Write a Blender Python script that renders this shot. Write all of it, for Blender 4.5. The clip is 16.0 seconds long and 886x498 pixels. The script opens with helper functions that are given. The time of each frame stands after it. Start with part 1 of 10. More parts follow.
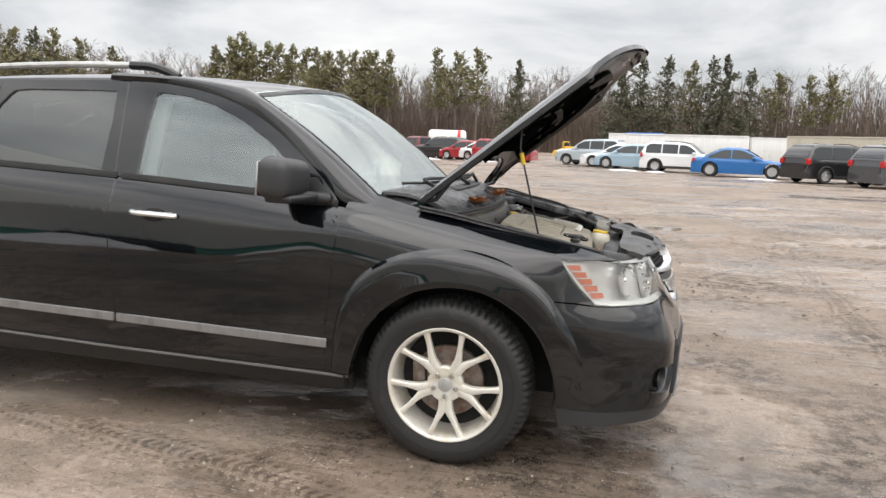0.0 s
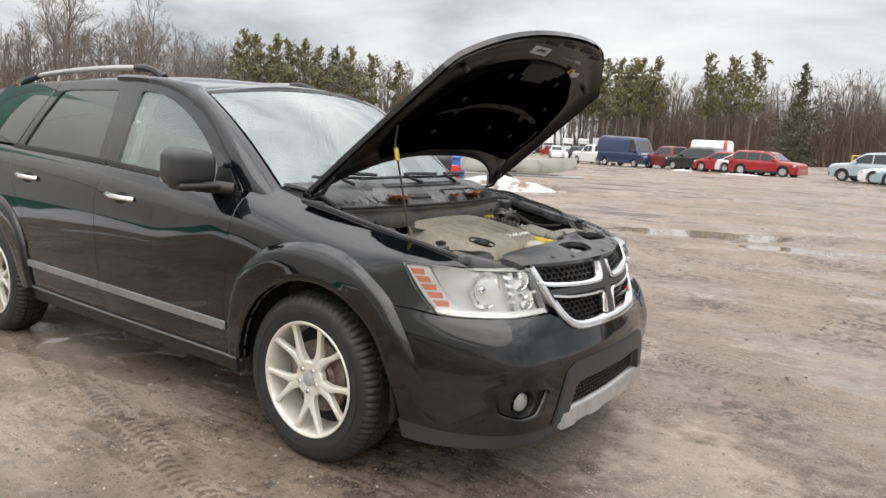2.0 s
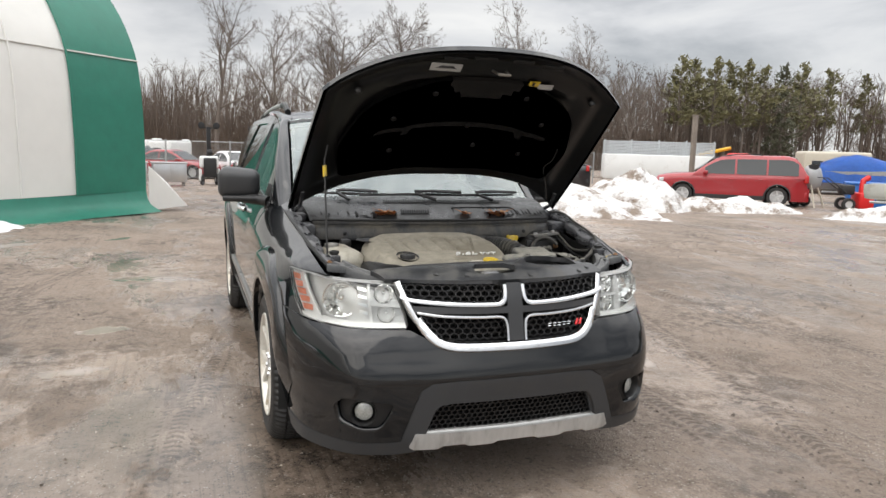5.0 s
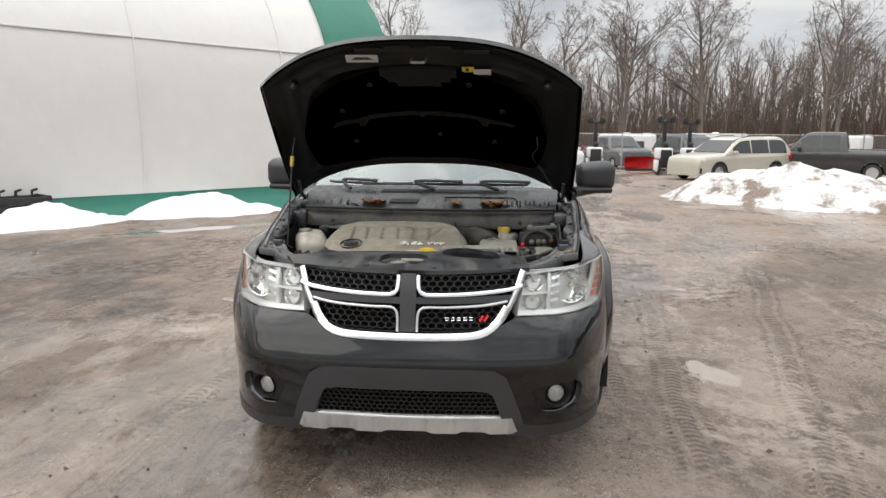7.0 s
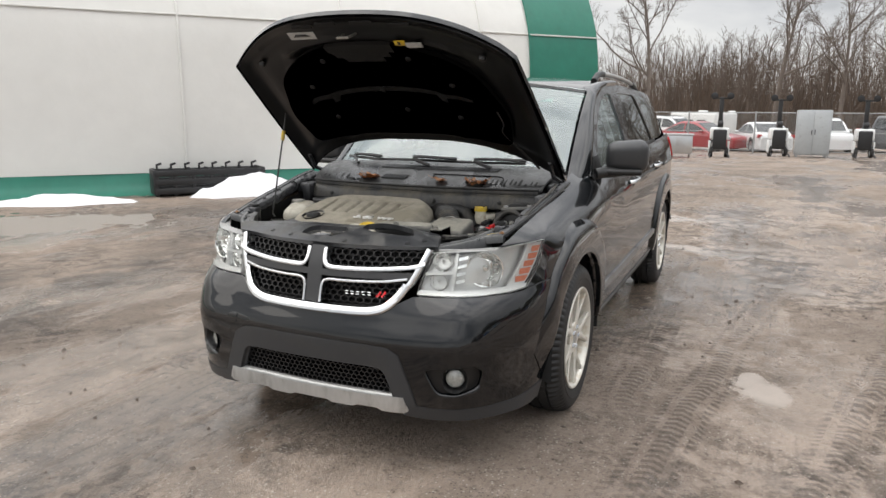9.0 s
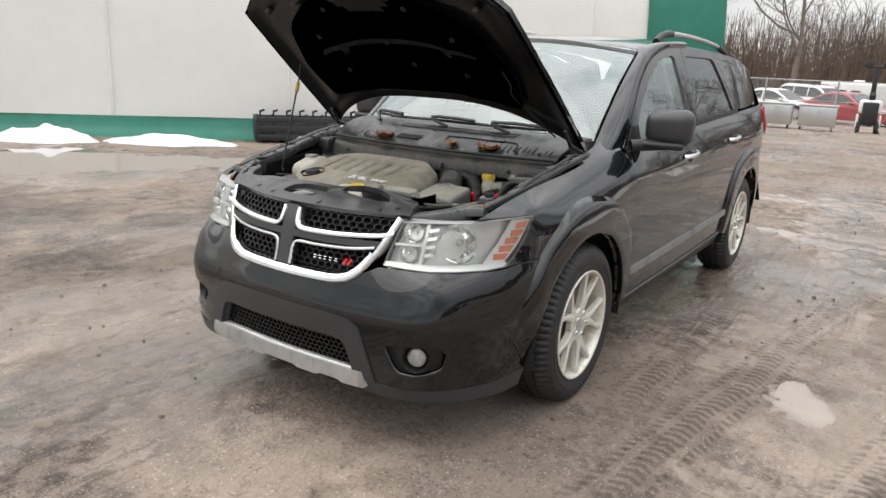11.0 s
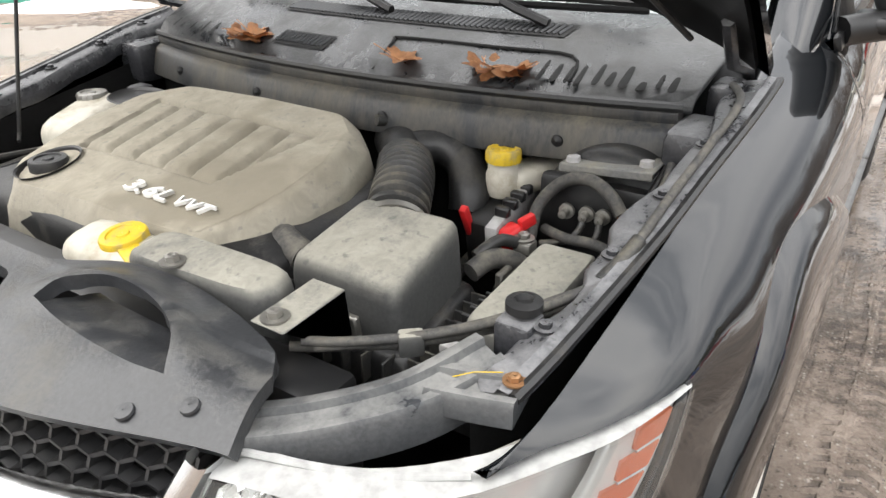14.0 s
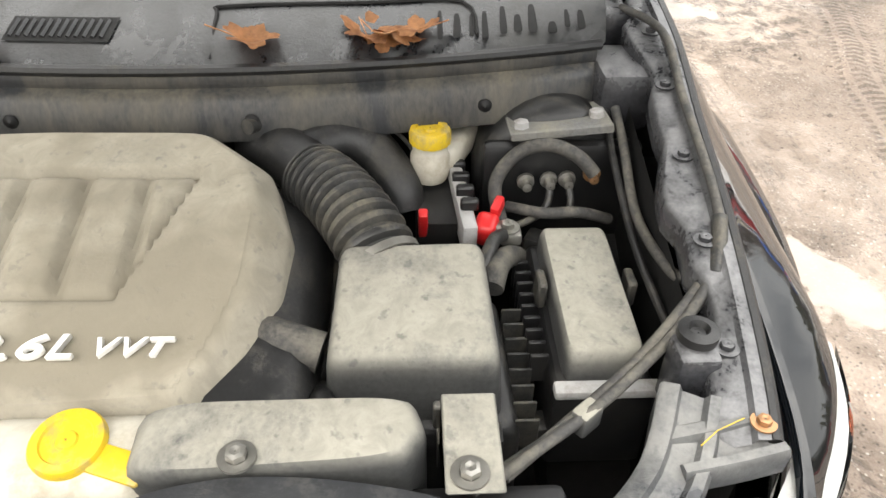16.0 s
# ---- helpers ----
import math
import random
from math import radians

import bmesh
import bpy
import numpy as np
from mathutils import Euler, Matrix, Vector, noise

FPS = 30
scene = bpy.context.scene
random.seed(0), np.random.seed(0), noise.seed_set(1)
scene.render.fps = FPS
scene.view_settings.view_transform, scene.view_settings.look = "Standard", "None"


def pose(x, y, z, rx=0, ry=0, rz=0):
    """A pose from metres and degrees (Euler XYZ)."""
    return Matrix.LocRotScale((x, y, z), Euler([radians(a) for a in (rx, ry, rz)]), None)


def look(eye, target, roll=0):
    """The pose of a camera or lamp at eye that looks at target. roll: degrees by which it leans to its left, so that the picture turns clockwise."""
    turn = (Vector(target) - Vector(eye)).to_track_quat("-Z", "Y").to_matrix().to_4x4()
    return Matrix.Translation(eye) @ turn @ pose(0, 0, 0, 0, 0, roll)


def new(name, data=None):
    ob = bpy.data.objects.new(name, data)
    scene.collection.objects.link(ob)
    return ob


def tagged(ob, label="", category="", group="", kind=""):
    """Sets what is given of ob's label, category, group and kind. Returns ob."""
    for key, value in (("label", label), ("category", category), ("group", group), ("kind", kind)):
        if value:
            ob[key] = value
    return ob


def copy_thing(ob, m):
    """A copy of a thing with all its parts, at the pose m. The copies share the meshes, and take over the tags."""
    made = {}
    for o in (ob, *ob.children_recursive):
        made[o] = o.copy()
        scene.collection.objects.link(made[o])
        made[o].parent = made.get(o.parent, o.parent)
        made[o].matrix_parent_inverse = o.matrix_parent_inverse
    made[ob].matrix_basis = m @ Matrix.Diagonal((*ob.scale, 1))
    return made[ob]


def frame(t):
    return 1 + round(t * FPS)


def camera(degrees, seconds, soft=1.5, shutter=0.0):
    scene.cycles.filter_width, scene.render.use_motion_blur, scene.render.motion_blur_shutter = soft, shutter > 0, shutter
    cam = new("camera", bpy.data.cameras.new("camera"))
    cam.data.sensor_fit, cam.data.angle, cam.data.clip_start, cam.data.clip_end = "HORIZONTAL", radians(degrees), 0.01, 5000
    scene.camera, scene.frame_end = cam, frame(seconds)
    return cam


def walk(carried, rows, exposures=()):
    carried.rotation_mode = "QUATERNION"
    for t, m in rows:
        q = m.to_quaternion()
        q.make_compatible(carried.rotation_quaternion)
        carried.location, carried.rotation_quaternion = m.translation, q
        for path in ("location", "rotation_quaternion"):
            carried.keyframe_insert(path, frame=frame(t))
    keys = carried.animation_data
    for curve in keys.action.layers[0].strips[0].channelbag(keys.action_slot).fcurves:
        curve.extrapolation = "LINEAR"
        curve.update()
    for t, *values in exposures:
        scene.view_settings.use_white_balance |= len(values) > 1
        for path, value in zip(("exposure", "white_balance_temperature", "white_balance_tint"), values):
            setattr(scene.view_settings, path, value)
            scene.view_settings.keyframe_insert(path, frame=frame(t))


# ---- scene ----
cam = camera(64.1, 16.0)
PATH = [
    (0, (0.661, -3.645, 1.368), (0.187, -1.727, 1.063), 1.8),
    (0.5, (1.098, -3.559, 1.357), (0.421, -1.705, 1.031), 1.6),
    (1, (1.433, -3.379, 1.362), (0.589, -1.588, 1.085), 0.4),
    (1.5, (1.732, -3.109, 1.369), (0.803, -1.362, 1.082), 1.5),
    (2, (2.071, -2.883, 1.371), (0.937, -1.264, 1.062), 2.7),
    (2.5, (2.341, -2.636, 1.386), (1.024, -1.159, 1.099), 1.7),
    (3, (2.603, -2.355, 1.379), (1.149, -1.011, 1.095), 2.2),
    (3.5, (2.921, -2.112, 1.389), (1.289, -0.986, 1.129), 3.4),
    (4, (3.148, -1.854, 1.407), (1.422, -0.888, 1.113), 0.9),
    (4.5, (3.28, -1.539, 1.404), (1.471, -0.727, 1.14), 2.1),
    (4.7, (3.342, -1.426, 1.408), (1.516, -0.658, 1.135), 2.0),
    (6.8, (3.645, 0.172, 1.449), (1.669, 0.103, 1.144), 0.7),
    (7, (3.643, 0.323, 1.448), (1.675, 0.189, 1.12), 0.4),
    (7.5, (3.537, 0.684, 1.432), (1.59, 0.36, 1.107), 1.7),
    (8, (3.516, 1.047, 1.419), (1.611, 0.527, 1.103), 0.9),
    (8.5, (3.487, 1.415, 1.459), (1.645, 0.723, 1.101), 1.0),
    (8.7, (3.401, 1.512, 1.43), (1.581, 0.764, 1.071), 0.4),
    (10.8, (2.922, 2.108, 1.505), (1.32, 1.029, 0.988), 3.0),
    (11, (2.813, 2.023, 1.452), (1.214, 0.935, 0.942), 2.6),
    (11.5, (2.556, 1.84, 1.446), (0.968, 0.75, 0.908), 1.8),
    (12, (2.178, 1.708, 1.429), (0.646, 0.555, 0.861), 1.1),
    (12.5, (1.872, 1.525, 1.401), (0.359, 0.394, 0.744), 1.1),
    (13, (1.577, 1.282, 1.407), (0.047, 0.198, 0.711), -0.8),
    (13.5, (1.288, 1.098, 1.389), (-0.205, 0.03, 0.596), -0.9),
    (14, (1.085, 0.935, 1.379), (-0.391, -0.046, 0.452), -0.9),
    (14.5, (0.976, 0.76, 1.389), (-0.516, 0.071, 0.249), -2.8),
    (15, (0.933, 0.659, 1.406), (-0.612, 0.148, 0.244), -3.1),
    (15.5, (0.979, 0.517, 1.443), (-0.594, 0.277, 0.232), -1.1),
    (16, (0.986, 0.36, 1.474), (-0.578, 0.445, 0.229), 1.0),
]
walk(cam, [(t, look(eye, target, roll)) for t, eye, target, roll in PATH], exposures=[(0, 0.25, 6650, 10.5), (6, 0.05, 6600, 10), (8.5, 0.0, 6600, 10), (11, 0.15, 6600, 10), (13, 0.5, 6600, 10), (14.5, 1.1, 6700, 10), (16, 1.2, 6900, 9)])

# ---- world, sun, exposure ----
def sky():
    world = bpy.data.worlds.new("overcast")
    world.use_nodes = True
    scene.world = world
    nt = world.node_tree
    nt.nodes.clear()
    n, l = nt.nodes.new, nt.links.new
    nishita = n("ShaderNodeTexSky")
    nishita.sky_type, nishita.sun_disc = "NISHITA", False
    nishita.sun_elevation, nishita.sun_rotation = radians(38), radians(SUN_TURN)
    clear = n("ShaderNodeBackground")
    clear.inputs["Strength"].default_value = 0.1
    l(nishita.outputs[0], clear.inputs["Color"])
    coord, spread = n("ShaderNodeTexCoord"), n("ShaderNodeMapping")
    spread.inputs["Scale"].default_value = (1.0, 1.0, 3.2)
    l(coord.outputs["Generated"], spread.inputs["Vector"])
    big, ramp = n("ShaderNodeTexNoise"), n("ShaderNodeValToRGB")
    big.inputs["Scale"].default_value, big.inputs["Detail"].default_value = 2.3, 7.0
    big.inputs["Roughness"].default_value, big.inputs["Distortion"].default_value = 0.55, 0.35
    l(spread.outputs[0], big.inputs["Vector"])
    for e, (p, c) in zip((ramp.color_ramp.elements[0], ramp.color_ramp.elements[1]), ((0.33, (0.40, 0.42, 0.45, 1)), (0.68, (0.93, 0.93, 0.92, 1)))):
        e.position, e.color = p, c
    mid = ramp.color_ramp.elements.new(0.5)
    mid.color = (0.72, 0.73, 0.75, 1)
    l(big.outputs["Fac"], ramp.inputs["Fac"])
    cloud, mix, out = n("ShaderNodeBackground"), n("ShaderNodeMixShader"), n("ShaderNodeOutputWorld")
    cloud.inputs["Strength"].default_value = SKY_STRENGTH
    # an overcast sky grows brighter from the horizon to the zenith
    axis, rise, shine = n("ShaderNodeSeparateXYZ"), n("ShaderNodeMapRange"), n("ShaderNodeVectorMath")
    l(coord.outputs["Generated"], axis.inputs[0])
    l(axis.outputs["Z"], rise.inputs["Value"])
    for key, value in zip(("From Min", "From Max", "To Min", "To Max"), (0.22, 1.0, 1.0, ZENITH)):
        rise.inputs[key].default_value = value
    shine.operation = "SCALE"
    l(ramp.outputs["Color"], shine.inputs[0])
    l(rise.outputs["Result"], shine.inputs["Scale"])
    l(shine.outputs["Vector"], cloud.inputs["Color"])
    mix.inputs["Fac"].default_value = 0.9
    l(clear.outputs[0], mix.inputs[1])
    l(cloud.outputs[0], mix.inputs[2])
    l(mix.outputs[0], out.inputs["Surface"])


SUN_TURN, SKY_STRENGTH, ZENITH = 150, 1.0, 4.2
sky()
sun_data = bpy.data.lights.new("sun", "SUN")
sun_data.energy, sun_data.angle, sun_data.color = 1.2, radians(75), (1.0, 0.95, 0.88)
sun = new("sun", sun_data)
sun.matrix_world = look((6, -8, 12), (0, 0, 0))


# ---- materials ----
def surface(name, colour, rough=0.5, metal=0.0, vary=0.15, scale=4.0, bump=0.1, fine=60.0, coat=0.0, second=None, second_at=(0.45, 0.7),
            second_rough=None, relief=0.004, per_piece=0.0, stretch=(1, 1, 1), transmission=0.0, alpha=1.0, spec=0.5, coat_ior=1.5, coat_rough=0.02):
    """A procedural surface: a base colour that varies at two scales, an optional second colour (dust, rust, wear) in patches, fine relief."""
    m = bpy.data.materials.new(name)
    m.use_nodes = True
    nt = m.node_tree
    n, l = nt.nodes.new, nt.links.new
    b = nt.nodes["Principled BSDF"]
    b.inputs["Roughness"].default_value, b.inputs["Metallic"].default_value = rough, metal
    b.inputs["Coat Weight"].default_value, b.inputs["Coat Roughness"].default_value = coat, coat_rough
    b.inputs["Coat IOR"].default_value = coat_ior
    b.inputs["Transmission Weight"].default_value, b.inputs["Alpha"].default_value = transmission, alpha
    b.inputs["Specular IOR Level"].default_value = spec
    coord, mapping = n("ShaderNodeTexCoord"), n("ShaderNodeMapping")
    mapping.inputs["Scale"].default_value = stretch
    l(coord.outputs["Object"], mapping.inputs["Vector"])
    where = mapping.outputs["Vector"]
    large, small = n("ShaderNodeTexNoise"), n("ShaderNodeTexNoise")
    large.inputs["Scale"].default_value, large.inputs["Detail"].default_value = scale, 6.0
    large.inputs["Roughness"].default_value = 0.6
    small.inputs["Scale"].default_value, small.inputs["Detail"].default_value = fine, 4.0
    l(where, large.inputs["Vector"])
    l(where, small.inputs["Vector"])
    both = n("ShaderNodeMath")
    both.operation = "ADD"
    l(large.outputs["Fac"], both.inputs[0])
    l(small.outputs["Fac"], both.inputs[1])
    span = n("ShaderNodeMapRange")
    span.inputs["From Min"].default_value, span.inputs["From Max"].default_value = 0.6, 1.4
    span.inputs["To Min"].default_value, span.inputs["To Max"].default_value = 1 - vary, 1 + vary
    l(both.outputs[0], span.inputs["Value"])
    value = span.outputs["Result"]
    if per_piece:
        info, piece, times = n("ShaderNodeObjectInfo"), n("ShaderNodeMapRange"), n("ShaderNodeMath")
        piece.inputs["To Min"].default_value, piece.inputs["To Max"].default_value = 1 - per_piece, 1 + per_piece
        l(info.outputs["Random"], piece.inputs["Value"])
        times.operation = "MULTIPLY"
        l(value, times.inputs[0])
        l(piece.outputs["Result"], times.inputs[1])
        value = times.outputs[0]
    tone = n("ShaderNodeVectorMath")
    tone.operation = "SCALE"
    tone.inputs[0].default_value = colour
    l(value, tone.inputs["Scale"])
    result = tone.outputs["Vector"]
    if second:
        spots, cut, mix = n("ShaderNodeTexNoise"), n("ShaderNodeMapRange"), n("ShaderNodeMix")
        spots.inputs["Scale"].default_value, spots.inputs["Detail"].default_value = scale * 1.7, 9.0
        spots.inputs["Roughness"].default_value = 0.68
        l(where, spots.inputs["Vector"])
        cut.inputs["From Min"].default_value, cut.inputs["From Max"].default_value = second_at
        l(spots.outputs["Fac"], cut.inputs["Value"])
        mix.data_type = "RGBA"
        l(cut.outputs["Result"], mix.inputs["Factor"])
        l(result, mix.inputs["A"])
        mix.inputs["B"].default_value = (*second, 1)
        result = mix.outputs["Result"]
        if second_rough is not None:
            sheen = n("ShaderNodeMapRange")
            sheen.inputs["To Min"].default_value, sheen.inputs["To Max"].default_value = rough, second_rough
            l(cut.outputs["Result"], sheen.inputs["Value"])
            l(sheen.outputs["Result"], b.inputs["Roughness"])
    l(result, b.inputs["Base Color"])
    if bump:
        dent = n("ShaderNodeBump")
        dent.inputs["Strength"].default_value, dent.inputs["Distance"].default_value = bump, relief
        l(both.outputs[0], dent.inputs["Height"])
        l(dent.outputs["Normal"], b.inputs["Normal"])
    return m


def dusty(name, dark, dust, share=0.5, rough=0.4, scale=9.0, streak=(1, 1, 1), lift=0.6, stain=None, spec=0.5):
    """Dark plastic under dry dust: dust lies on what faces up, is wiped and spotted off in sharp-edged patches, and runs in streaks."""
    m = bpy.data.materials.new(name)
    m.use_nodes = True
    nt = m.node_tree
    n, l = nt.nodes.new, nt.links.new
    b = nt.nodes["Principled BSDF"]
    b.inputs["Specular IOR Level"].default_value = spec
    coord, mapping, geo = n("ShaderNodeTexCoord"), n("ShaderNodeMapping"), n("ShaderNodeNewGeometry")
    mapping.inputs["Scale"].default_value = streak
    l(coord.outputs["Object"], mapping.inputs["Vector"])

    def grain(size, detail=6.0, rough_=0.6, warp=0.0):
        t = n("ShaderNodeTexNoise")
        t.inputs["Scale"].default_value, t.inputs["Detail"].default_value, t.inputs["Roughness"].default_value, t.inputs["Distortion"].default_value = size, detail, rough_, warp
        l(mapping.outputs[0], t.inputs["Vector"])
        return t.outputs["Fac"]

    def span(v, a, c, d=0.0, e=1.0):
        r = n("ShaderNodeMapRange")
        for k, x in zip(("From Min", "From Max", "To Min", "To Max"), (a, c, d, e)):
            r.inputs[k].default_value = x
        l(v, r.inputs["Value"])
        return r.outputs["Result"]

    def maths(op, a, c):
        x = n("ShaderNodeMath")
        x.operation = op
        for i, v in enumerate((a, c)):
            if isinstance(v, float):
                x.inputs[i].default_value = v
            else:
                l(v, x.inputs[i])
        return x.outputs[0]

    def blend(f, a, c):
        x = n("ShaderNodeMix")
        x.data_type = "RGBA"
        l(f, x.inputs["Factor"])
        for k, v in (("A", a), ("B", c)):
            if isinstance(v, tuple):
                x.inputs[k].default_value = (*v, 1)
            else:
                l(v, x.inputs[k])
        return x.outputs["Result"]

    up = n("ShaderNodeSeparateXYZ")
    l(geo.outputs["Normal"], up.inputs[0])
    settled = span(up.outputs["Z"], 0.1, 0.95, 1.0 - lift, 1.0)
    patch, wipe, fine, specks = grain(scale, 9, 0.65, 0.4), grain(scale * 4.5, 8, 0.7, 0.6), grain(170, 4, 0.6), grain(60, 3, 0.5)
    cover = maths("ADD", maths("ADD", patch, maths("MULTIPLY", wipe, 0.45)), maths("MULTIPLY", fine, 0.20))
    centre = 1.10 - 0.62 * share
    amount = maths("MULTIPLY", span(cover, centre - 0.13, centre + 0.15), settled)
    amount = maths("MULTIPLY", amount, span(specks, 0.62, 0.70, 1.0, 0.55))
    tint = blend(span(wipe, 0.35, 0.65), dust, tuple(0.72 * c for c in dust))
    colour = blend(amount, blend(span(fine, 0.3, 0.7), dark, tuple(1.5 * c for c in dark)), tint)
    if stain:
        colour = blend(maths("MULTIPLY", span(grain(scale * 0.55, 4, 0.5), 0.57, 0.63), 0.8), colour, stain)
    l(colour, b.inputs["Base Color"])
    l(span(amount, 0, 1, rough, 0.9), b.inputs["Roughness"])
    dent = n("ShaderNodeBump")
    dent.inputs["Strength"].default_value, dent.inputs["Distance"].default_value = 0.35, 0.0016
    l(maths("ADD", maths("MULTIPLY", fine, 0.6), maths("ADD", wipe, amount)), dent.inputs["Height"])
    l(dent.outputs["Normal"], b.inputs["Normal"])
    return m


# ---- helpers for meshes ----
def mesh_of(name, bm, material=None, smooth=40):
    me = bpy.data.meshes.new(name)
    bm.normal_update()
    if smooth:
        limit = radians(smooth)
        for f in bm.faces:
            f.smooth = True
        for e in bm.edges:
            e.smooth = len(e.link_faces) == 2 and e.calc_face_angle(3.2) < limit
    bm.to_mesh(me)
    bm.free()
    if "own_normal" in me.attributes:
        flat = np.zeros(len(me.vertices) * 3, np.float32)
        me.attributes["own_normal"].data.foreach_get("vector", flat)
        me.attributes.remove(me.attributes["own_normal"])
        me.normals_split_custom_set_from_vertices(flat.reshape(-1, 3).tolist())
    if material:
        me.materials.append(material)
    return me


def part(name, bm, material, parent=None, label="", smooth=40):
    ob = new(name, mesh_of(name, bm, material, smooth) if isinstance(bm, bmesh.types.BMesh) else bm)
    if parent:
        ob.parent = parent
    if label:
        ob["label"] = label
    return ob


def thing(name, at=(0, 0, 0), turn=0.0, label="", category="", group="", kind=""):
    e = new(name)
    e.matrix_basis = pose(*at, 0, 0, turn)
    return tagged(e, label, category, group, kind)


def raw(verts, faces):
    bm = bmesh.new()
    vs = [bm.verts.new(v) for v in verts]
    for f in faces:
        try:
            bm.faces.new([vs[i] for i in f])
        except ValueError:
            pass
    return bm


def add(bm, other):
    """Joins the bmesh other into bm."""
    me = bpy.data.meshes.new("join")
    other.to_mesh(me)
    other.free()
    bm.from_mesh(me)
    bpy.data.meshes.remove(me)
    return bm


def moved(bm, m):
    bm.transform(m)
    return bm


def box(sx, sy, sz, at=(0, 0, 0), bevel=0.0, seg=2, turn=(0, 0, 0), taper=1.0):
    """A box with rounded edges, centred on at; taper narrows its top."""
    bm = bmesh.new()
    bmesh.ops.create_cube(bm, size=1)
    for v in bm.verts:
        k = taper if v.co.z > 0 else 1
        v.co = Vector((v.co.x * sx * k, v.co.y * sy * k, v.co.z * sz))
    if bevel:
        bmesh.ops.bevel(bm, geom=bm.edges[:], offset=bevel, segments=seg, affect="EDGES", profile=0.5)
    bm.transform(pose(*at, *turn))
    return bm


def rod(path, radius, sides=8, closed=False, radii=None, caps=True):
    """A tube along a list of points."""
    pts = [Vector(p) for p in path]
    bm, rings, up = bmesh.new(), [], None
    for i, p in enumerate(pts):
        a, b = pts[max(i - 1, 0)], pts[min(i + 1, len(pts) - 1)]
        if closed:
            a, b = pts[i - 1], pts[(i + 1) % len(pts)]
        t = (b - a).normalized()
        if up is None:
            up = Vector((0, 0, 1)) if abs(t.z) < 0.9 else Vector((1, 0, 0))
        side = t.cross(up).normalized()
        up = side.cross(t).normalized()
        r = radii[i] if radii else radius
        rings.append([bm.verts.new(p + (side * math.cos(k * math.tau / sides) + up * math.sin(k * math.tau / sides)) * r) for k in range(sides)])
    pairs = list(zip(rings, rings[1:])) + ([(rings[-1], rings[0])] if closed else [])
    for r0, r1 in pairs:
        for k in range(sides):
            bm.faces.new((r0[k], r0[(k + 1) % sides], r1[(k + 1) % sides], r1[k]))
    if caps and not closed:
        bm.faces.new(rings[0][::-1])
        bm.faces.new(rings[-1])
    return bm


def curve(points, n=8):
    """A smooth line through the points (Catmull-Rom), n steps a span."""
    p = [Vector(q) for q in points]
    out = []
    for i in range(len(p) - 1):
        a, b, c, d = p[max(i - 1, 0)], p[i], p[i + 1], p[min(i + 2, len(p) - 1)]
        for k in range(n):
            t = k / n
            out.append(0.5 * (2 * b + (c - a) * t + (2 * a - 5 * b + 4 * c - d) * t * t + (3 * b - a - 3 * c + d) * t ** 3))
    return out + [p[-1]]


def lathe(profile, n=32, axis="z", caps=False):
    """Turns a list of (radius, height) round an axis."""
    bm, rings = bmesh.new(), []
    for r, h in profile:
        ring = []
        for k in range(n):
            a = k * math.tau / n
            c = (r * math.cos(a), r * math.sin(a), h)
            ring.append(bm.verts.new(c if axis == "z" else (c[0], h, c[1]) if axis == "y" else (h, c[0], c[1])))
        rings.append(ring)
    for r0, r1 in zip(rings, rings[1:]):
        for k in range(n):
            bm.faces.new((r0[k], r0[(k + 1) % n], r1[(k + 1) % n], r1[k]))
    if caps:
        bm.faces.new(rings[0])
        bm.faces.new(rings[-1])
    bmesh.ops.recalc_face_normals(bm, faces=bm.faces[:])
    return bm


def prism(outline, y0, y1, bevel=0.0, seg=2):
    """A side-view outline of (x, z) points, filled out from y0 to y1."""
    bm = bmesh.new()
    a = [bm.verts.new((x, y0, z)) for x, z in outline]
    b = [bm.verts.new((x, y1, z)) for x, z in outline]
    bm.faces.new(a)
    bm.faces.new(b[::-1])
    n = len(outline)
    for i in range(n):
        bm.faces.new((a[i], b[i], b[(i + 1) % n], a[(i + 1) % n]))
    bmesh.ops.recalc_face_normals(bm, faces=bm.faces[:])
    if bevel:
        bmesh.ops.bevel(bm, geom=[e for e in bm.edges if e.calc_face_angle(0) > 0.5], offset=bevel, segments=seg, affect="EDGES", profile=0.5)
    return bm


def arrays_mesh(name, verts, quads, material):
    """A large mesh from arrays; quads are rows of four vertex numbers."""
    me = bpy.data.meshes.new(name)
    verts, quads = np.asarray(verts, np.float32), np.asarray(quads, np.int32)
    me.vertices.add(len(verts))
    me.vertices.foreach_set("co", verts.ravel())
    me.loops.add(quads.size)
    me.loops.foreach_set("vertex_index", quads.ravel())
    me.polygons.add(len(quads))
    me.polygons.foreach_set("loop_start", np.arange(0, quads.size, 4, dtype=np.int32))
    me.polygons.foreach_set("use_smooth", np.ones(len(quads), bool))
    me.update(calc_edges=True)
    me.materials.append(material)
    return me


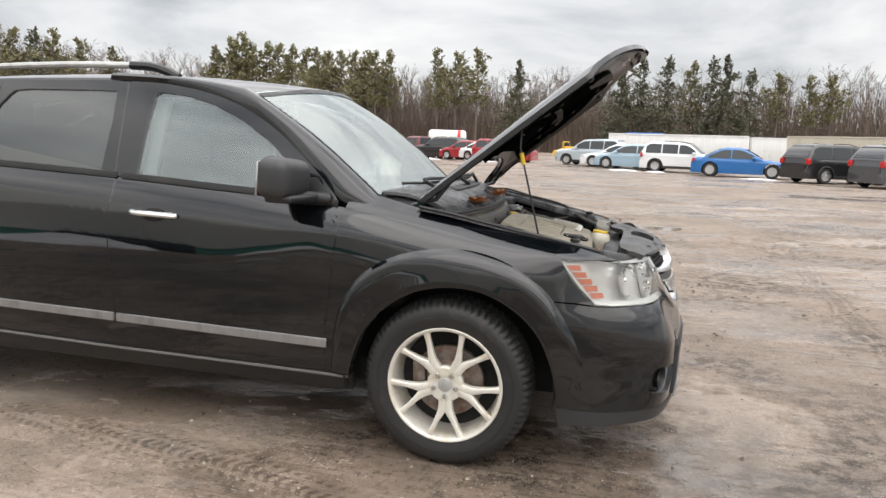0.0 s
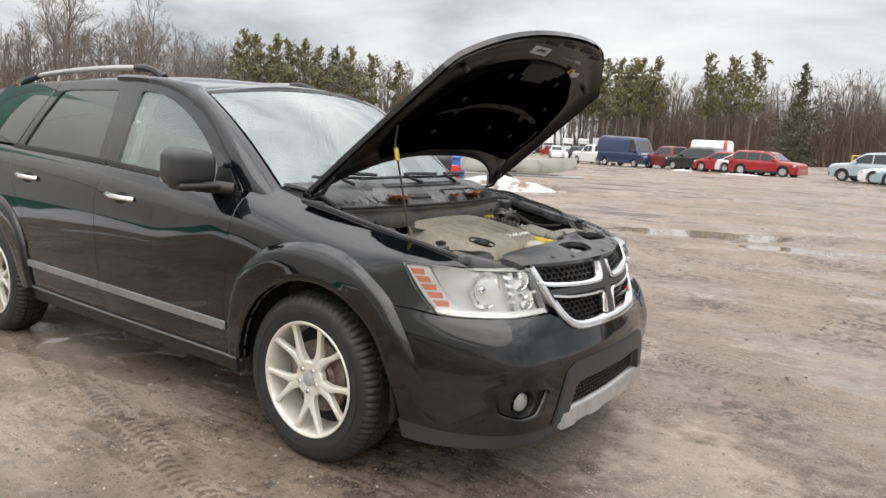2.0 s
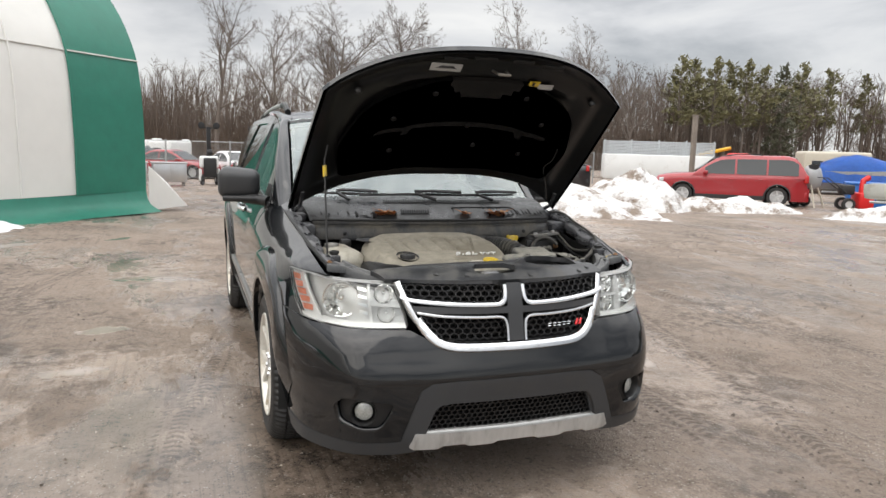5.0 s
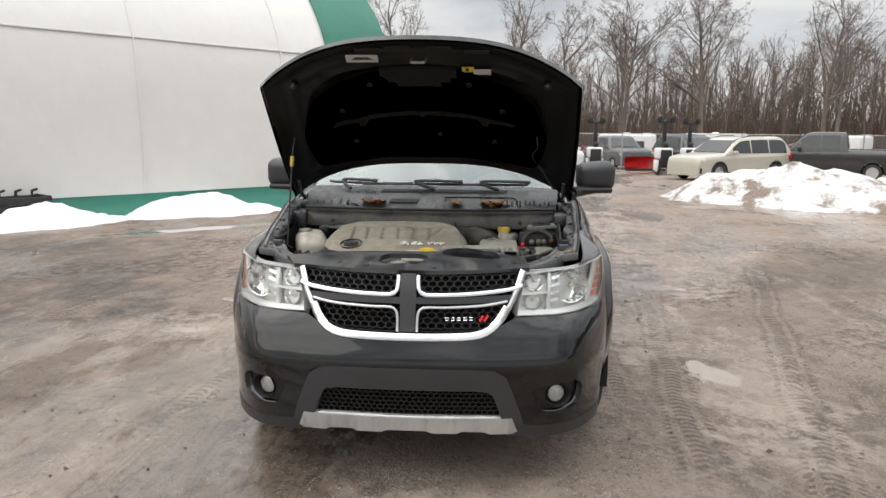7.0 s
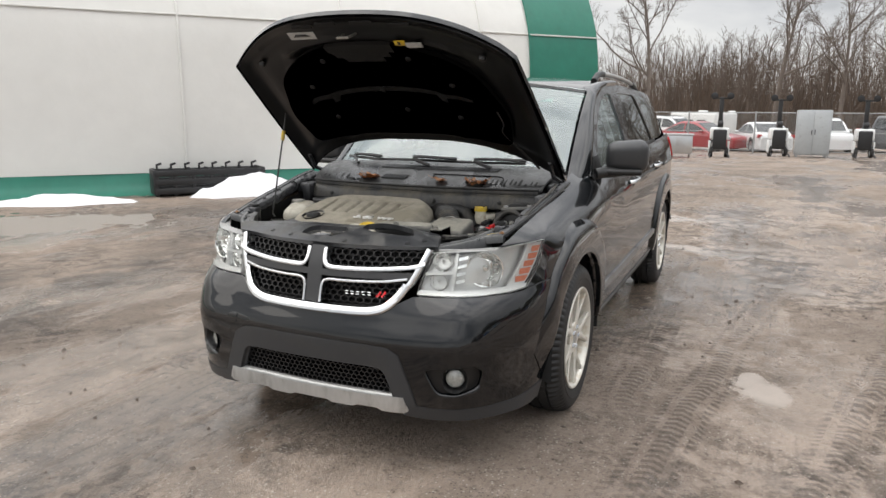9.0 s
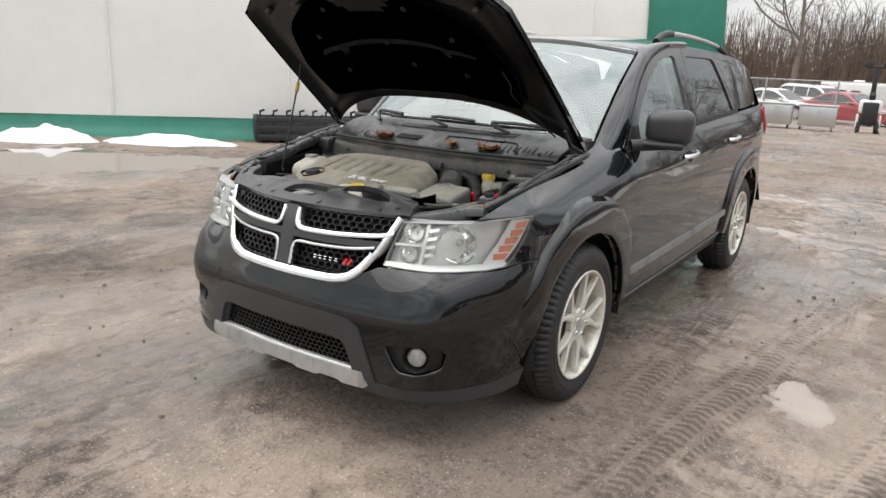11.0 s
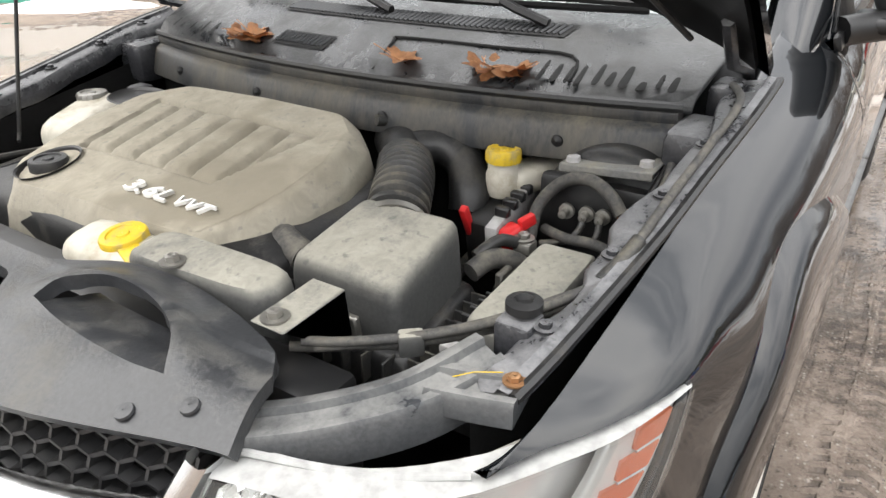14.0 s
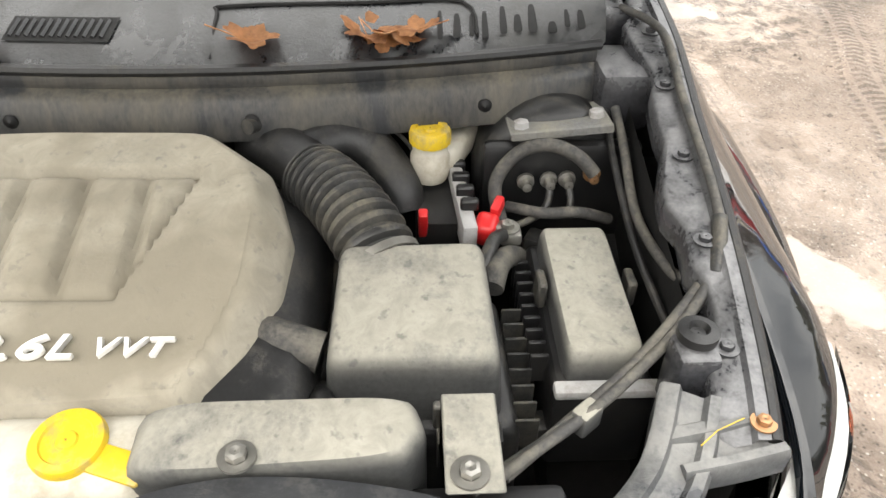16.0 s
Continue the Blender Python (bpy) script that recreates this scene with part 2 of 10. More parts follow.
def fbm(x, y, seed=0, octaves=4):
    """Smooth value noise on arrays, about -1 to 1."""
    out, amp, freq = np.zeros_like(x, dtype=float), 1.0, 1.0
    rng = np.random.RandomState(seed)
    table = rng.rand(256, 256) * 2 - 1
    for _ in range(octaves):
        fx, fy = x * freq + 57.3, y * freq + 31.7
        ix, iy = np.floor(fx).astype(int), np.floor(fy).astype(int)
        tx, ty = fx - ix, fy - iy
        tx, ty = tx * tx * (3 - 2 * tx), ty * ty * (3 - 2 * ty)
        g = lambda i, j: table[(ix + i) % 256, (iy + j) % 256]
        out += amp * ((g(0, 0) * (1 - tx) + g(1, 0) * tx) * (1 - ty) + (g(0, 1) * (1 - tx) + g(1, 1) * tx) * ty)
        amp, freq = amp * 0.5, freq * 2.03
    return out / 1.6

def spline(rows):
    """A smooth function through rows of (place, value)."""
    xs, ys = np.array([r[0] for r in rows], float), np.array([r[1] for r in rows], float)
    sl = np.diff(ys) / np.diff(xs)
    m = np.concatenate([[sl[0]], np.where(sl[1:] * sl[:-1] > 0, 2 * sl[1:] * sl[:-1] / (sl[1:] + sl[:-1] + 1e-12), 0), [sl[-1]]])

    def f(x):
        i = int(np.clip(np.searchsorted(xs, x) - 1, 0, len(xs) - 2))
        h = xs[i + 1] - xs[i]
        t = (x - xs[i]) / h
        if t < 0:
            return float(ys[i] + m[i] * (x - xs[i]))
        if t > 1:
            return float(ys[i + 1] + m[i + 1] * (x - xs[i + 1]))
        return float(ys[i] * (1 + 2 * t) * (1 - t) ** 2 + m[i] * h * t * (1 - t) ** 2 + ys[i + 1] * t * t * (3 - 2 * t) - m[i + 1] * h * t * t * (1 - t))
    return f


# ---- the lot: ground, puddles, snow ----
# x along the car (nose at +x), y to the car's left; the lot falls gently behind the car
PUDDLES = [(-1.9, -7.6, 2.3, 1.05, -42), (-8.3, -2.5, 0.5, 0.22, 100), (-1.2, 9.2, 1.7, 0.4, 25), (0.6, 8.6, 1.0, 0.22, 20), (-6.9, -4.2, 1.2, 0.16, 130)]
# shallow films of water that follow the mud: place, half sizes, turn
FILMS = [(-0.74, 1.69, 0.2, 0.14, 10), (-2.1, -0.6, 0.36, 0.22, 35), (-1.3, -1.9, 0.16, 0.09, 100), (-2.3, -1.8, 0.2, 0.08, 100), (-4.4, -1.5, 0.5, 0.16, 80), (-4.6, 1.2, 0.6, 0.18, 70), (-3.2, 1.8, 0.35, 0.14, 60), (-7.2, 0.6, 1.0, 0.25, 80)]


def fall(x):
    """The lot's height far from the car."""
    return -0.015 - 0.016 * (np.logaddexp(0, -(np.asarray(x, float) + 4.0) * 0.6) / 0.6)


def settle(h, x, y):
    """Levels the ground round each puddle and sinks its bed."""
    for px, py, a, b, turn in PUDDLES:
        c, s = math.cos(radians(turn)), math.sin(radians(turn))
        u, v = ((x - px) * c + (y - py) * s) / a, (-(x - px) * s + (y - py) * c) / b
        r = np.sqrt(u * u + v * v)
        w = np.clip((2.7 - r) / 0.9, 0, 1)
        r = r + 0.45 * fbm(x * 2.2 / max(b, 0.2) * 0.3, y * 2.2 / max(b, 0.2) * 0.3, 5, 4) + 0.4 * fbm(x * 8 + px, y * 8, 15, 3)
        h = h * (1 - w) + w * (float(fall(px)) + 0.05 * (h - fall(x)) - 0.02 * np.clip(1.2 - r, 0, 0.6))
    return h


def rut(x, y, x0, y0, x1, y1, bend, width=0.2):
    """Depth of a wheel track along an arc from one point to another."""
    dx, dy = x1 - x0, y1 - y0
    ln = math.hypot(dx, dy)
    u, v = ((x - x0) * dx + (y - y0) * dy) / ln, (-(x - x0) * dy + (y - y0) * dx) / ln
    v = v - bend * (u / ln) * (1 - u / ln) * 4
    on = np.clip(np.minimum(u, ln - u) / 0.8, 0, 1)
    prof = np.where(np.abs(v) < width / 2, -1.0, np.where(np.abs(v) < width, 0.55 * (2 - 2 * np.abs(v) / width), 0.0))
    return on * prof * 0.012 * np.clip(0.4 + fbm(u * 0.7, v * 0 + x0, 9, 2), 0, 1)


RUTS = [(-9, -1.25, 3.5, -1.55, 0.25), (-9, -2.6, 3.2, -3.1, 0.3), (-8, 1.5, 4.5, 1.9, -0.2), (-9, 3.0, 4.6, 3.1, 0.3), (-6, 2.3, 5.0, 2.55, 0.1),
        (-7, 3.8, 5, 4.6, -0.5), (-4, -2.0, 5, -1.0, 0.4), (0.5, -5, 7, 9, 0.8), (1.9, -5, 9, 9, 0.8), (3.2, -6, 5.5, 10, -0.6), (-14, 4.5, 2, 9, 1.2), (-14, 6.2, 2, 10.8, 1.2)]


def ground_height(x, y):
    x, y = np.asarray(x, float), np.asarray(y, float)
    near = np.exp(-((x + 1) ** 2 + y ** 2) / 900)
    h = fall(x) + near * (0.022 * fbm(x * 0.35, y * 0.35, 1, 3) + 0.010 * fbm(x * 2.1, y * 2.1, 2, 3))
    rough = np.clip(fbm(x * 0.55, y * 0.55, 3, 3) * 1.6, 0, 1)
    h = h + near * rough * 0.045 * fbm(x * 7, y * 7, 4, 4) + near * 0.006 * fbm(x * 9, y * 9, 6, 3)
    for r in RUTS:
        h = h + rut(x, y, *r)
    flat = np.clip(1.15 - np.maximum(np.abs(x + 1.4) / 2.6, np.abs(y) / 1.35), 0, 0.4) / 0.4
    return settle(h * (1 - 0.75 * flat), x, y)


def at_ground(x, y):
    return float(ground_height(np.array([x]), np.array([y]))[0])


def graded(near, far, fine, n_far):
    """Grid lines: even and fine to near, then growing to far."""
    a = np.arange(-near, near + fine / 2, fine)
    out = near + (far - near) * (np.linspace(0, 1, n_far + 1)[1:]) ** 3.2
    return np.concatenate([-out[::-1], a, out])


# churned dark mud, and stretches that stay wet: place, half sizes, turn
CHURN = [(-0.3, -4.6, 1.0, 0.5, 80), (-0.9, -3.6, 0.7, 0.3, 10), (0.1, -3.1, 0.5, 0.3, 30), (-2.7, -3.5, 0.9, 0.35, 20), (-2.0, -2.6, 0.6, 0.22, 10), (1.9, -2.6, 0.8, 0.35, 60), (-4.6, -5.2, 1.6, 0.5, 130),
         (2.2, -4.4, 0.9, 0.3, 70), (-3.6, -6.6, 1.6, 0.5, 140)]
SHEEN = [(-2.05, 1.5, 1.1, 0.35, 170), (-3.4, 2.2, 1.0, 0.4, 160), (-5.2, 3.4, 0.9, 0.3, 150), (-1.4, -1.8, 0.5, 0.3, 100), (-4.4, -1.4, 1.2, 0.35, 20), (1.3, 0.0, 0.6, 0.35, 100), (3.1, 12.6, 2.2, 0.5, 20), (4.7, 8.8, 1.8, 0.35, 30), (4.0, 14.6, 2.6, 0.5, 15),
         (-8.5, 2.0, 2.6, 0.7, 170), (-9, 6.5, 2.6, 0.6, 160), (-0.4, 1.9, 0.9, 0.3, 172)]

DARKER = [(0.2, -2.5, 2.0, 1.0, 25), (1.3, -0.9, 0.8, 0.5, 60), (-3.3, -4.2, 2.0, 1.0, 30), (-4.2, 4.2, 1.6, 0.9, 150), (1.0, -5.0, 2.0, 1.2, 60)]


def mud_material():
    m = bpy.data.materials.new("wet gravelly mud")
    m.use_nodes = True
    nt = m.node_tree
    n, l = nt.nodes.new, nt.links.new
    b = nt.nodes["Principled BSDF"]
    coord = n("ShaderNodeTexCoord")

    def noise(scale, detail=6.0, rough=0.6, vector=None):
        t = n("ShaderNodeTexNoise")
        t.inputs["Scale"].default_value, t.inputs["Detail"].default_value, t.inputs["Roughness"].default_value = scale, detail, rough
        l(vector or coord.outputs["Object"], t.inputs["Vector"])
        return t.outputs["Fac"]

    def span(v, a, b_, c=0.0, d=1.0):
        r = n("ShaderNodeMapRange")
        for k, x in zip(("From Min", "From Max", "To Min", "To Max"), (a, b_, c, d)):
            r.inputs[k].default_value = x
        l(v, r.inputs["Value"])
        return r.outputs["Result"]

    def mix(f, a, c):
        x = n("ShaderNodeMix")
        x.data_type = "RGBA"
        l(f, x.inputs["Factor"])
        for k, v in (("A", a), ("B", c)):
            if isinstance(v, tuple):
                x.inputs[k].default_value = (*v, 1)
            else:
                l(v, x.inputs[k])
        return x.outputs["Result"]

    def maths(op, a, c):
        x = n("ShaderNodeMath")
        x.operation = op
        for i, v in enumerate((a, c)):
            if isinstance(v, float):
                x.inputs[i].default_value = v
            else:
                l(v, x.inputs[i])
        return x.outputs[0]

    drag = n("ShaderNodeMapping")
    drag.inputs["Scale"].default_value, drag.inputs["Rotation"].default_value = (0.42, 1.0, 1.0), (0, 0, radians(14))
    l(coord.outputs["Object"], drag.inputs["Vector"])
    wide, patch = noise(0.22, 5, vector=drag.outputs[0]), noise(0.9, 8, 0.68)
    clod, grit, crumb = noise(9, 8, 0.7), noise(85, 4, 0.7), noise(26, 7, 0.75)
    wet = span(noise(0.62, 9, 0.66, drag.outputs[0]), 0.50, 0.565)
    slick = span(noise(0.34, 10, 0.72, drag.outputs[0]), 0.525, 0.56)
    place = n("ShaderNodeSeparateXYZ")
    l(coord.outputs["Object"], place.inputs[0])
    ragged = maths("ADD", span(noise(4.5, 6, 0.65), 0.3, 0.7, -0.55, 0.55), span(noise(1.7, 4), 0.3, 0.7, -0.35, 0.35))

    def zones(spots, soft, loose=1.0):
        """How far a place lies within ragged patches."""
        total = None
        for zx, zy, half_a, half_b, turn in spots:
            c, s = math.cos(radians(turn)), math.sin(radians(turn))
            ax, ay = maths("SUBTRACT", place.outputs["X"], float(zx)), maths("SUBTRACT", place.outputs["Y"], float(zy))
            u = maths("MULTIPLY", maths("ADD", maths("MULTIPLY", ax, c), maths("MULTIPLY", ay, s)), 1.0 / half_a)
            v = maths("MULTIPLY", maths("ADD", maths("MULTIPLY", ax, -s), maths("MULTIPLY", ay, c)), 1.0 / half_b)
            r = maths("SQRT", maths("ADD", maths("MULTIPLY", u, u), maths("MULTIPLY", v, v)), 0.0)
            one = span(maths("ADD", r, maths("MULTIPLY", ragged, loose)), 1.0 + soft, 1.0 - soft)
            total = one if total is None else maths("MAXIMUM", total, one)
        return total
    churn, sheen, darker = zones(CHURN, 0.35, 1.5), zones(SHEEN, 0.35, 1.4), zones(DARKER, 0.5, 1.2)
    film = zones(FILMS, 0.13)
    base = mix(span(patch, 0.35, 0.65), (0.160, 0.122, 0.096), (0.285, 0.222, 0.178))
    base = mix(span(wide, 0.40, 0.60), base, (0.262, 0.202, 0.158))
    base = mix(span(noise(0.45, 5), 0.62, 0.74, 0.0, 0.7), base, (0.335, 0.222, 0.138))
    churned = maths("MULTIPLY", span(noise(0.75, 6), 0.46, 0.60), span(clod, 0.45, 0.56))
    base = mix(churned, base, (0.062, 0.047, 0.038))
    base = mix(span(noise(3.2, 9, 0.75), 0.54, 0.64, 0.0, 0.5), base, (0.105, 0.078, 0.060))
    base = mix(span(crumb, 0.53, 0.66, 0.0, 0.85), base, (0.070, 0.052, 0.041))
    base = mix(maths("MULTIPLY", churn, span(clod, 0.38, 0.56, 0.25, 0.9)), base, (0.066, 0.051, 0.042))
    # fine lines dragged by wheels
    comb = n("ShaderNodeMapping")
    comb.inputs["Scale"].default_value, comb.inputs["Rotation"].default_value = (1.3, 30.0, 1.0), (0, 0, radians(-8))
    l(coord.outputs["Object"], comb.inputs["Vector"])
    lines = maths("MULTIPLY", span(noise(1.0, 3, 0.6, comb.outputs[0]), 0.53, 0.62), span(noise(0.5, 4), 0.46, 0.58))
    base = mix(maths("MULTIPLY", lines, 0.55), base, (0.085, 0.064, 0.050))
    stones = n("ShaderNodeTexVoronoi")
    stones.inputs["Scale"].default_value = 38
    l(coord.outputs["Object"], stones.inputs["Vector"])
    stony = maths("MULTIPLY", span(stones.outputs["Distance"], 0.24, 0.12), span(noise(1.6, 5), 0.46, 0.62))
    base = mix(maths("MULTIPLY", stony, 0.7), base, (0.40, 0.365, 0.32))
    base = mix(span(grit, 0.40, 0.78, 0.0, 0.4), base, (0.38, 0.32, 0.26))
    # fine grit: pale chips and dark crumbs
    chips = n("ShaderNodeTexVoronoi")
    chips.inputs["Scale"].default_value = 80
    l(coord.outputs["Object"], chips.inputs["Vector"])
    tone = n("ShaderNodeSeparateColor")
    l(chips.outputs["Color"], tone.inputs[0])
    spot = span(chips.outputs["Distance"], 0.42, 0.26)
    base = mix(maths("MULTIPLY", spot, maths("MULTIPLY", span(tone.outputs[0], 0.80, 0.84, 0.0, 0.75), span(noise(1.1, 6), 0.40, 0.55))), base, (0.47, 0.43, 0.375))
    base = mix(maths("MULTIPLY", spot, maths("MULTIPLY", span(tone.outputs[1], 0.76, 0.80, 0.0, 0.8), span(noise(2.3, 6), 0.40, 0.55))), base, (0.055, 0.042, 0.034))
    # prints of tyre treads along straight tracks: start, end, half width
    prints = None
    for x0, y0, x1, y1, half in TREADS:
        ln = math.hypot(x1 - x0, y1 - y0)
        cx, cy = (x1 - x0) / ln, (y1 - y0) / ln
        ax, ay = maths("SUBTRACT", place.outputs["X"], float(x0)), maths("SUBTRACT", place.outputs["Y"], float(y0))
        u = maths("ADD", maths("MULTIPLY", ax, cx), maths("MULTIPLY", ay, cy))
        v = maths("ADD", maths("MULTIPLY", ax, -cy), maths("MULTIPLY", ay, cx))
        v = maths("ABSOLUTE", maths("ADD", v, span(noise(0.8, 3), 0.3, 0.7, -0.05, 0.05)), 0.0)
        inside = maths("MULTIPLY", span(v, half, half - 0.025), maths("MULTIPLY", span(u, 0.0, 0.5), span(u, ln, ln - 0.5)))
        lug = span(maths("SINE", maths("ADD", maths("MULTIPLY", u, 112.0), maths("MULTIPLY", v, 60.0)), 0.0), -0.15, 0.25)
        rows = span(maths("SINE", maths("MULTIPLY", v, math.tau / half * 1.5), 0.0), -0.3, 0.0)
        one = maths("MULTIPLY", maths("MULTIPLY", inside, maths("MULTIPLY", lug, rows)), span(noise(1.3, 4), 0.30, 0.46))
        prints = one if prints is None else maths("MAXIMUM", prints, one)
    # the shade in the tread grooves is mixed into the mud's colour
    base = mix(maths("MULTIPLY", prints, 0.55), base, (0.06, 0.045, 0.036))
    base = mix(maths("MULTIPLY", film, 0.85), base, (0.245, 0.205, 0.17))
    damp = n("ShaderNodeVectorMath")
    damp.operation = "SCALE"
    l(base, damp.inputs[0])
    l(maths("MULTIPLY", span(wet, 0, 1, 1.14, 0.80), maths("MULTIPLY", span(darker, 0, 1, 1.05, 0.68), span(slick, 0, 1, 1.0, 0.8))), damp.inputs["Scale"])
    l(damp.outputs[0], b.inputs["Base Color"])
    dull = maths("ADD", span(wet, 0, 1, 0.80, 0.33), span(clod, 0.35, 0.7, -0.10, 0.14))
    dull = maths("MULTIPLY", dull, span(slick, 0, 1, 1.0, 0.25))
    dull = maths("MULTIPLY", dull, span(sheen, 0, 1, 1.0, 0.42))
    dull = maths("MULTIPLY", dull, span(churn, 0, 1, 1.0, 0.8))
    dull = maths("MULTIPLY", dull, span(film, 0, 1, 1.0, 0.07))
    l(dull, b.inputs["Roughness"])
    b.inputs["Specular IOR Level"].default_value = 0.55
    height = maths("ADD", maths("MULTIPLY", clod, 1.0), maths("MULTIPLY", grit, 0.16))
    height = maths("ADD", height, maths("ADD", maths("MULTIPLY", stony, 0.3), maths("MULTIPLY", crumb, 0.45)))
    height = maths("ADD", height, maths("ADD", maths("MULTIPLY", prints, -0.55), maths("ADD", maths("MULTIPLY", lines, -0.12), maths("MULTIPLY", maths("MULTIPLY", churn, clod), 0.8))))
    dent = n("ShaderNodeBump")
    dent.inputs["Distance"].default_value = 0.095
    l(maths("MULTIPLY", maths("MULTIPLY", span(wet, 0, 1, 0.85, 0.5), maths("MULTIPLY", span(slick, 0, 1, 1.0, 0.14), span(sheen, 0, 1, 1.0, 0.5))), span(film, 0, 1, 1.0, 0.01)), dent.inputs["Strength"])
    l(height, dent.inputs["Height"])
    l(dent.outputs["Normal"], b.inputs["Normal"])
    return m


TREADS = [(1.2, 1.2, -5.0, 2.05, 0.13), (1.4, 1.62, -4.5, 3.3, 0.13), (0.9, -1.48, -4.5, -0.45, 0.11), (0.1, 1.10, -4.5, 1.02, 0.12), (3.0, 4.0, -3.0, 3.4, 0.12), (2.0, -5.2, 2.9, 6.0, 0.13), (0.6, -3.6, -6.0, -2.2, 0.12)]
MUD = mud_material()
WATER = surface("puddle water", (0.20, 0.165, 0.135), 0.02, vary=0.08, bump=0.02, fine=9, spec=0.6)
SNOW = surface("old snow", (0.76, 0.755, 0.78), 0.6, vary=0.05, scale=3, bump=0.35, fine=24, second=(0.45, 0.40, 0.36), second_at=(0.64, 0.82), relief=0.015)
DIRTY = surface("dirty ploughed snow", (0.64, 0.63, 0.62), 0.65, vary=0.16, scale=0.9, bump=1.0, fine=7, second=(0.20, 0.155, 0.12), second_at=(0.50, 0.60), relief=0.12)
STONE = surface("loose gravel", (0.26, 0.22, 0.185), 0.7, vary=0.5, scale=3)


def build_ground():
    gx, gy = graded(9.0, 900, 0.046, 60), graded(8.0, 900, 0.046, 60)
    x, y = np.meshgrid(gx, gy, indexing="ij")
    z = ground_height(x, y)
    nx, ny = x.shape
    i = np.arange(nx * ny).reshape(nx, ny)
    quads = np.stack([i[:-1, :-1], i[1:, :-1], i[1:, 1:], i[:-1, 1:]], -1).reshape(-1, 4)
    ob = new("ground", arrays_mesh("ground", np.stack([x, y, z], -1).reshape(-1, 3), quads, MUD))
    tagged(ob, "wet brown mud and gravel lot with wheel tracks", "ground", kind="structure")


def mound(name, cx, cy, a, b, h, turn, material, label, seed, ragged=0.35, power=1.3):
    """A heap on the ground with an uneven outline."""
    n = 46
    u, v = np.meshgrid(np.linspace(-1.3, 1.3, int(n * max(1, a / b) ** 0.5)), np.linspace(-1.3, 1.3, n), indexing="ij")
    c, s = math.cos(radians(turn)), math.sin(radians(turn))
    x, y = cx + u * a * c - v * b * s, cy + u * a * s + v * b * c
    r = np.sqrt(u * u + v * v) + ragged * fbm(u * 2.2 + seed, v * 2.2, seed, 4)
    hgt = h * np.clip(1 - r, -0.25, 1) * (1 + 0.3 * fbm(u * 3 + 9, v * 3, seed + 1, 4))
    hgt = np.where(hgt > 0, h * (np.clip(hgt / h, 0, 1.2)) ** (1 / power), hgt * 0.6)
    hgt += np.where(hgt > 0, 0.05 * fbm(x * 5, y * 5, seed + 2, 3) * min(1, h), 0)
    z = fall(x) + np.maximum(hgt, -0.12)
    nx, ny = x.shape
    i = np.arange(nx * ny).reshape(nx, ny)
    quads = np.stack([i[:-1, :-1], i[1:, :-1], i[1:, 1:], i[:-1, 1:]], -1).reshape(-1, 4)
    keep = (hgt.reshape(-1)[quads].max(1) > -0.1)
    me = arrays_mesh(name, np.stack([x, y, z], -1).reshape(-1, 3), quads[keep], material)
    return tagged(new(name, me), label, "snow pile", kind="stuff")


def build_puddles():
    for k, (px, py, a, b, turn) in enumerate(PUDDLES):
        level = float(fall(px)) - 0.003
        c, s = math.cos(radians(turn)), math.sin(radians(turn))
        ring = [(px + 1.5 * (a * math.cos(t) * c - b * math.sin(t) * s), py + 1.5 * (a * math.cos(t) * s + b * math.sin(t) * c)) for t in [q * math.tau / 48 for q in range(48)]]
        bm = bmesh.new()
        top = [bm.verts.new((x, y, level)) for x, y in ring]
        low = [bm.verts.new((x, y, level - 0.03)) for x, y in ring]
        bm.faces.new(top)
        for q in range(48):
            bm.faces.new((top[q - 1], low[q - 1], low[q], top[q]))
        tagged(part("puddle", bm, WATER, smooth=0), "shallow muddy puddle on the lot", "puddle", "puddles", "structure")


def build_gravel():
    """Loose stones and crumbs of mud round the car, each with its own shape."""
    rng = np.random.RandomState(12)
    unit = np.array([(1, 0, 0), (0, 1, 0), (-1, 0, 0), (0, -1, 0), (0, 0, 1)])
    for name, label, count, sizes, material in (("gravel", "loose pale stones scattered over the mud", 5200, (0.004, 0.013), STONE), ("mud_clods", "dark crumbs of churned mud", 5200, (0.006, 0.022), CLOD)):
        x, y = rng.uniform(-6.5, 5.0, count), rng.uniform(-5.5, 6.5, count)
        keep = fbm(x * 0.7, y * 0.7, 40 + len(name), 3) > rng.uniform(-0.55, 0.6, count)
        x, y = x[keep], y[keep]
        z = ground_height(x, y)
        r = sizes[0] + (sizes[1] - sizes[0]) * rng.rand(len(x)) ** 3
        v = unit[None] * r[:, None, None] * rng.uniform(0.55, 1.25, (len(x), 5, 1)) * (1, 1, 0.75)
        v = v + rng.normal(0, 0.15, v.shape) * r[:, None, None] + np.stack([x, y, z], 1)[:, None]
        base = (np.arange(len(x)) * 5)[:, None, None]
        q = base + np.array([(0, 1, 4, 4), (1, 2, 4, 4), (2, 3, 4, 4), (3, 0, 4, 4)])[None]
        me = bpy.data.meshes.new(name)
        me.from_pydata(v.reshape(-1, 3).tolist(), [], q.reshape(-1, 4)[:, :3].tolist())
        me.materials.append(material)
        tagged(new(name, me), label, "gravel", kind="stuff")


CLOD = surface("churned mud", (0.085, 0.064, 0.050), 0.6, vary=0.35, scale=3)
build_ground()
build_puddles()
build_gravel()

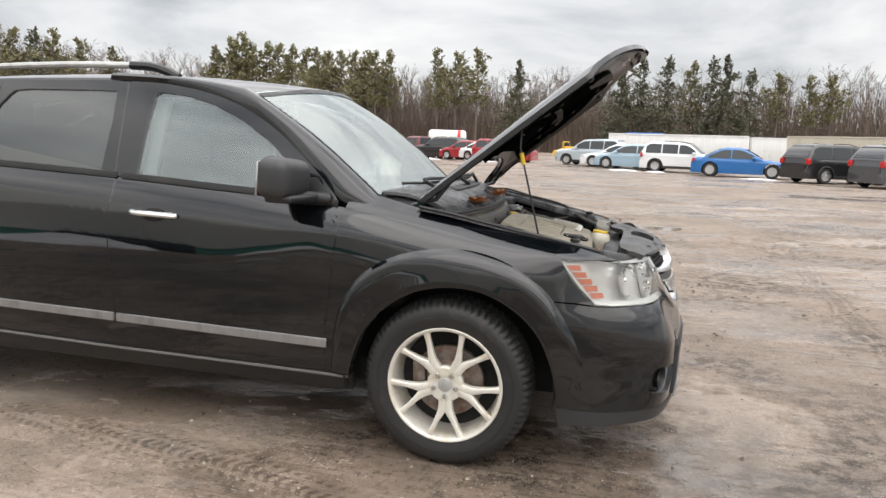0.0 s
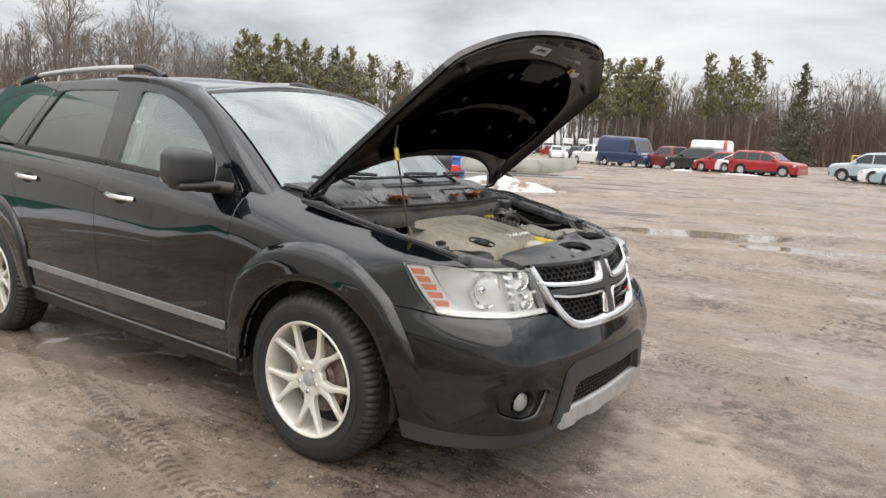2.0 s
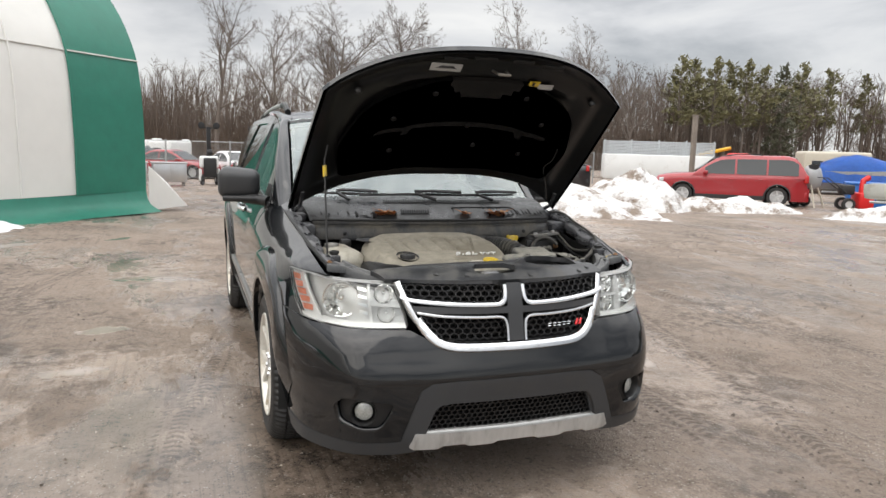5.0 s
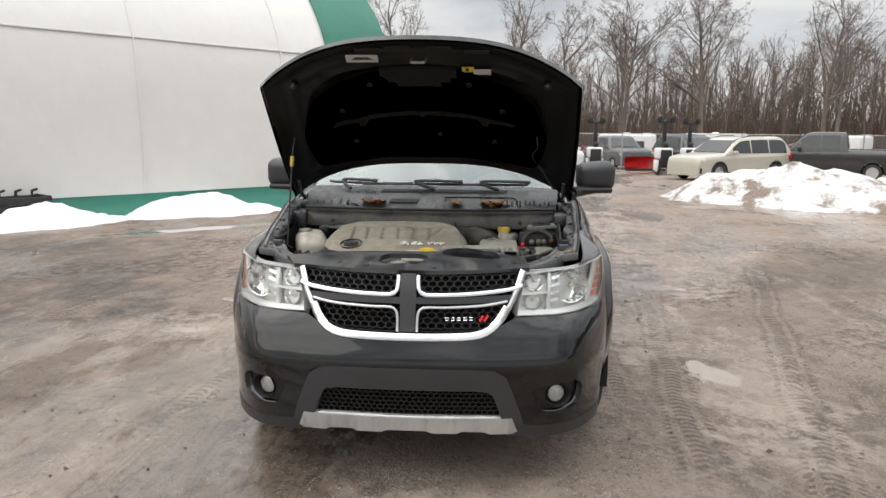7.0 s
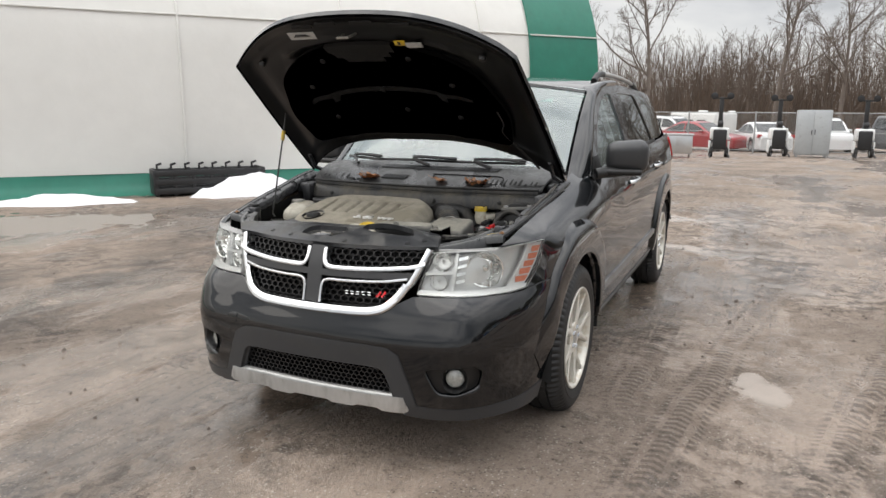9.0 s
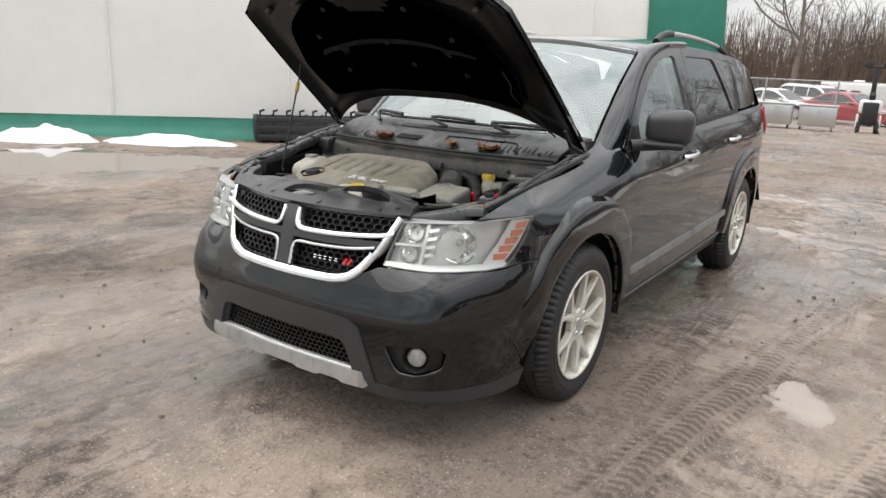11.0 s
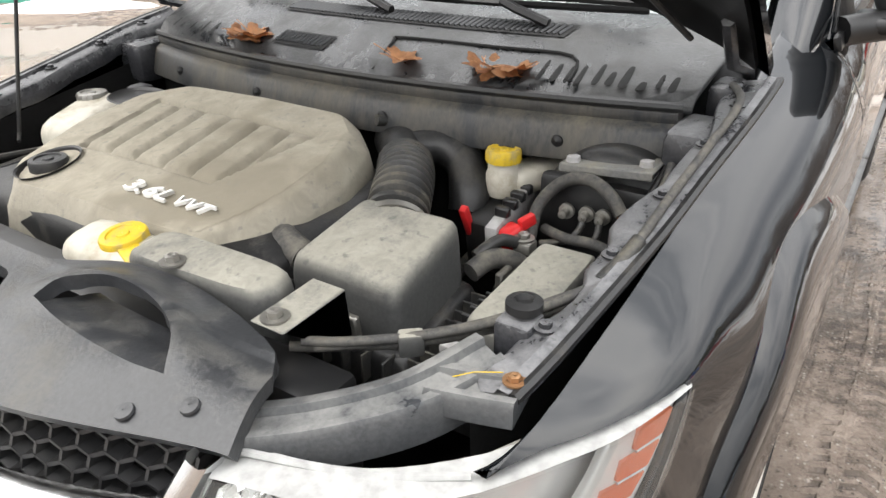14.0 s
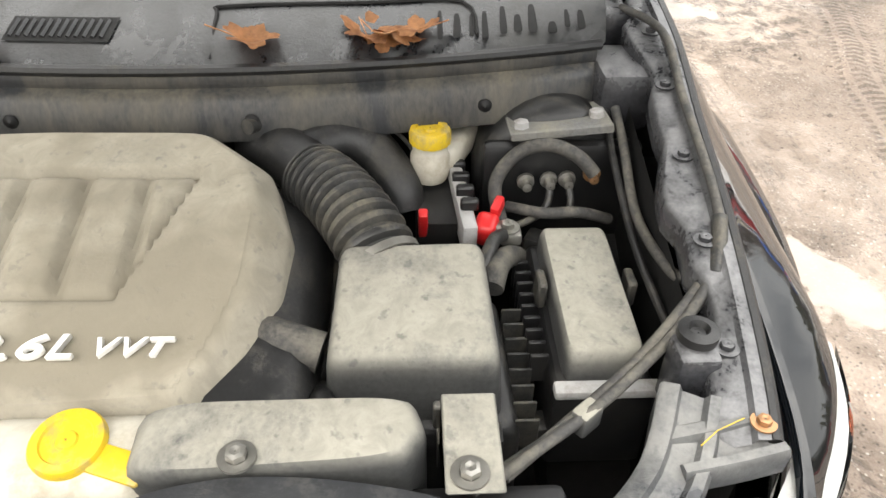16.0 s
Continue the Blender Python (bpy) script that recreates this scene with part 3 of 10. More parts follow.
# ---- woods round the lot ----
BARK = surface("grey-brown bark", (0.150, 0.124, 0.106), 0.9, vary=0.3, scale=2, bump=0.3, fine=20)
TWIG = surface("bare twigs", (0.135, 0.103, 0.082), 0.9, vary=0.25, scale=0.3, bump=0)
BRUSH = surface("dry undergrowth", (0.125, 0.090, 0.067), 0.95, vary=0.35, scale=0.4, bump=0)
NEEDLE = surface("olive pine needles", (0.150, 0.140, 0.066), 0.8, vary=0.45, scale=0.9, bump=0)
SPRUCE = surface("dark spruce needles", (0.085, 0.088, 0.052), 0.8, vary=0.4, scale=0.9, bump=0)


class Limbs:
    """Collects tapered tubes as arrays."""

    def __init__(self):
        self.v, self.q, self.n = [], [], 0

    def tube(self, pts, radii, sides):
        rings = []
        for i, p in enumerate(pts):
            t = (pts[min(i + 1, len(pts) - 1)] - pts[max(i - 1, 0)])
            t = t / (np.linalg.norm(t) + 1e-9)
            s = np.cross(t, (0.3, 0.9, 0.31))
            s /= np.linalg.norm(s) + 1e-9
            w = np.cross(t, s)
            a = np.arange(sides) * math.tau / sides
            rings.append(p + radii[i] * (np.cos(a)[:, None] * s + np.sin(a)[:, None] * w))
        v = np.concatenate(rings)
        k = np.arange(sides)
        for i in range(len(pts) - 1):
            b = self.n + i * sides
            self.q.append(np.stack([b + k, b + (k + 1) % sides, b + sides + (k + 1) % sides, b + sides + k], 1))
        self.v.append(v)
        self.n += len(v)

    def done(self):
        return np.concatenate(self.v), np.concatenate(self.q)


THIN = 0.008


def grow(L, rng, start, way, length, radius, level, spec):
    """One limb and, from it, the next level of limbs."""
    segs, sides, count, spread, shrink, first, curl = spec[level]
    pts, d = [np.array(start, float)], np.array(way, float)
    for _ in range(segs):
        d = d + rng.normal(0, curl, 3) + np.array((0, 0, 0.06 if level else 0.0))
        d /= np.linalg.norm(d)
        pts.append(pts[-1] + d * length / segs)
    tip = 0.25 if level == 0 else 0.3
    L.tube(pts, [max(THIN, radius * (1 - (1 - tip) * i / segs)) for i in range(segs + 1)], sides)
    if level + 1 < len(spec):
        for _ in range(count):
            f = first + (1 - first) * rng.rand() ** 0.8
            i = min(int(f * segs), segs - 1)
            p = pts[i] + (pts[i + 1] - pts[i]) * (f * segs - i)
            axis = pts[i + 1] - pts[i]
            axis /= np.linalg.norm(axis)
            side = np.cross(axis, rng.normal(size=3))
            side /= np.linalg.norm(side)
            a = radians(spread * (0.7 + 0.6 * rng.rand()))
            grow(L, rng, p, axis * math.cos(a) + side * math.sin(a), length * shrink * (0.6 + 0.6 * rng.rand()) * (1.15 - 0.6 * f), radius * (1 - 0.65 * f) * 0.6, level + 1, spec)


BIG = [(9, 7, 13, 46, 0.62, 0.26, 0.05), (7, 4, 8, 40, 0.50, 0.20, 0.09), (3, 3, 6, 40, 0.52, 0.2, 0.13), (2, 3, 4, 38, 0.62, 0.2, 0.16), (2, 3, 0, 0, 0, 0, 0.18)]
SLIM = [(6, 5, 13, 38, 0.34, 0.3, 0.03), (3, 3, 6, 38, 0.5, 0.2, 0.12), (2, 3, 4, 36, 0.55, 0.2, 0.16), (2, 3, 0, 0, 0, 0, 0.2)]
MID = [(5, 4, 10, 36, 0.36, 0.22, 0.04), (3, 3, 5, 38, 0.52, 0.2, 0.13), (2, 3, 4, 38, 0.55, 0.2, 0.16), (1, 3, 0, 0, 0, 0, 0.2)]
FARAWAY = [(4, 3, 10, 33, 0.36, 0.2, 0.04), (2, 3, 7, 38, 0.55, 0.2, 0.14), (1, 3, 0, 0, 0, 0, 0.1)]


def bare_tree(seed, height, spec, radius):
    L = Limbs()
    grow(L, np.random.RandomState(seed), (0, 0, -0.3), (0, 0, 1), height * 0.8, radius, 0, spec)
    return L.done()


def pine(seed, height, crown_from=0.45, wide=0.17, droop=0.0):
    """A pine: trunk, whorls of boughs in flat layers, sprays of needles along them."""
    rng = np.random.RandomState(seed)
    L, v = Limbs(), []
    lean = rng.normal(0, 0.02, 2)
    top = np.array((lean[0] * height, lean[1] * height, height))
    L.tube([np.array((0, 0, -0.3)), top * 0.5, top], [0.014 * height, 0.010 * height, 0.02], 6)
    z = crown_from * height
    while z < height * 0.99:
        f = (z / height - crown_from) / (1 - crown_from)
        body = (1.03 - f) ** (0.95 if droop else 0.62) * min(1.0, 0.55 + 2.2 * f)
        reach = height * wide * body * (0.45 + 0.75 * rng.rand())
        for _ in range(rng.randint(2, 4)):
            a = rng.rand() * math.tau
            w = np.array((math.cos(a), math.sin(a), 0.35 * rng.rand() - droop + 0.35 * f))
            r = reach * (0.40 + 0.85 * rng.rand())
            p0 = top * (z / height)
            L.tube([p0, p0 + w * r * 0.5, p0 + w * r], [0.045, 0.03, 0.012], 3)
            for _ in range(int(6 + r * (9 if droop else 8))):
                k = 0.15 + 0.9 * rng.rand() ** 0.7
                side = np.cross(w, (0, 0, 1)) * rng.normal(0, 0.30 * (1.15 - k) + 0.14)
                o = p0 + w * r * k + side * r + np.array((0, 0, rng.normal(0.05, 0.20)))
                d = w * (0.5 + 0.5 * rng.rand()) + np.array((rng.normal(0, 0.6), rng.normal(0, 0.6), rng.normal(0.25, 0.4)))
                d /= np.linalg.norm(d)
                e = np.cross(d, rng.normal(size=3))
                e /= np.linalg.norm(e)
                ln, wd = 0.17 + 0.22 * rng.rand(), 0.07 + 0.08 * rng.rand()
                v.append(np.stack([o - d * ln, o - e * wd, o + d * ln, o + e * wd]))
        z += height * (0.010 + 0.022 * rng.rand())
    n = len(v)
    return L.done(), (np.concatenate(v), np.arange(4 * n).reshape(n, 4))


# the edge of the woods, as a line on the plan
WOODS = [(62, 93), (20, 100), (-15, 106), (-48, 132), (-92, 178), (-122, 150), (-104, 104), (-97, 62), (-88, 28), (-76, 0), (-72, -34)]


def along(line, step, rng, jitter):
    for (x0, y0), (x1, y1) in zip(line, line[1:]):
        ln = math.hypot(x1 - x0, y1 - y0)
        k = 0.0
        while k < ln:
            f = k / ln
            nx, ny = (y1 - y0) / ln, -(x1 - x0) / ln
            yield x0 + (x1 - x0) * f, y0 + (y1 - y0) * f, nx, ny
            k += step * (1 + jitter * (rng.rand() - 0.5))


def outward(x, y, nx, ny):
    return (nx, ny) if nx * x + ny * y > 0 else (-nx, -ny)


def skyline(x, y):
    """Height of the woods' tops over the lot, by bearing from the car."""
    return math.hypot(x, y) * math.tan(radians(TOPS(math.degrees(math.atan2(y, x)) % 360)))


TOPS = spline([(50, 5.3), (73, 5.3), (95, 5.4), (108, 5.6), (122, 5.7), (130, 6.0), (142, 6.8), (150, 7.6), (157, 7.3), (170, 7.0), (186, 6.4), (195, 5.2), (205, 5.0)])


def build_woods():
    rng = np.random.RandomState(4)
    kinds = [bare_tree(30 + k, 10, SLIM, 0.11) for k in range(4)] + [bare_tree(50 + k, 10, MID, 0.10) for k in range(6)] + [bare_tree(60 + k, 10, FARAWAY, 0.10) for k in range(6)]
    v, q, n = [], [], 0
    for row, (depth, step) in enumerate(((0, 9.0), (1, 3.0), (4, 2.8), (8, 1.9), (13, 2.1), (19, 2.8), (27, 3.4))):
        for x, y, nx, ny in along(WOODS, step, rng, 1.2):
            ox, oy = outward(x, y, nx, ny)
            d = depth + rng.rand() * 6
            kv, kq = kinds[rng.randint(0, 4) if row == 0 else rng.randint(4, 10) if row < 3 else rng.randint(10, 16)]
            gx, gy = x + ox * d, y + oy * d
            s = (1.4 + skyline(gx, gy)) / 8.2 * (0.70 + 0.34 * rng.rand())
            a = rng.rand() * math.tau
            c, w = math.cos(a), math.sin(a)
            p = kv * (s * 0.95, s * 0.95, s)
            v.append(np.stack([p[:, 0] * c - p[:, 1] * w + gx, p[:, 0] * w + p[:, 1] * c + gy, p[:, 2] + float(fall(gx))], 1))
            q.append(kq + n)
            n += len(kv)
    tagged(new("bare_woods", arrays_mesh("bare_woods", np.concatenate(v), np.concatenate(q), TWIG)), "leafless brown winter woods behind the lot", "woods", kind="stuff")
    # undergrowth, saplings and the depth of the woods
    edge = np.array(WOODS, float)
    seg = np.hypot(*(edge[1:] - edge[:-1]).T)
    count = int(seg.sum() * 190)
    k = rng.choice(len(seg), count, p=seg / seg.sum())
    f = rng.rand(count)[:, None]
    p = edge[k] * (1 - f) + edge[k + 1] * f
    way = (edge[k + 1] - edge[k]) / seg[k][:, None]
    out = np.stack([way[:, 1], -way[:, 0]], 1)
    out *= np.sign((out * p).sum(1))[:, None]
    d = 1.0 + 34 * rng.rand(count)
    p = p + out * d[:, None] + rng.normal(0, 1.2, (count, 2))
    b = np.column_stack([p, fall(p[:, 0]) - 0.2])
    h = (1.2 + 3.4 * rng.rand(count) ** 1.6) * (0.8 + d / 16)
    t = b + np.column_stack([rng.normal(0, 0.16, (count, 2)), np.ones(count)]) * h[:, None]
    a = rng.rand(count) * math.tau
    w = np.column_stack([np.cos(a), np.sin(a), np.zeros(count)]) * (0.03 + 0.06 * rng.rand(count))[:, None]
    v = np.stack([b - w, b + w, t + w * 0.35, t - w * 0.35], 1).reshape(-1, 3)
    tagged(new("undergrowth", arrays_mesh("undergrowth", v, np.arange(count * 4).reshape(-1, 4), BRUSH)), "tangled dry brown undergrowth and saplings of the woods", "bushes", kind="stuff")


def build_trees():
    pines = []
    for k, (h, f, w, per) in enumerate(((13, 0.06, 0.34, 0.22), (14, 0.42, 0.20, 0.0), (12.5, 0.48, 0.23, 0.0), (15, 0.14, 0.31, 0.15))):
        (tv, tq), (nv, nq) = pine(200 + k, h, f, w, per)
        t = thing("pine_tree", (0, 0, -500), label="tall green pine at the edge of the woods", category="tree", group="pines at the edge of the woods")
        part("trunk", arrays_mesh("pine_trunk", tv, tq, BARK), None, t)
        part("crown", arrays_mesh("pine_crown", nv, nq, SPRUCE if per else NEEDLE), None, t)
        pines.append(t)
    rng = random.Random(8)
    spots = PINES
    used = set()
    for bearing, before, rise, kind in spots:
        way, reach = (math.cos(radians(bearing)), math.sin(radians(bearing))), 60.0
        while reach < 230 and not past_edge(way[0] * reach, way[1] * reach):
            reach += 1.0
        reach += before
        x, y = way[0] * reach, way[1] * reach
        s = (1.4 - float(fall(x)) + reach * math.tan(radians(rise))) / (13, 14, 12.5, 15)[kind]
        m = pose(x, y, float(fall(x)), 0, 0, rng.random() * 360) @ Matrix.Scale(s, 4)
        if kind not in used:
            used.add(kind)
            t = pines[kind]
            t.matrix_basis = m
        else:
            t = copy_thing(pines[kind], m)
            t.scale = (s, s, s)
    oaks = []
    for k in range(3):
        v, q = bare_tree(700 + k, 17, BIG, 0.26)
        t = thing("bare_tree", (0, 0, -500), label="large leafless broad-crowned tree behind the fence", category="tree", group="large bare trees")
        part("crown", arrays_mesh("bare_tree", v, q, BARK), None, t)
        oaks.append(t)
    for k, (x, y, s) in enumerate(OAKS):
        m = pose(x, y, float(fall(x)), 0, 0, rng.random() * 360)
        t = oaks[k] if k < 3 else copy_thing(oaks[k % 3], m)
        t.matrix_basis = m @ Matrix.Scale(s, 4)


def past_edge(x, y):
    """True where a place lies beyond the line of the woods."""
    hit = False
    ring = WOODS + [(0, 0), (62, 0)]
    for (xa, ya), (xb, yb) in zip(ring, ring[1:] + ring[:1]):
        if (ya > y) != (yb > y) and x < (xb - xa) * (y - ya) / (yb - ya) + xa:
            hit = not hit
    return not hit


# bearing, metres beyond the edge, rise of the top in degrees, kind
PINES = [(141.5, 2, 7.4, 1), (140.3, 4, 7.0, 2), (139, 1, 7.2, 1), (138, 5, 6.8, 2), (136.8, 2, 7.0, 1), (135.6, 3, 6.4, 2), (134.2, 1, 6.9, 3), (133.2, 4, 6.7, 1), (131.5, 2, 6.1, 2), (129.2, 3, 5.8, 1),
         (122.0, 0, 6.4, 1), (121.0, -3, 7.0, 2), (120.2, 1, 7.5, 1), (119.3, -2, 6.7, 2), (118.3, 0, 6.9, 1), (117.4, -4, 6.7, 2), (116.4, 1, 6.8, 1), (115.3, -2, 6.5, 2), (114.5, 0, 6.7, 1), (113.4, -3, 6.4, 2), (112.6, 1, 6.6, 1), (111.5, -2, 6.5, 2), (110.6, 0, 6.7, 1), (109.8, -3, 6.6, 2), (108.9, 1, 6.8, 1),
         (119.8, -5, 6.2, 2), (116.8, -5, 6.0, 1), (113.9, -5, 6.0, 2), (111.0, -5, 6.1, 2),
         (104.8, -1, 7.1, 1), (103.4, 1, 6.8, 2), (101.6, -1, 7.1, 2), (98.3, -2, 6.5, 0), (90.3, -2, 6.8, 0), (88.4, -1, 6.9, 3), (86.4, -2, 7.0, 3), (84.8, 0, 6.4, 1), (83.4, -1, 6.9, 3), (82.0, -2, 6.9, 0), (80.4, 0, 6.0, 3), (78.6, 1, 5.4, 2), (76.5, 1, 5.3, 1), (75.0, 2, 5.2, 2)]
OAKS = [(-71, 2, 1.0), (-70, 13.5, 1.0), (-69, 21, 1.0), (-65, 31, 0.95), (-75, 14, 0.95), (-73, 22, 0.95), (-64, -9, 1.0), (-78, 38, 0.95), (-84, 50, 0.95), (-62, -24, 1.0), (-86, 60, 0.9), (-66, 7, 0.85), (-68, 41, 0.9)]
build_woods()
build_trees()


# ---- the fabric hall ----
WHITE_FABRIC = surface("white tarpaulin fabric", (0.68, 0.672, 0.64), 0.5, vary=0.04, scale=0.35, bump=0.25, fine=3.0, relief=0.03)
GREEN_FABRIC = surface("green tarpaulin fabric", (0.012, 0.155, 0.105), 0.45, vary=0.12, scale=0.5, bump=0.25, fine=4.0, relief=0.02)
HALL_A, HALL_B = Vector((-13.3, -2.0)), Vector((-3.0, -10.9))


def build_hall():
    """A long hall of fabric over hoops: upright sides that bend into an arched roof, a green band at the end, a green skirt."""
    run = (HALL_B - HALL_A).normalized()
    back = Vector((-abs(run.y), -abs(run.x)))
    base = float(fall(-9)) - 0.05
    prof = [(0.0, 0.45), (0.0, 1.2), (0.02, 2.0), (0.06, 2.6), (0.13, 3.1), (0.27, 3.55), (0.55, 4.1), (1.0, 4.7), (1.7, 5.38), (2.6, 5.95), (3.7, 6.6), (5.0, 7.05), (6.5, 7.3)]
    prof = [(p.x, p.y) for p in curve([(a, b, 0) for a, b in prof], 3)]
    prof = prof + [(13.0 - a, b) for a, b in prof[-2::-1]]
    hall = thing("fabric_hall", (0, 0, 0), label="long white fabric hall with a green end band and skirt", category="tent")

    def sheet(s0, s1, step, rows, sag=0.03, lift=0.0):
        n = max(2, int((s1 - s0) / step))
        bm, grid = bmesh.new(), []
        for i in range(n + 1):
            s = s0 + (s1 - s0) * i / n
            line = []
            for a, h in rows:
                bay = math.sin(math.pi * (s % 3.0) / 3.0) ** 2
                w = a + sag * bay * (0 < h) - lift + 0.012 * noise.noise((s * 1.3, h * 2.3, 3)) + 0.006 * noise.noise((s * 0.5, h * 9, 7))
                p = HALL_A + run * s + back * w
                line.append(bm.verts.new((p.x, p.y, base + h)))
            grid.append(line)
        for g0, g1 in zip(grid, grid[1:]):
            for k in range(len(rows) - 1):
                bm.faces.new((g0[k], g0[k + 1], g1[k + 1], g1[k]))
        return bm

    part("fabric_wall", sheet(BAND, 46, 0.3, prof), WHITE_FABRIC, hall, "white tarpaulin wall and roof", smooth=60)
    part("end_band", sheet(0.0, BAND, 0.3, prof), GREEN_FABRIC, hall, "green tarpaulin band", smooth=60)
    skirt = [(-0.42, 0.02), (-0.30, 0.07), (-0.12, 0.16), (-0.04, 0.28), (0.0, 0.45)]
    part("skirt", sheet(0.0, 46, 0.12, skirt, 0.05), GREEN_FABRIC, hall, "green tarpaulin skirt", smooth=60)
    part("eave_seam", rod([(*(HALL_A + run * (0.3 * k) + back * (0.135 + 0.03 * math.sin(math.pi * ((0.3 * k) % 3.0) / 3.0) ** 2)), base + 3.2) for k in range(150)], 0.018, 5), WHITE_FABRIC, hall)
    for s in (BAND,) + tuple(3.0 * k for k in range(1, 14)):
        pts = [(*(HALL_A + run * s + back * (a - 0.012)), base + h) for a, h in prof[:26]]
        part("seam", rod(pts, 0.022, 5), GREEN_FABRIC if s == BAND else WHITE_FABRIC, hall)
    end = bmesh.new()
    ring = [end.verts.new((*(HALL_A + back * a), base + h)) for a, h in [(0, 0)] + prof + [(13, 0)]]
    end.faces.new(ring)
    part("end_wall", end, WHITE_FABRIC, hall, smooth=0)
    # loose flap and boards at the corner
    flap = bmesh.new()
    o, q = HALL_A, back
    vs = [flap.verts.new(p) for p in ((o.x - 0.1, o.y + 0.05, base + 1.0), (o.x - 0.1, o.y + 0.05, base + 0.02), (o.x - 1.0, o.y + 0.85, base + 0.04), (o.x - 0.6, o.y + 0.4, base + 0.62), (o.x - 0.9, o.y + 0.2, base + 0.04))]
    flap.faces.new((vs[0], vs[1], vs[2], vs[3]))
    flap.faces.new((vs[0], vs[3], vs[2], vs[4]))
    part("loose_flap", flap, WHITE_FABRIC, hall, "white fabric flap pegged to the ground")


BAND = 1.8
build_hall()


# ---- parked vehicles ----
TYRE = surface("tyre rubber", (0.022, 0.021, 0.021), 0.75, vary=0.2, scale=9, bump=0.2, second=(0.10, 0.085, 0.07), second_at=(0.55, 0.8))
RIM = surface("dull alloy", (0.6, 0.6, 0.6), 0.35, 0.4, vary=0.1)
DARK_GLASS = surface("dark car glass", (0.018, 0.022, 0.024), 0.03, vary=0.05, bump=0, spec=0.7)
PALE_GLASS = surface("pale car glass", (0.10, 0.125, 0.125), 0.03, vary=0.05, bump=0, spec=0.7)
BLACK_TRIM = surface("black plastic trim", (0.02, 0.02, 0.021), 0.5, vary=0.15)
RED_LAMP = surface("red lamp lens", (0.45, 0.012, 0.012), 0.12, vary=0.05, bump=0, coat=0.6)
CLEAR_LAMP = surface("clear lamp lens", (0.55, 0.57, 0.58), 0.1, vary=0.1, bump=0, coat=0.8)
CHROME = surface("chrome", (0.62, 0.63, 0.64), 0.12, 1.0, vary=0.04, bump=0)
PAINTS = {}


def paint(name, colour):
    if name not in PAINTS:
        PAINTS[name] = surface(name + " car paint", colour, 0.28, vary=0.06, scale=1.5, bump=0, coat=0.7, second=tuple(0.6 * c + 0.06 for c in colour), second_at=(0.58, 0.85), second_rough=0.5)
    return PAINTS[name]


# side views, front at +x: (x, z) as shares of length and height. low: body outline above the sills; top: the cabin above the belt line
SHAPES = {
    "sedan": dict(low=[(0.5, 0.36), (0.49, 0.46), (0.44, 0.52), (0.2, 0.62), (-0.33, 0.66), (-0.47, 0.62), (-0.5, 0.5), (-0.495, 0.34)], top=[(0.22, 0.61), (0.03, 0.96), (-0.1, 1.0), (-0.2, 0.96), (-0.38, 0.65)], doors=2),
    "suv": dict(low=[(0.5, 0.38), (0.49, 0.5), (0.45, 0.56), (0.24, 0.62), (-0.47, 0.66), (-0.5, 0.5), (-0.495, 0.33)], top=[(0.25, 0.6), (0.10, 0.92), (0.0, 0.985), (-0.25, 1.0), (-0.40, 0.97), (-0.48, 0.65)], doors=3),
    "hatch": dict(low=[(0.5, 0.36), (0.48, 0.5), (0.42, 0.56), (0.24, 0.63), (-0.46, 0.66), (-0.5, 0.5), (-0.49, 0.34)], top=[(0.26, 0.62), (0.08, 0.94), (-0.08, 1.0), (-0.3, 0.95), (-0.45, 0.66)], doors=2),
    "van": dict(low=[(0.5, 0.25), (0.49, 0.36), (0.42, 0.46), (0.36, 0.5), (-0.495, 0.5), (-0.5, 0.3), (-0.5, 0.2)], top=[(0.37, 0.49), (0.27, 0.9), (0.2, 0.98), (-0.2, 1.0), (-0.48, 0.98), (-0.495, 0.5)], doors=1),
    "pickup": dict(low=[(0.5, 0.4), (0.495, 0.52), (0.46, 0.6), (0.2, 0.64), (-0.49, 0.62), (-0.5, 0.5), (-0.5, 0.36)], top=[(0.22, 0.62), (0.12, 0.94), (0.05, 0.99), (-0.09, 0.99), (-0.13, 0.95), (-0.15, 0.62)], doors=2),
}


def wheel_set(parent, xs, half, r, w=0.2, rim=None):
    tyre = mesh_of("tyre", lathe([(r * 0.62, -w / 2), (r * 0.93, -w / 2), (r, -w * 0.34), (r, w * 0.34), (r * 0.93, w / 2), (r * 0.62, w / 2)], 22, "y"), TYRE)
    hub = bmesh.new()
    for k in range(5):
        add(hub, moved(box(0.055, 0.02, r * 0.62, (0, 0, r * 0.31), 0.006, 1), pose(0, 0, 0, 0, k * 72, 0)))
    add(hub, lathe([(0.001, 0.012), (r * 0.16, 0.012), (r * 0.16, -0.03)], 12, "y"))
    add(hub, lathe([(r * 0.64, 0.012), (r * 0.58, 0.012), (r * 0.57, -0.09), (0.001, -0.09)], 20, "y"))
    hub = mesh_of("rim", hub, rim or RIM)
    for x in xs:
        for side in (-1, 1):
            t = part("wheel", tyre, None, parent)
            t.matrix_basis = pose(x, side * (half - w / 2), r)
            h = part("rim", hub, None, t)
            h.matrix_basis = pose(0, side * w * 0.44, 0, 0, 0, 0 if side > 0 else 180)


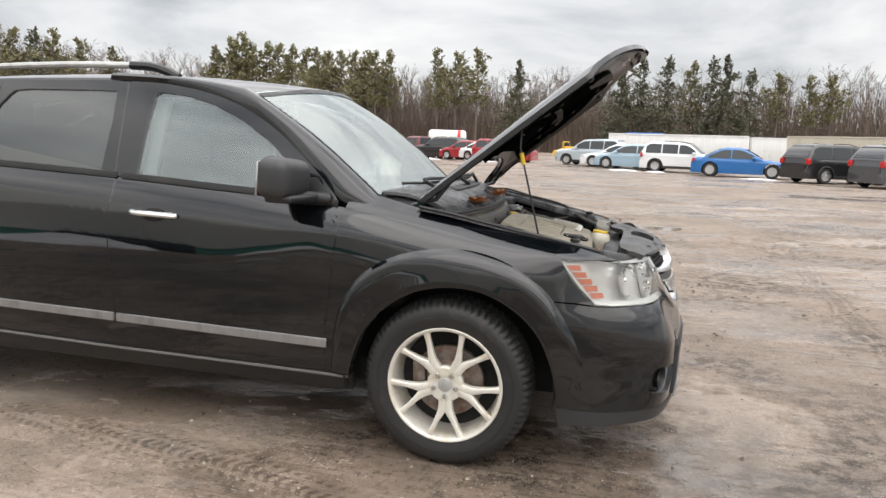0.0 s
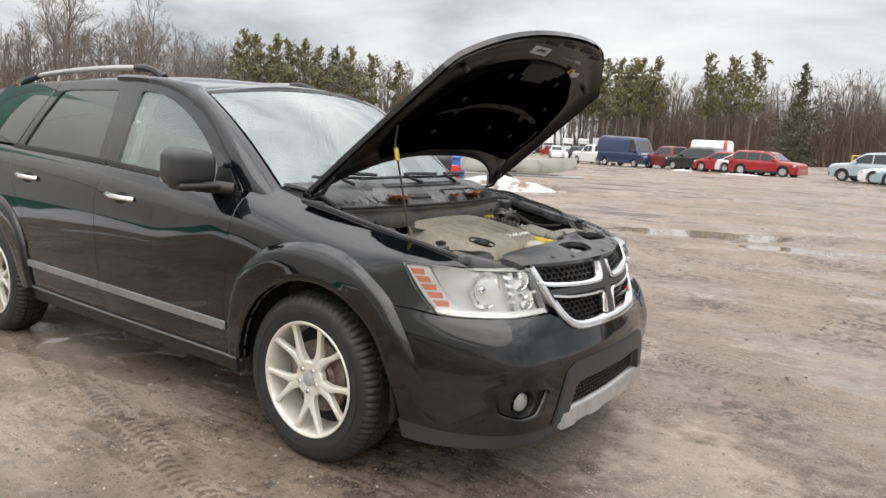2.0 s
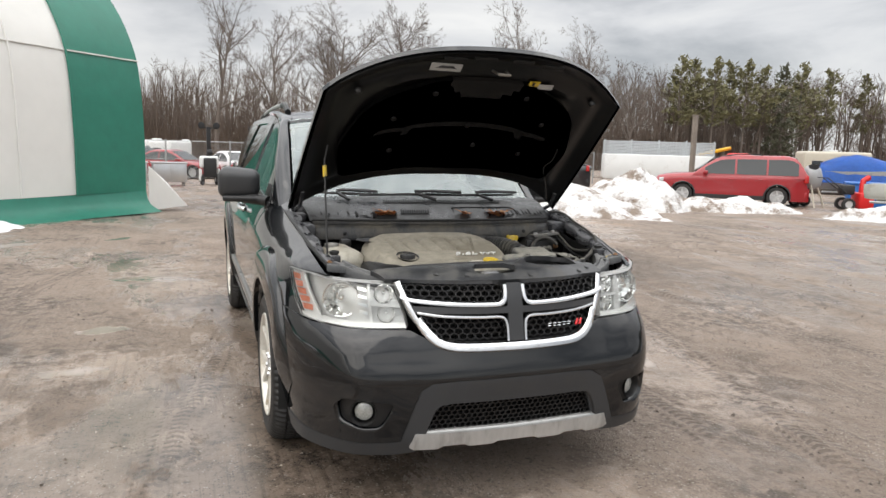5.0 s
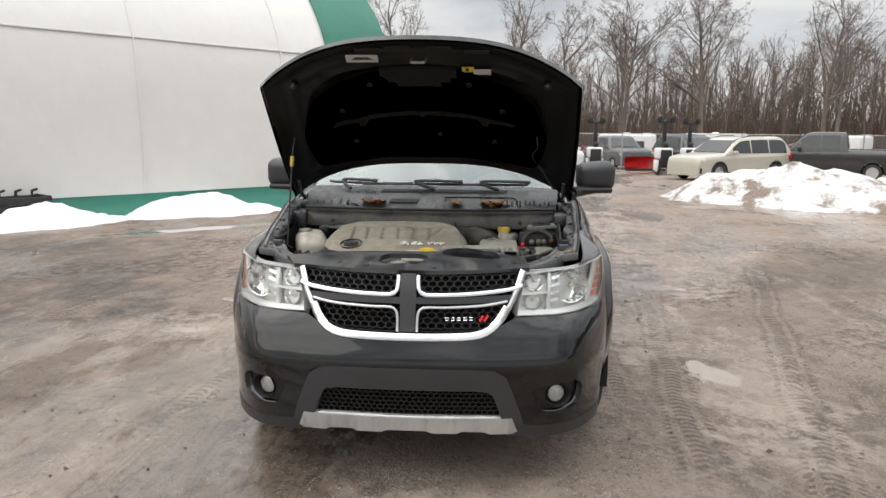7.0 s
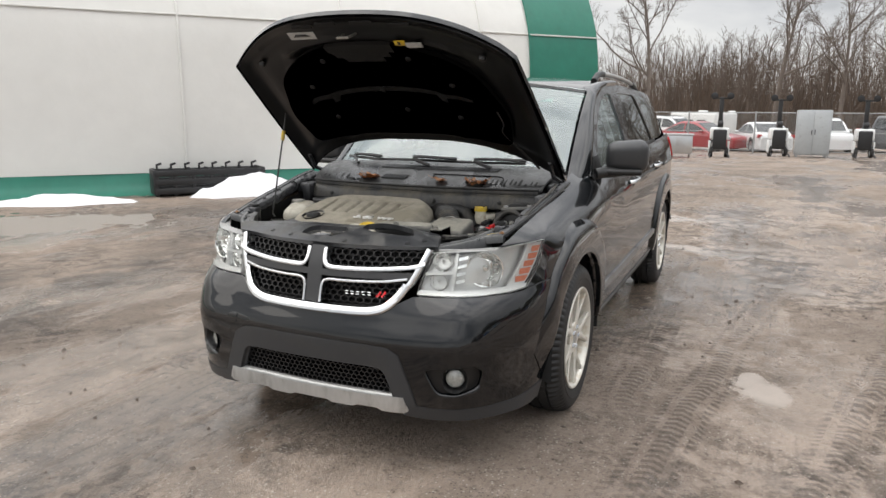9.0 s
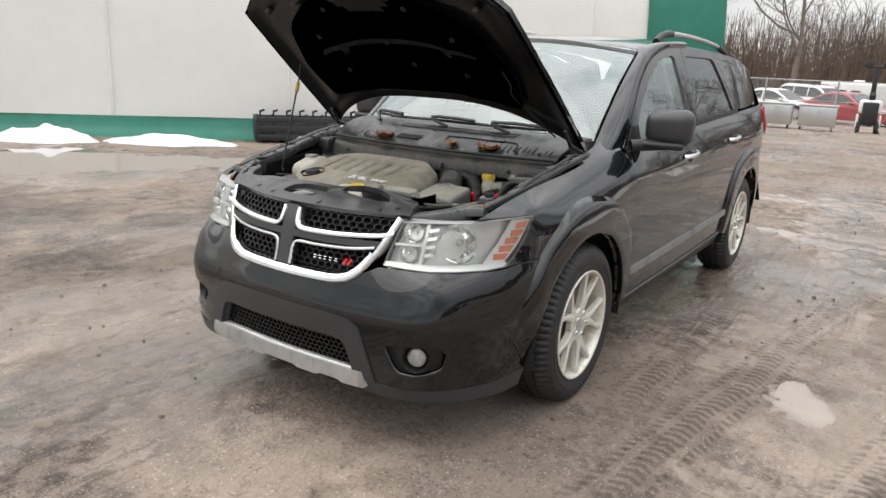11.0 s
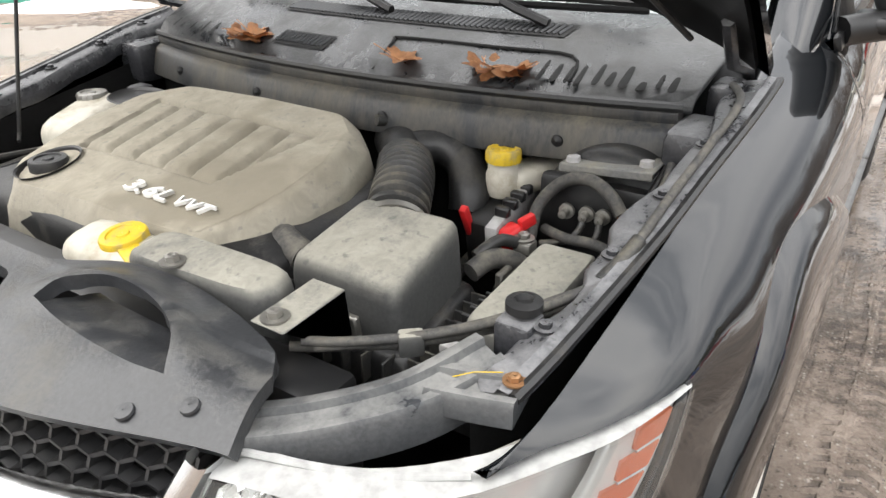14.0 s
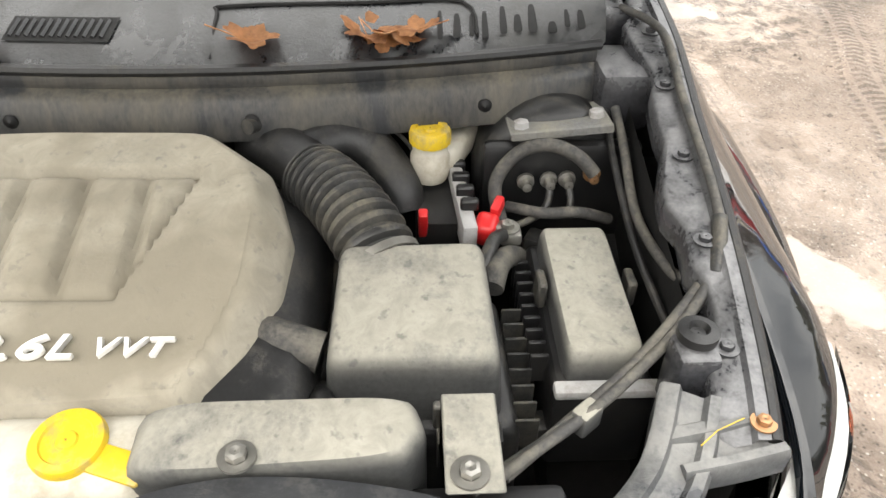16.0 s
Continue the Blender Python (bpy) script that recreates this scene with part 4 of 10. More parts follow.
def vehicle(shape, colour, name, label, category, x, y, turn, length, width, height, group="parked cars", glass_kind=None, wheel=0.34):
    """A parked vehicle in plain form: body with arches, cabin, windows, lamps, bumpers, mirrors and wheels."""
    sh = SHAPES[shape]
    car = thing(name, (x, y, float(fall(x))), turn, label, category, group)
    g = glass_kind or DARK_GLASS
    fx, rx = length * 0.5 - length * 0.19, -length * 0.5 + length * 0.2
    sill = 0.2 * (height / 1.6)
    line = [(p.x, p.y) for p in curve([(a * length, b * height, 0) for a, b in sh["low"]], 4)]
    line = sorted(p for p in line if abs(p[0]) <= length * 0.5)
    lx, lz = [p[0] for p in line], [p[1] for p in line]
    wide_arch = wheel + 0.055
    xs = sorted([length * 0.5 * math.sin(math.pi / 2 * k / 18) for k in range(-18, 19)] + [c + wide_arch * math.cos(math.pi * k / 10) for c in (fx, rx) for k in range(11)])

    def plan(px):
        return width * 0.5 * (1 - 0.17 * min(1.0, abs(2 * px / length)) ** 9)
    rings = []
    for px in xs:
        foot = sill
        for c in (fx, rx):
            if abs(px - c) < wide_arch:
                foot = max(foot, wheel + math.sqrt(wide_arch ** 2 - (px - c) ** 2))
        w, zt = plan(px), float(np.interp(px, lx, lz))
        side = [(0.70, foot)] + [(k, max(foot + 0.002 * i, sill + f * (zt - sill))) for i, (k, f) in enumerate(((0.975, 0.0), (0.992, 0.16), (1.0, 0.42), (0.985, 0.66), (0.995, 0.74), (0.97, 0.86), (0.92, 0.96), (0.80, 1.0), (0.4, 1.015)))]
        rings.append([(px, w * k, z) for k, z in side] + [(px, -w * k, z) for k, z in side[::-1]])
    bm = bmesh.new()
    rows = [[bm.verts.new(p) for p in r] for r in rings]
    for r0, r1 in zip(rows, rows[1:]):
        for k in range(len(r0) - 1):
            bm.faces.new((r0[k], r0[k + 1], r1[k + 1], r1[k]))
    bm.faces.new(rows[0])
    bm.faces.new(rows[-1][::-1])
    bmesh.ops.recalc_face_normals(bm, faces=bm.faces[:])
    part("body", bm, colour, car, smooth=50)
    part("chassis", box(length * 0.86, width * 0.66, 0.3, (0, 0, sill + 0.16), 0.04, 1), BLACK_TRIM, car)
    top = [(p.x, p.y) for p in curve([(a * length, b * height, 0) for a, b in sh["top"]], 4)]
    belt, roof = top[0][1], max(p[1] for p in top)

    def half(z):
        return width * 0.5 * (0.965 - 0.2 * max(0, z - belt) / (roof - belt))

    bm, rows = bmesh.new(), []
    for px, pz in top:
        z0 = belt - 0.06
        side = [(half(z0), z0)] + [(half(z0 + (pz - z0) * f) * k, z0 + (pz - z0) * f) for f, k in ((0.4, 1), (0.75, 1), (0.90, 0.985), (0.965, 0.945), (0.995, 0.82), (1.006, 0.4))]
        rows.append([bm.verts.new((px, y, z)) for y, z in side] + [bm.verts.new((px, -y, z)) for y, z in side[::-1]])
    for r0, r1 in zip(rows, rows[1:]):
        for k in range(len(r0) - 1):
            bm.faces.new((r0[k], r0[k + 1], r1[k + 1], r1[k]))
    bmesh.ops.recalc_face_normals(bm, faces=bm.faces[:])
    part("cabin", bm, colour, car, smooth=50)
    # windscreen and rear window, just proud of the cabin
    for nm, i, j in (("windscreen", 0, 4), ("rear_window", len(top) - 1, len(top) - 5)):
        if shape == "van" and nm == "rear_window":
            continue
        (x0, z0), (x1, z1) = top[i], top[j]
        d = 0.012 if nm == "windscreen" else -0.012
        pts = [(x0 + (x1 - x0) * f + d, s * half(z0 + (z1 - z0) * f) * 0.84, z0 + (z1 - z0) * f + 0.03) for f, s in ((0.1, -1), (0.1, 1), (0.93, 1), (0.93, -1))]
        pts = pts + [(px - d * 1.5, py, pz - 0.02) for px, py, pz in pts]
        part(nm, raw(pts, ((0, 1, 2, 3), (4, 7, 6, 5), (0, 4, 5, 1), (1, 5, 6, 2), (2, 6, 7, 3), (3, 7, 4, 0))), g, car, smooth=0)
    # side windows between pillars
    def roof_at(px):
        for (xa, za), (xb, zb) in zip(top, top[1:]):
            if xb <= px <= xa:
                return za + (zb - za) * (xa - px) / (xa - xb)
        return belt
    n = sh["doors"]
    x_front, x_back = top[0][0] - 0.16 * length * 0.5, top[-1][0] + 0.05 * length
    if shape == "van":
        x_front, x_back = top[0][0] - 0.05 * length, top[0][0] - 0.2 * length
    for k in range(n):
        xa = x_front + (x_back - x_front) * k / n - (0.03 if k else 0)
        xb = x_front + (x_back - x_front) * (k + 1) / n + 0.03
        zb = belt + 0.05
        for s in (-1, 1):
            poly = [(xa, zb), (xb, zb)] + [(xb + (xa - xb) * f, max(zb + 0.03, belt + (roof_at(xb + (xa - xb) * f) - belt) * 0.86 - 0.02)) for f in (0, 0.17, 0.33, 0.5, 0.67, 0.83, 1)]
            pts = [(px, s * (half(pz) + 0.006), pz - 0.015) for px, pz in poly]
            m = len(pts)
            pts += [(px, py - s * 0.03, pz) for px, py, pz in pts]
            part("side_window", raw(pts, [tuple(range(m)), tuple(range(2 * m - 1, m - 1, -1))] + [(i, i + m, (i + 1) % m + m, (i + 1) % m) for i in range(m)]), g, car, smooth=0)
    nose, tail = sh["low"][0], sh["low"][-1]
    for s in (-1, 1):
        part("headlight", box(0.16, width * 0.24, 0.15, (length * 0.455, s * width * 0.35, height * 0.46), 0.03), CLEAR_LAMP, car)
        part("tail_light", box(0.14, width * 0.12, 0.26 if shape in ("suv", "pickup") else 0.17, (-length * 0.475, s * width * 0.425, height * 0.56), 0.03), RED_LAMP, car)
        part("mirror", box(0.14, 0.2, 0.13, (top[0][0] - 0.42, s * (width * 0.5 + 0.06), belt + 0.07), 0.04), colour, car)
        for k in range(min(n, 2)):
            part("door_handle", box(0.2, 0.03, 0.03, (x_front - (k + 0.85) * (x_front - x_back) / max(n, 2), s * (width * 0.493), belt - 0.13), 0.01, 1), colour, car)
    part("front_bumper", box(0.14, width * 0.9, 0.24, (length * 0.475, 0, height * 0.24), 0.05), BLACK_TRIM if shape in ("suv", "pickup", "van") else colour, car)
    part("rear_bumper", box(0.14, width * 0.9, 0.24, (-length * 0.475, 0, height * 0.25), 0.05), BLACK_TRIM if shape in ("pickup", "van") else colour, car)
    part("grille", box(0.06, width * 0.42, 0.16, (length * 0.48, 0, height * 0.42), 0.02), BLACK_TRIM, car)
    if shape == "suv":
        for sd in (-1, 1):
            rail = [(top[0][0] - 0.32 * length * f - 0.62, sd * half(roof) * 0.93, roof_at(top[0][0] - 0.32 * length * f - 0.62) + 0.035 * (0 < f < 1)) for f in (0, 0.06, 0.5, 0.94, 1)]
            part("roof_rail", rod(rail, 0.018, 6), BLACK_TRIM, car)
            for c in (fx, rx):
                part("arch_trim", rod([(c + (wheel + 0.06) * math.cos(a), sd * plan(c) * 0.995, wheel + (wheel + 0.06) * math.sin(a)) for a in [math.pi * k / 12 for k in range(-1, 14)]], 0.03, 6), BLACK_TRIM, car)
            part("lower_trim", box(fx - rx - 2 * wheel - 0.1, 0.05, 0.16, ((fx + rx) / 2, sd * width * 0.485, sill + 0.08), 0.02, 1), BLACK_TRIM, car)
    if shape == "pickup":
        part("bed", box(length * 0.33, width * 0.82, 0.05, (-length * 0.325, 0, height * 0.63), 0.01), BLACK_TRIM, car)
    wheel_set(car, (fx, rx), width * 0.5 - 0.02, wheel)
    return car


WHITE_P, SILVER_P, RED_P, BLUE_P = paint("white", (0.72, 0.73, 0.73)), paint("silver", (0.38, 0.43, 0.46)), paint("dark red", (0.30, 0.008, 0.014)), paint("bright blue", (0.006, 0.12, 0.36))
BLACK_P, GREY_P, NAVY_P, PALE_P = paint("black", (0.012, 0.012, 0.013)), paint("dark grey", (0.055, 0.058, 0.062)), paint("navy blue", (0.012, 0.03, 0.085)), paint("pale blue", (0.30, 0.42, 0.50))
GREEN_P, BEIGE_P, MAROON_P = paint("dark green", (0.02, 0.045, 0.035)), paint("beige", (0.45, 0.43, 0.36)), paint("maroon", (0.13, 0.012, 0.018))

# shape, paint, name, label, category, x, y, turn, length, width, height
CARS = [
    ("suv", BLACK_P, "suv", "black sport utility vehicle parked in the row", "car", 10.0, 31.3, 28, 4.85, 1.83, 1.69),
    ("suv", GREY_P, "suv", "dark grey sport utility vehicle at the row's end", "car", 12.0, 28.9, 28, 4.6, 1.85, 1.70),
    ("sedan", BLUE_P, "sedan", "bright blue four-door sedan", "car", 6.4, 34.2, -12, 4.6, 1.8, 1.44),
    ("suv", WHITE_P, "suv", "white sport utility vehicle with a damaged rear", "car", 3.9, 37.6, -14, 4.4, 1.82, 1.65),
    ("hatch", PALE_P, "hatchback", "pale blue hatchback with a missing wheel cover", "car", 1.3, 39.8, 158, 4.4, 1.75, 1.48),
    ("sedan", WHITE_P, "sedan", "white sedan between two other cars", "car", 0.4, 42.6, 165, 4.5, 1.78, 1.46),
    ("suv", SILVER_P, "suv", "silver-blue sport utility vehicle", "car", -1.3, 45.0, 160, 4.7, 1.84, 1.75),
    ("suv", RED_P, "suv", "dark red crossover in the long row", "car", -7.6, 47.5, -15, 4.6, 1.8, 1.6),
    ("sedan", WHITE_P, "sedan", "white sedan in the long row", "car", -9.3, 50.2, -20, 4.5, 1.78, 1.42),
    ("hatch", RED_P, "hatchback", "red hatchback in the long row", "car", -11.2, 51.0, 160, 4.2, 1.75, 1.5),
    ("suv", BLACK_P, "suv", "black sport utility vehicle in the long row", "car", -13.6, 52.6, 158, 4.8, 1.85, 1.75),
    ("pickup", MAROON_P, "pickup", "maroon pickup truck in the long row", "truck", -16.0, 54.2, 155, 5.4, 1.95, 1.8),
    ("van", NAVY_P, "van", "navy blue high-roofed panel van", "van", -20.2, 55.5, -25, 5.7, 2.0, 2.5),
    ("pickup", WHITE_P, "pickup", "white pickup truck beside the van", "truck", -25.0, 60.0, 150, 5.4, 1.95, 1.8),
    ("suv", GREEN_P, "suv", "dark green boxy sport utility vehicle", "car", -31.5, 72.0, -30, 4.4, 1.75, 1.65),
    ("sedan", WHITE_P, "sedan", "white car near the trucks", "car", -39.5, 85.0, -60, 4.6, 1.8, 1.45),
    ("suv", WHITE_P, "suv", "white sport utility vehicle near the trucks", "car", -44.0, 90.0, -60, 4.7, 1.85, 1.75),
    ("pickup", RED_P, "pickup", "red pickup truck near the white lorries", "truck", -56.0, 112.0, -35, 5.6, 1.95, 1.85),
    ("suv", RED_P, "suv", "dark red sport utility vehicle behind the snow bank", "car", -16.4, 16.6, 232, 4.88, 1.83, 1.69),
    ("sedan", RED_P, "sedan", "dark red sedan behind the fence", "car", -36.5, -1.6, 60, 4.7, 1.82, 1.46),
    ("sedan", WHITE_P, "sedan", "white sedan seen from behind at the fence", "car", -36.8, 1.2, 200, 4.7, 1.82, 1.46),
    ("suv", WHITE_P, "suv", "white sport utility vehicle behind the fence", "car", -38.5, 4.2, 10, 4.7, 1.85, 1.72),
    ("pickup", GREY_P, "pickup", "dark grey pickup truck behind the fence", "truck", -38.0, 7.4, 15, 5.6, 1.95, 1.85),
    ("suv", BLACK_P, "suv", "black sport utility vehicle with a red plough blade", "car", -36.5, 11.2, 15, 5.2, 2.0, 1.9),
    ("sedan", GREY_P, "sedan", "dark grey sedan at the fence", "car", -37.0, 14.6, 12, 4.7, 1.82, 1.46),
    ("sedan", MAROON_P, "sedan", "maroon sedan at the fence", "car", -36.0, 17.4, 15, 4.7, 1.82, 1.46),
    ("sedan", WHITE_P, "sedan", "white sedan parked behind the lifts", "car", -37.5, -5.0, 70, 4.7, 1.82, 1.46),
    ("pickup", RED_P, "pickup", "red pickup truck behind the fence", "truck", -40.5, -9.0, 60, 5.4, 1.95, 1.85),
    ("suv", WHITE_P, "suv", "white sport utility vehicle behind the fence", "car", -44.0, -4.0, 60, 4.9, 1.9, 1.8),
    ("suv", BEIGE_P, "suv", "beige crossover beside the snow bank", "car", -25.6, 9.8, 300, 5.0, 1.95, 1.69),
    ("pickup", BLACK_P, "pickup", "black pickup truck beside the snow bank", "truck", -26.6, 13.9, 243, 5.8, 1.98, 1.92),
]
for row in CARS:
    vehicle(*row)

# ---- the black car: forms ----
# the flank: half width by place along the car and height
RISE_FIT = np.polyfit((-0.6, -0.45, -0.37, -0.15, 0.1, 0.22, 0.45, 0.55, 0.66), (1.155, 1.135, 1.122, 1.075, 1.017, 0.997, 0.963, 0.94, 0.907), 4)
RISE = lambda x: float(np.polyval(RISE_FIT, x))
BELT = spline([(-3.9, 1.25), (-3.2, 1.222), (-2.25, 1.18), (-1.6, 1.15), (-1.2, 1.125), (-0.67, 1.092), (-0.45, 1.065)])
INNER_FIT = np.polyfit((-0.6, -0.37, -0.15, 0.1, 0.35, 0.66), (0.70, 0.712, 0.728, 0.735, 0.728, 0.709), 3)
INNER = lambda x: float(np.polyval(INNER_FIT, x))
WIDE = spline([(-3.95, 0.70), (-3.8, 0.78), (-3.6, 0.835), (-3.3, 0.872), (-2.8, 0.886), (-0.2, 0.886), (0.1, 0.886), (0.26, 0.880), (0.42, 0.845), (0.50, 0.81), (0.56, 0.782), (0.66, 0.722)])
FULL = lambda d: 1 - max(0.0, 1 - d / 0.34) ** 3.7
DEEP = spline([(-4, 0.62), (-1.1, 0.62), (-0.8, 0.80), (-0.55, 1.0), (0.0, 1.0), (0.25, 1.25), (0.44, 1.65), (0.7, 2.0)])
LOW = spline([(0.2, -0.10), (0.25, -0.075), (0.33, -0.036), (0.40, -0.02), (0.5, -0.010), (0.62, -0.004), (0.75, 0.0), (1.5, 0.0)])
CREASE = lambda d: 0.0045 * math.exp(-abs(d) / 0.03)


def flank_y(x, z):
    if x > -0.5:
        d, inner = RISE(x) - z, INNER(x)
    else:
        d, inner = BELT(x) - z + 0.07 / DEEP(x), 0.70
    crease = CREASE(z - (0.955 - 0.03 * (x + 0.5))) * max(0.0, min(1.0, (0.25 - x) / 0.35))
    return inner + (WIDE(x) - inner) * FULL(max(0.0, d) * DEEP(x)) + LOW(z) + crease


def flank(x, z):
    return Vector((x, flank_y(x, z), z))


# the nose: plan curves at several heights, from the middle round to the wheel arch
NOSE_Z = (0.22, 0.30, 0.40, 0.52, 0.62, 0.68, 0.74, 0.82, 0.90)
NOSE = (((0.962, 0), (0.956, 0.22), (0.9314, 0.4306), (0.8495, 0.6473), (0.663, 0.788), (0.45, 0.8218), (0.26, 0.825)),
        ((0.974, 0), (0.967, 0.22), (0.9474, 0.431), (0.8708, 0.6472), (0.675, 0.79), (0.45, 0.838), (0.26, 0.85)),
        ((0.985, 0), (0.977, 0.22), (0.9498, 0.432), (0.8866, 0.6494), (0.695, 0.785), (0.45, 0.856), (0.26, 0.868)),
        ((0.992, 0), (0.982, 0.22), (0.9472, 0.433), (0.8924, 0.6566), (0.685, 0.8), (0.45, 0.867), (0.26, 0.88)),
        ((0.966, 0), (0.953, 0.22), (0.9152, 0.4334), (0.8637, 0.6615), (0.662, 0.802), (0.45, 0.8682), (0.26, 0.886)),
        ((0.946, 0), (0.931, 0.22), (0.8902, 0.4334), (0.8387, 0.6515), (0.642, 0.797), (0.44, 0.8652), (0.26, 0.887)),
        ((0.932, 0), (0.915, 0.22), (0.8603, 0.4322), (0.7898, 0.6368), (0.611, 0.786), (0.43, 0.8596), (0.26, 0.887)),
        ((0.912, 0), (0.893, 0.22), (0.83, 0.4421), (0.7732, 0.6406), (0.5905, 0.7825), (0.42, 0.8493), (0.26, 0.882)),
        ((0.88, 0), (0.86, 0.22), (0.7872, 0.4559), (0.7492, 0.629), (0.5925, 0.7745), (0.42, 0.8347), (0.26, 0.866)))
NOSE_CTRL = [[spline([(z, row[k][a]) for z, row in zip(NOSE_Z, NOSE)]) for a in (0, 1)] for k in range(7)]


def nose(u, z):
    """A point of the nose; u from -1 (right arch) over 0 (middle) to 1 (left arch)."""
    p = [(c[0](z), c[1](z)) for c in NOSE_CTRL]
    p = [(p[1][0], -p[1][1])] + p + [(2 * p[6][0] - p[5][0], 2 * p[6][1] - p[5][1])]
    s = min(abs(u), 1.0) * 6
    i = min(int(s), 5)
    t = s - i
    a, b, c, d = (np.array(q) for q in p[i:i + 4])
    q = 0.5 * (2 * b + (c - a) * t + (2 * a - 5 * b + 4 * c - d) * t * t + (3 * b - a - 3 * c + d) * t ** 3)
    return Vector((q[0], math.copysign(q[1], u) if u else q[1], z))


# the same form as a table, to find the parameter of a given width or length quickly
TABLE_Z, TABLE_U = np.linspace(0.20, 0.93, 74), np.linspace(0, 1, 161)
TABLE = np.array([[nose(u, z)[:2] for u in TABLE_U] for z in TABLE_Z])


def from_table(value, z, axis):
    f = min(max((z - TABLE_Z[0]) / (TABLE_Z[1] - TABLE_Z[0]), 0), len(TABLE_Z) - 1.001)
    i = int(f)
    row = TABLE[i, :, axis] * (1 - f + i) + TABLE[i + 1, :, axis] * (f - i)
    return float(np.interp(value, row, TABLE_U) if axis else np.interp(-value, -row, TABLE_U))


def u_y(y, z):
    """The nose's parameter at half width y and height z."""
    return math.copysign(from_table(abs(y), z, 1), y)


def u_x(x, z, side=1):
    return from_table(x, z, 0) * side


# the cabin's side glass and pillars
def cabin_y(x, z):
    h = max(0.0, z - BELT(x))
    return 0.808 - 0.30 * h - 0.13 * h * h - max(0.0, x + 0.75) ** 2 * 0.35 - max(0.0, -2.6 - x) ** 2 * 0.08


def cabin(x, z):
    return Vector((x, cabin_y(x, z), z))


# windscreen: from the cowl to the roof's front edge
def screen(s, t):
    """s: -1 to 1 across, t: 0 foot to 1 head."""
    foot = Vector((-0.275 - 0.095 * abs(s) ** 2.0, 0.70 * s, 1.140 - 0.02 * s * s))
    head = Vector((-0.90 - 0.10 * abs(s) ** 2.0, 0.635 * s, 1.605 - 0.05 * s * s))
    p = foot.lerp(head, t)
    bulge = 0.035 * math.sin(math.pi * t) * (1 - 0.4 * s * s)
    return p + Vector((0.45 * bulge, 0, bulge))


# roof
def roof(x, s):
    """s: -1 to 1 across."""
    ridge = 1.605 + 0.062 * math.sin(math.pi * min(1, max(0, (-0.88 - x) / 2.6)) ** 0.8)
    edge = ROOF_EDGE(x)
    return Vector((x - 0.08 * abs(s) ** 2 * max(0, 1 - (-0.9 - x) / 0.5), s * ROOF_HALF(x), edge + (ridge - edge) * (1 - abs(s) ** 2.6)))


ROOF_EDGE = spline([(-3.75, 1.50), (-3.3, 1.555), (-2.6, 1.60), (-1.7, 1.612), (-1.3, 1.595), (-1.0, 1.562), (-0.85, 1.52)])
ROOF_HALF = spline([(-3.75, 0.58), (-3.3, 0.615), (-2.6, 0.64), (-1.7, 0.645), (-1.0, 0.635), (-0.85, 0.63)])


# ---- panels cut from those forms ----
def dense(loop, step):
    out = []
    for (a, b), (c, d) in zip(loop, loop[1:] + loop[:1]):
        n = max(1, int(math.hypot(c - a, d - b) / step))
        out += [(a + (c - a) * k / n, b + (d - b) * k / n) for k in range(n)]
    return out


def rounded(loop, r=0.25, n=4):
    """Rounds the corners of an outline; r is the share of each side that the bend takes."""
    out = []
    for i, q in enumerate(loop):
        p, s = loop[i - 1], loop[(i + 1) % len(loop)]
        a = (q[0] + (p[0] - q[0]) * r, q[1] + (p[1] - q[1]) * r)
        b = (q[0] + (s[0] - q[0]) * r, q[1] + (s[1] - q[1]) * r)
        for k in range(n + 1):
            t = k / n
            out.append(((1 - t) ** 2 * a[0] + 2 * t * (1 - t) * q[0] + t * t * b[0], (1 - t) ** 2 * a[1] + 2 * t * (1 - t) * q[1] + t * t * b[1]))
    return out


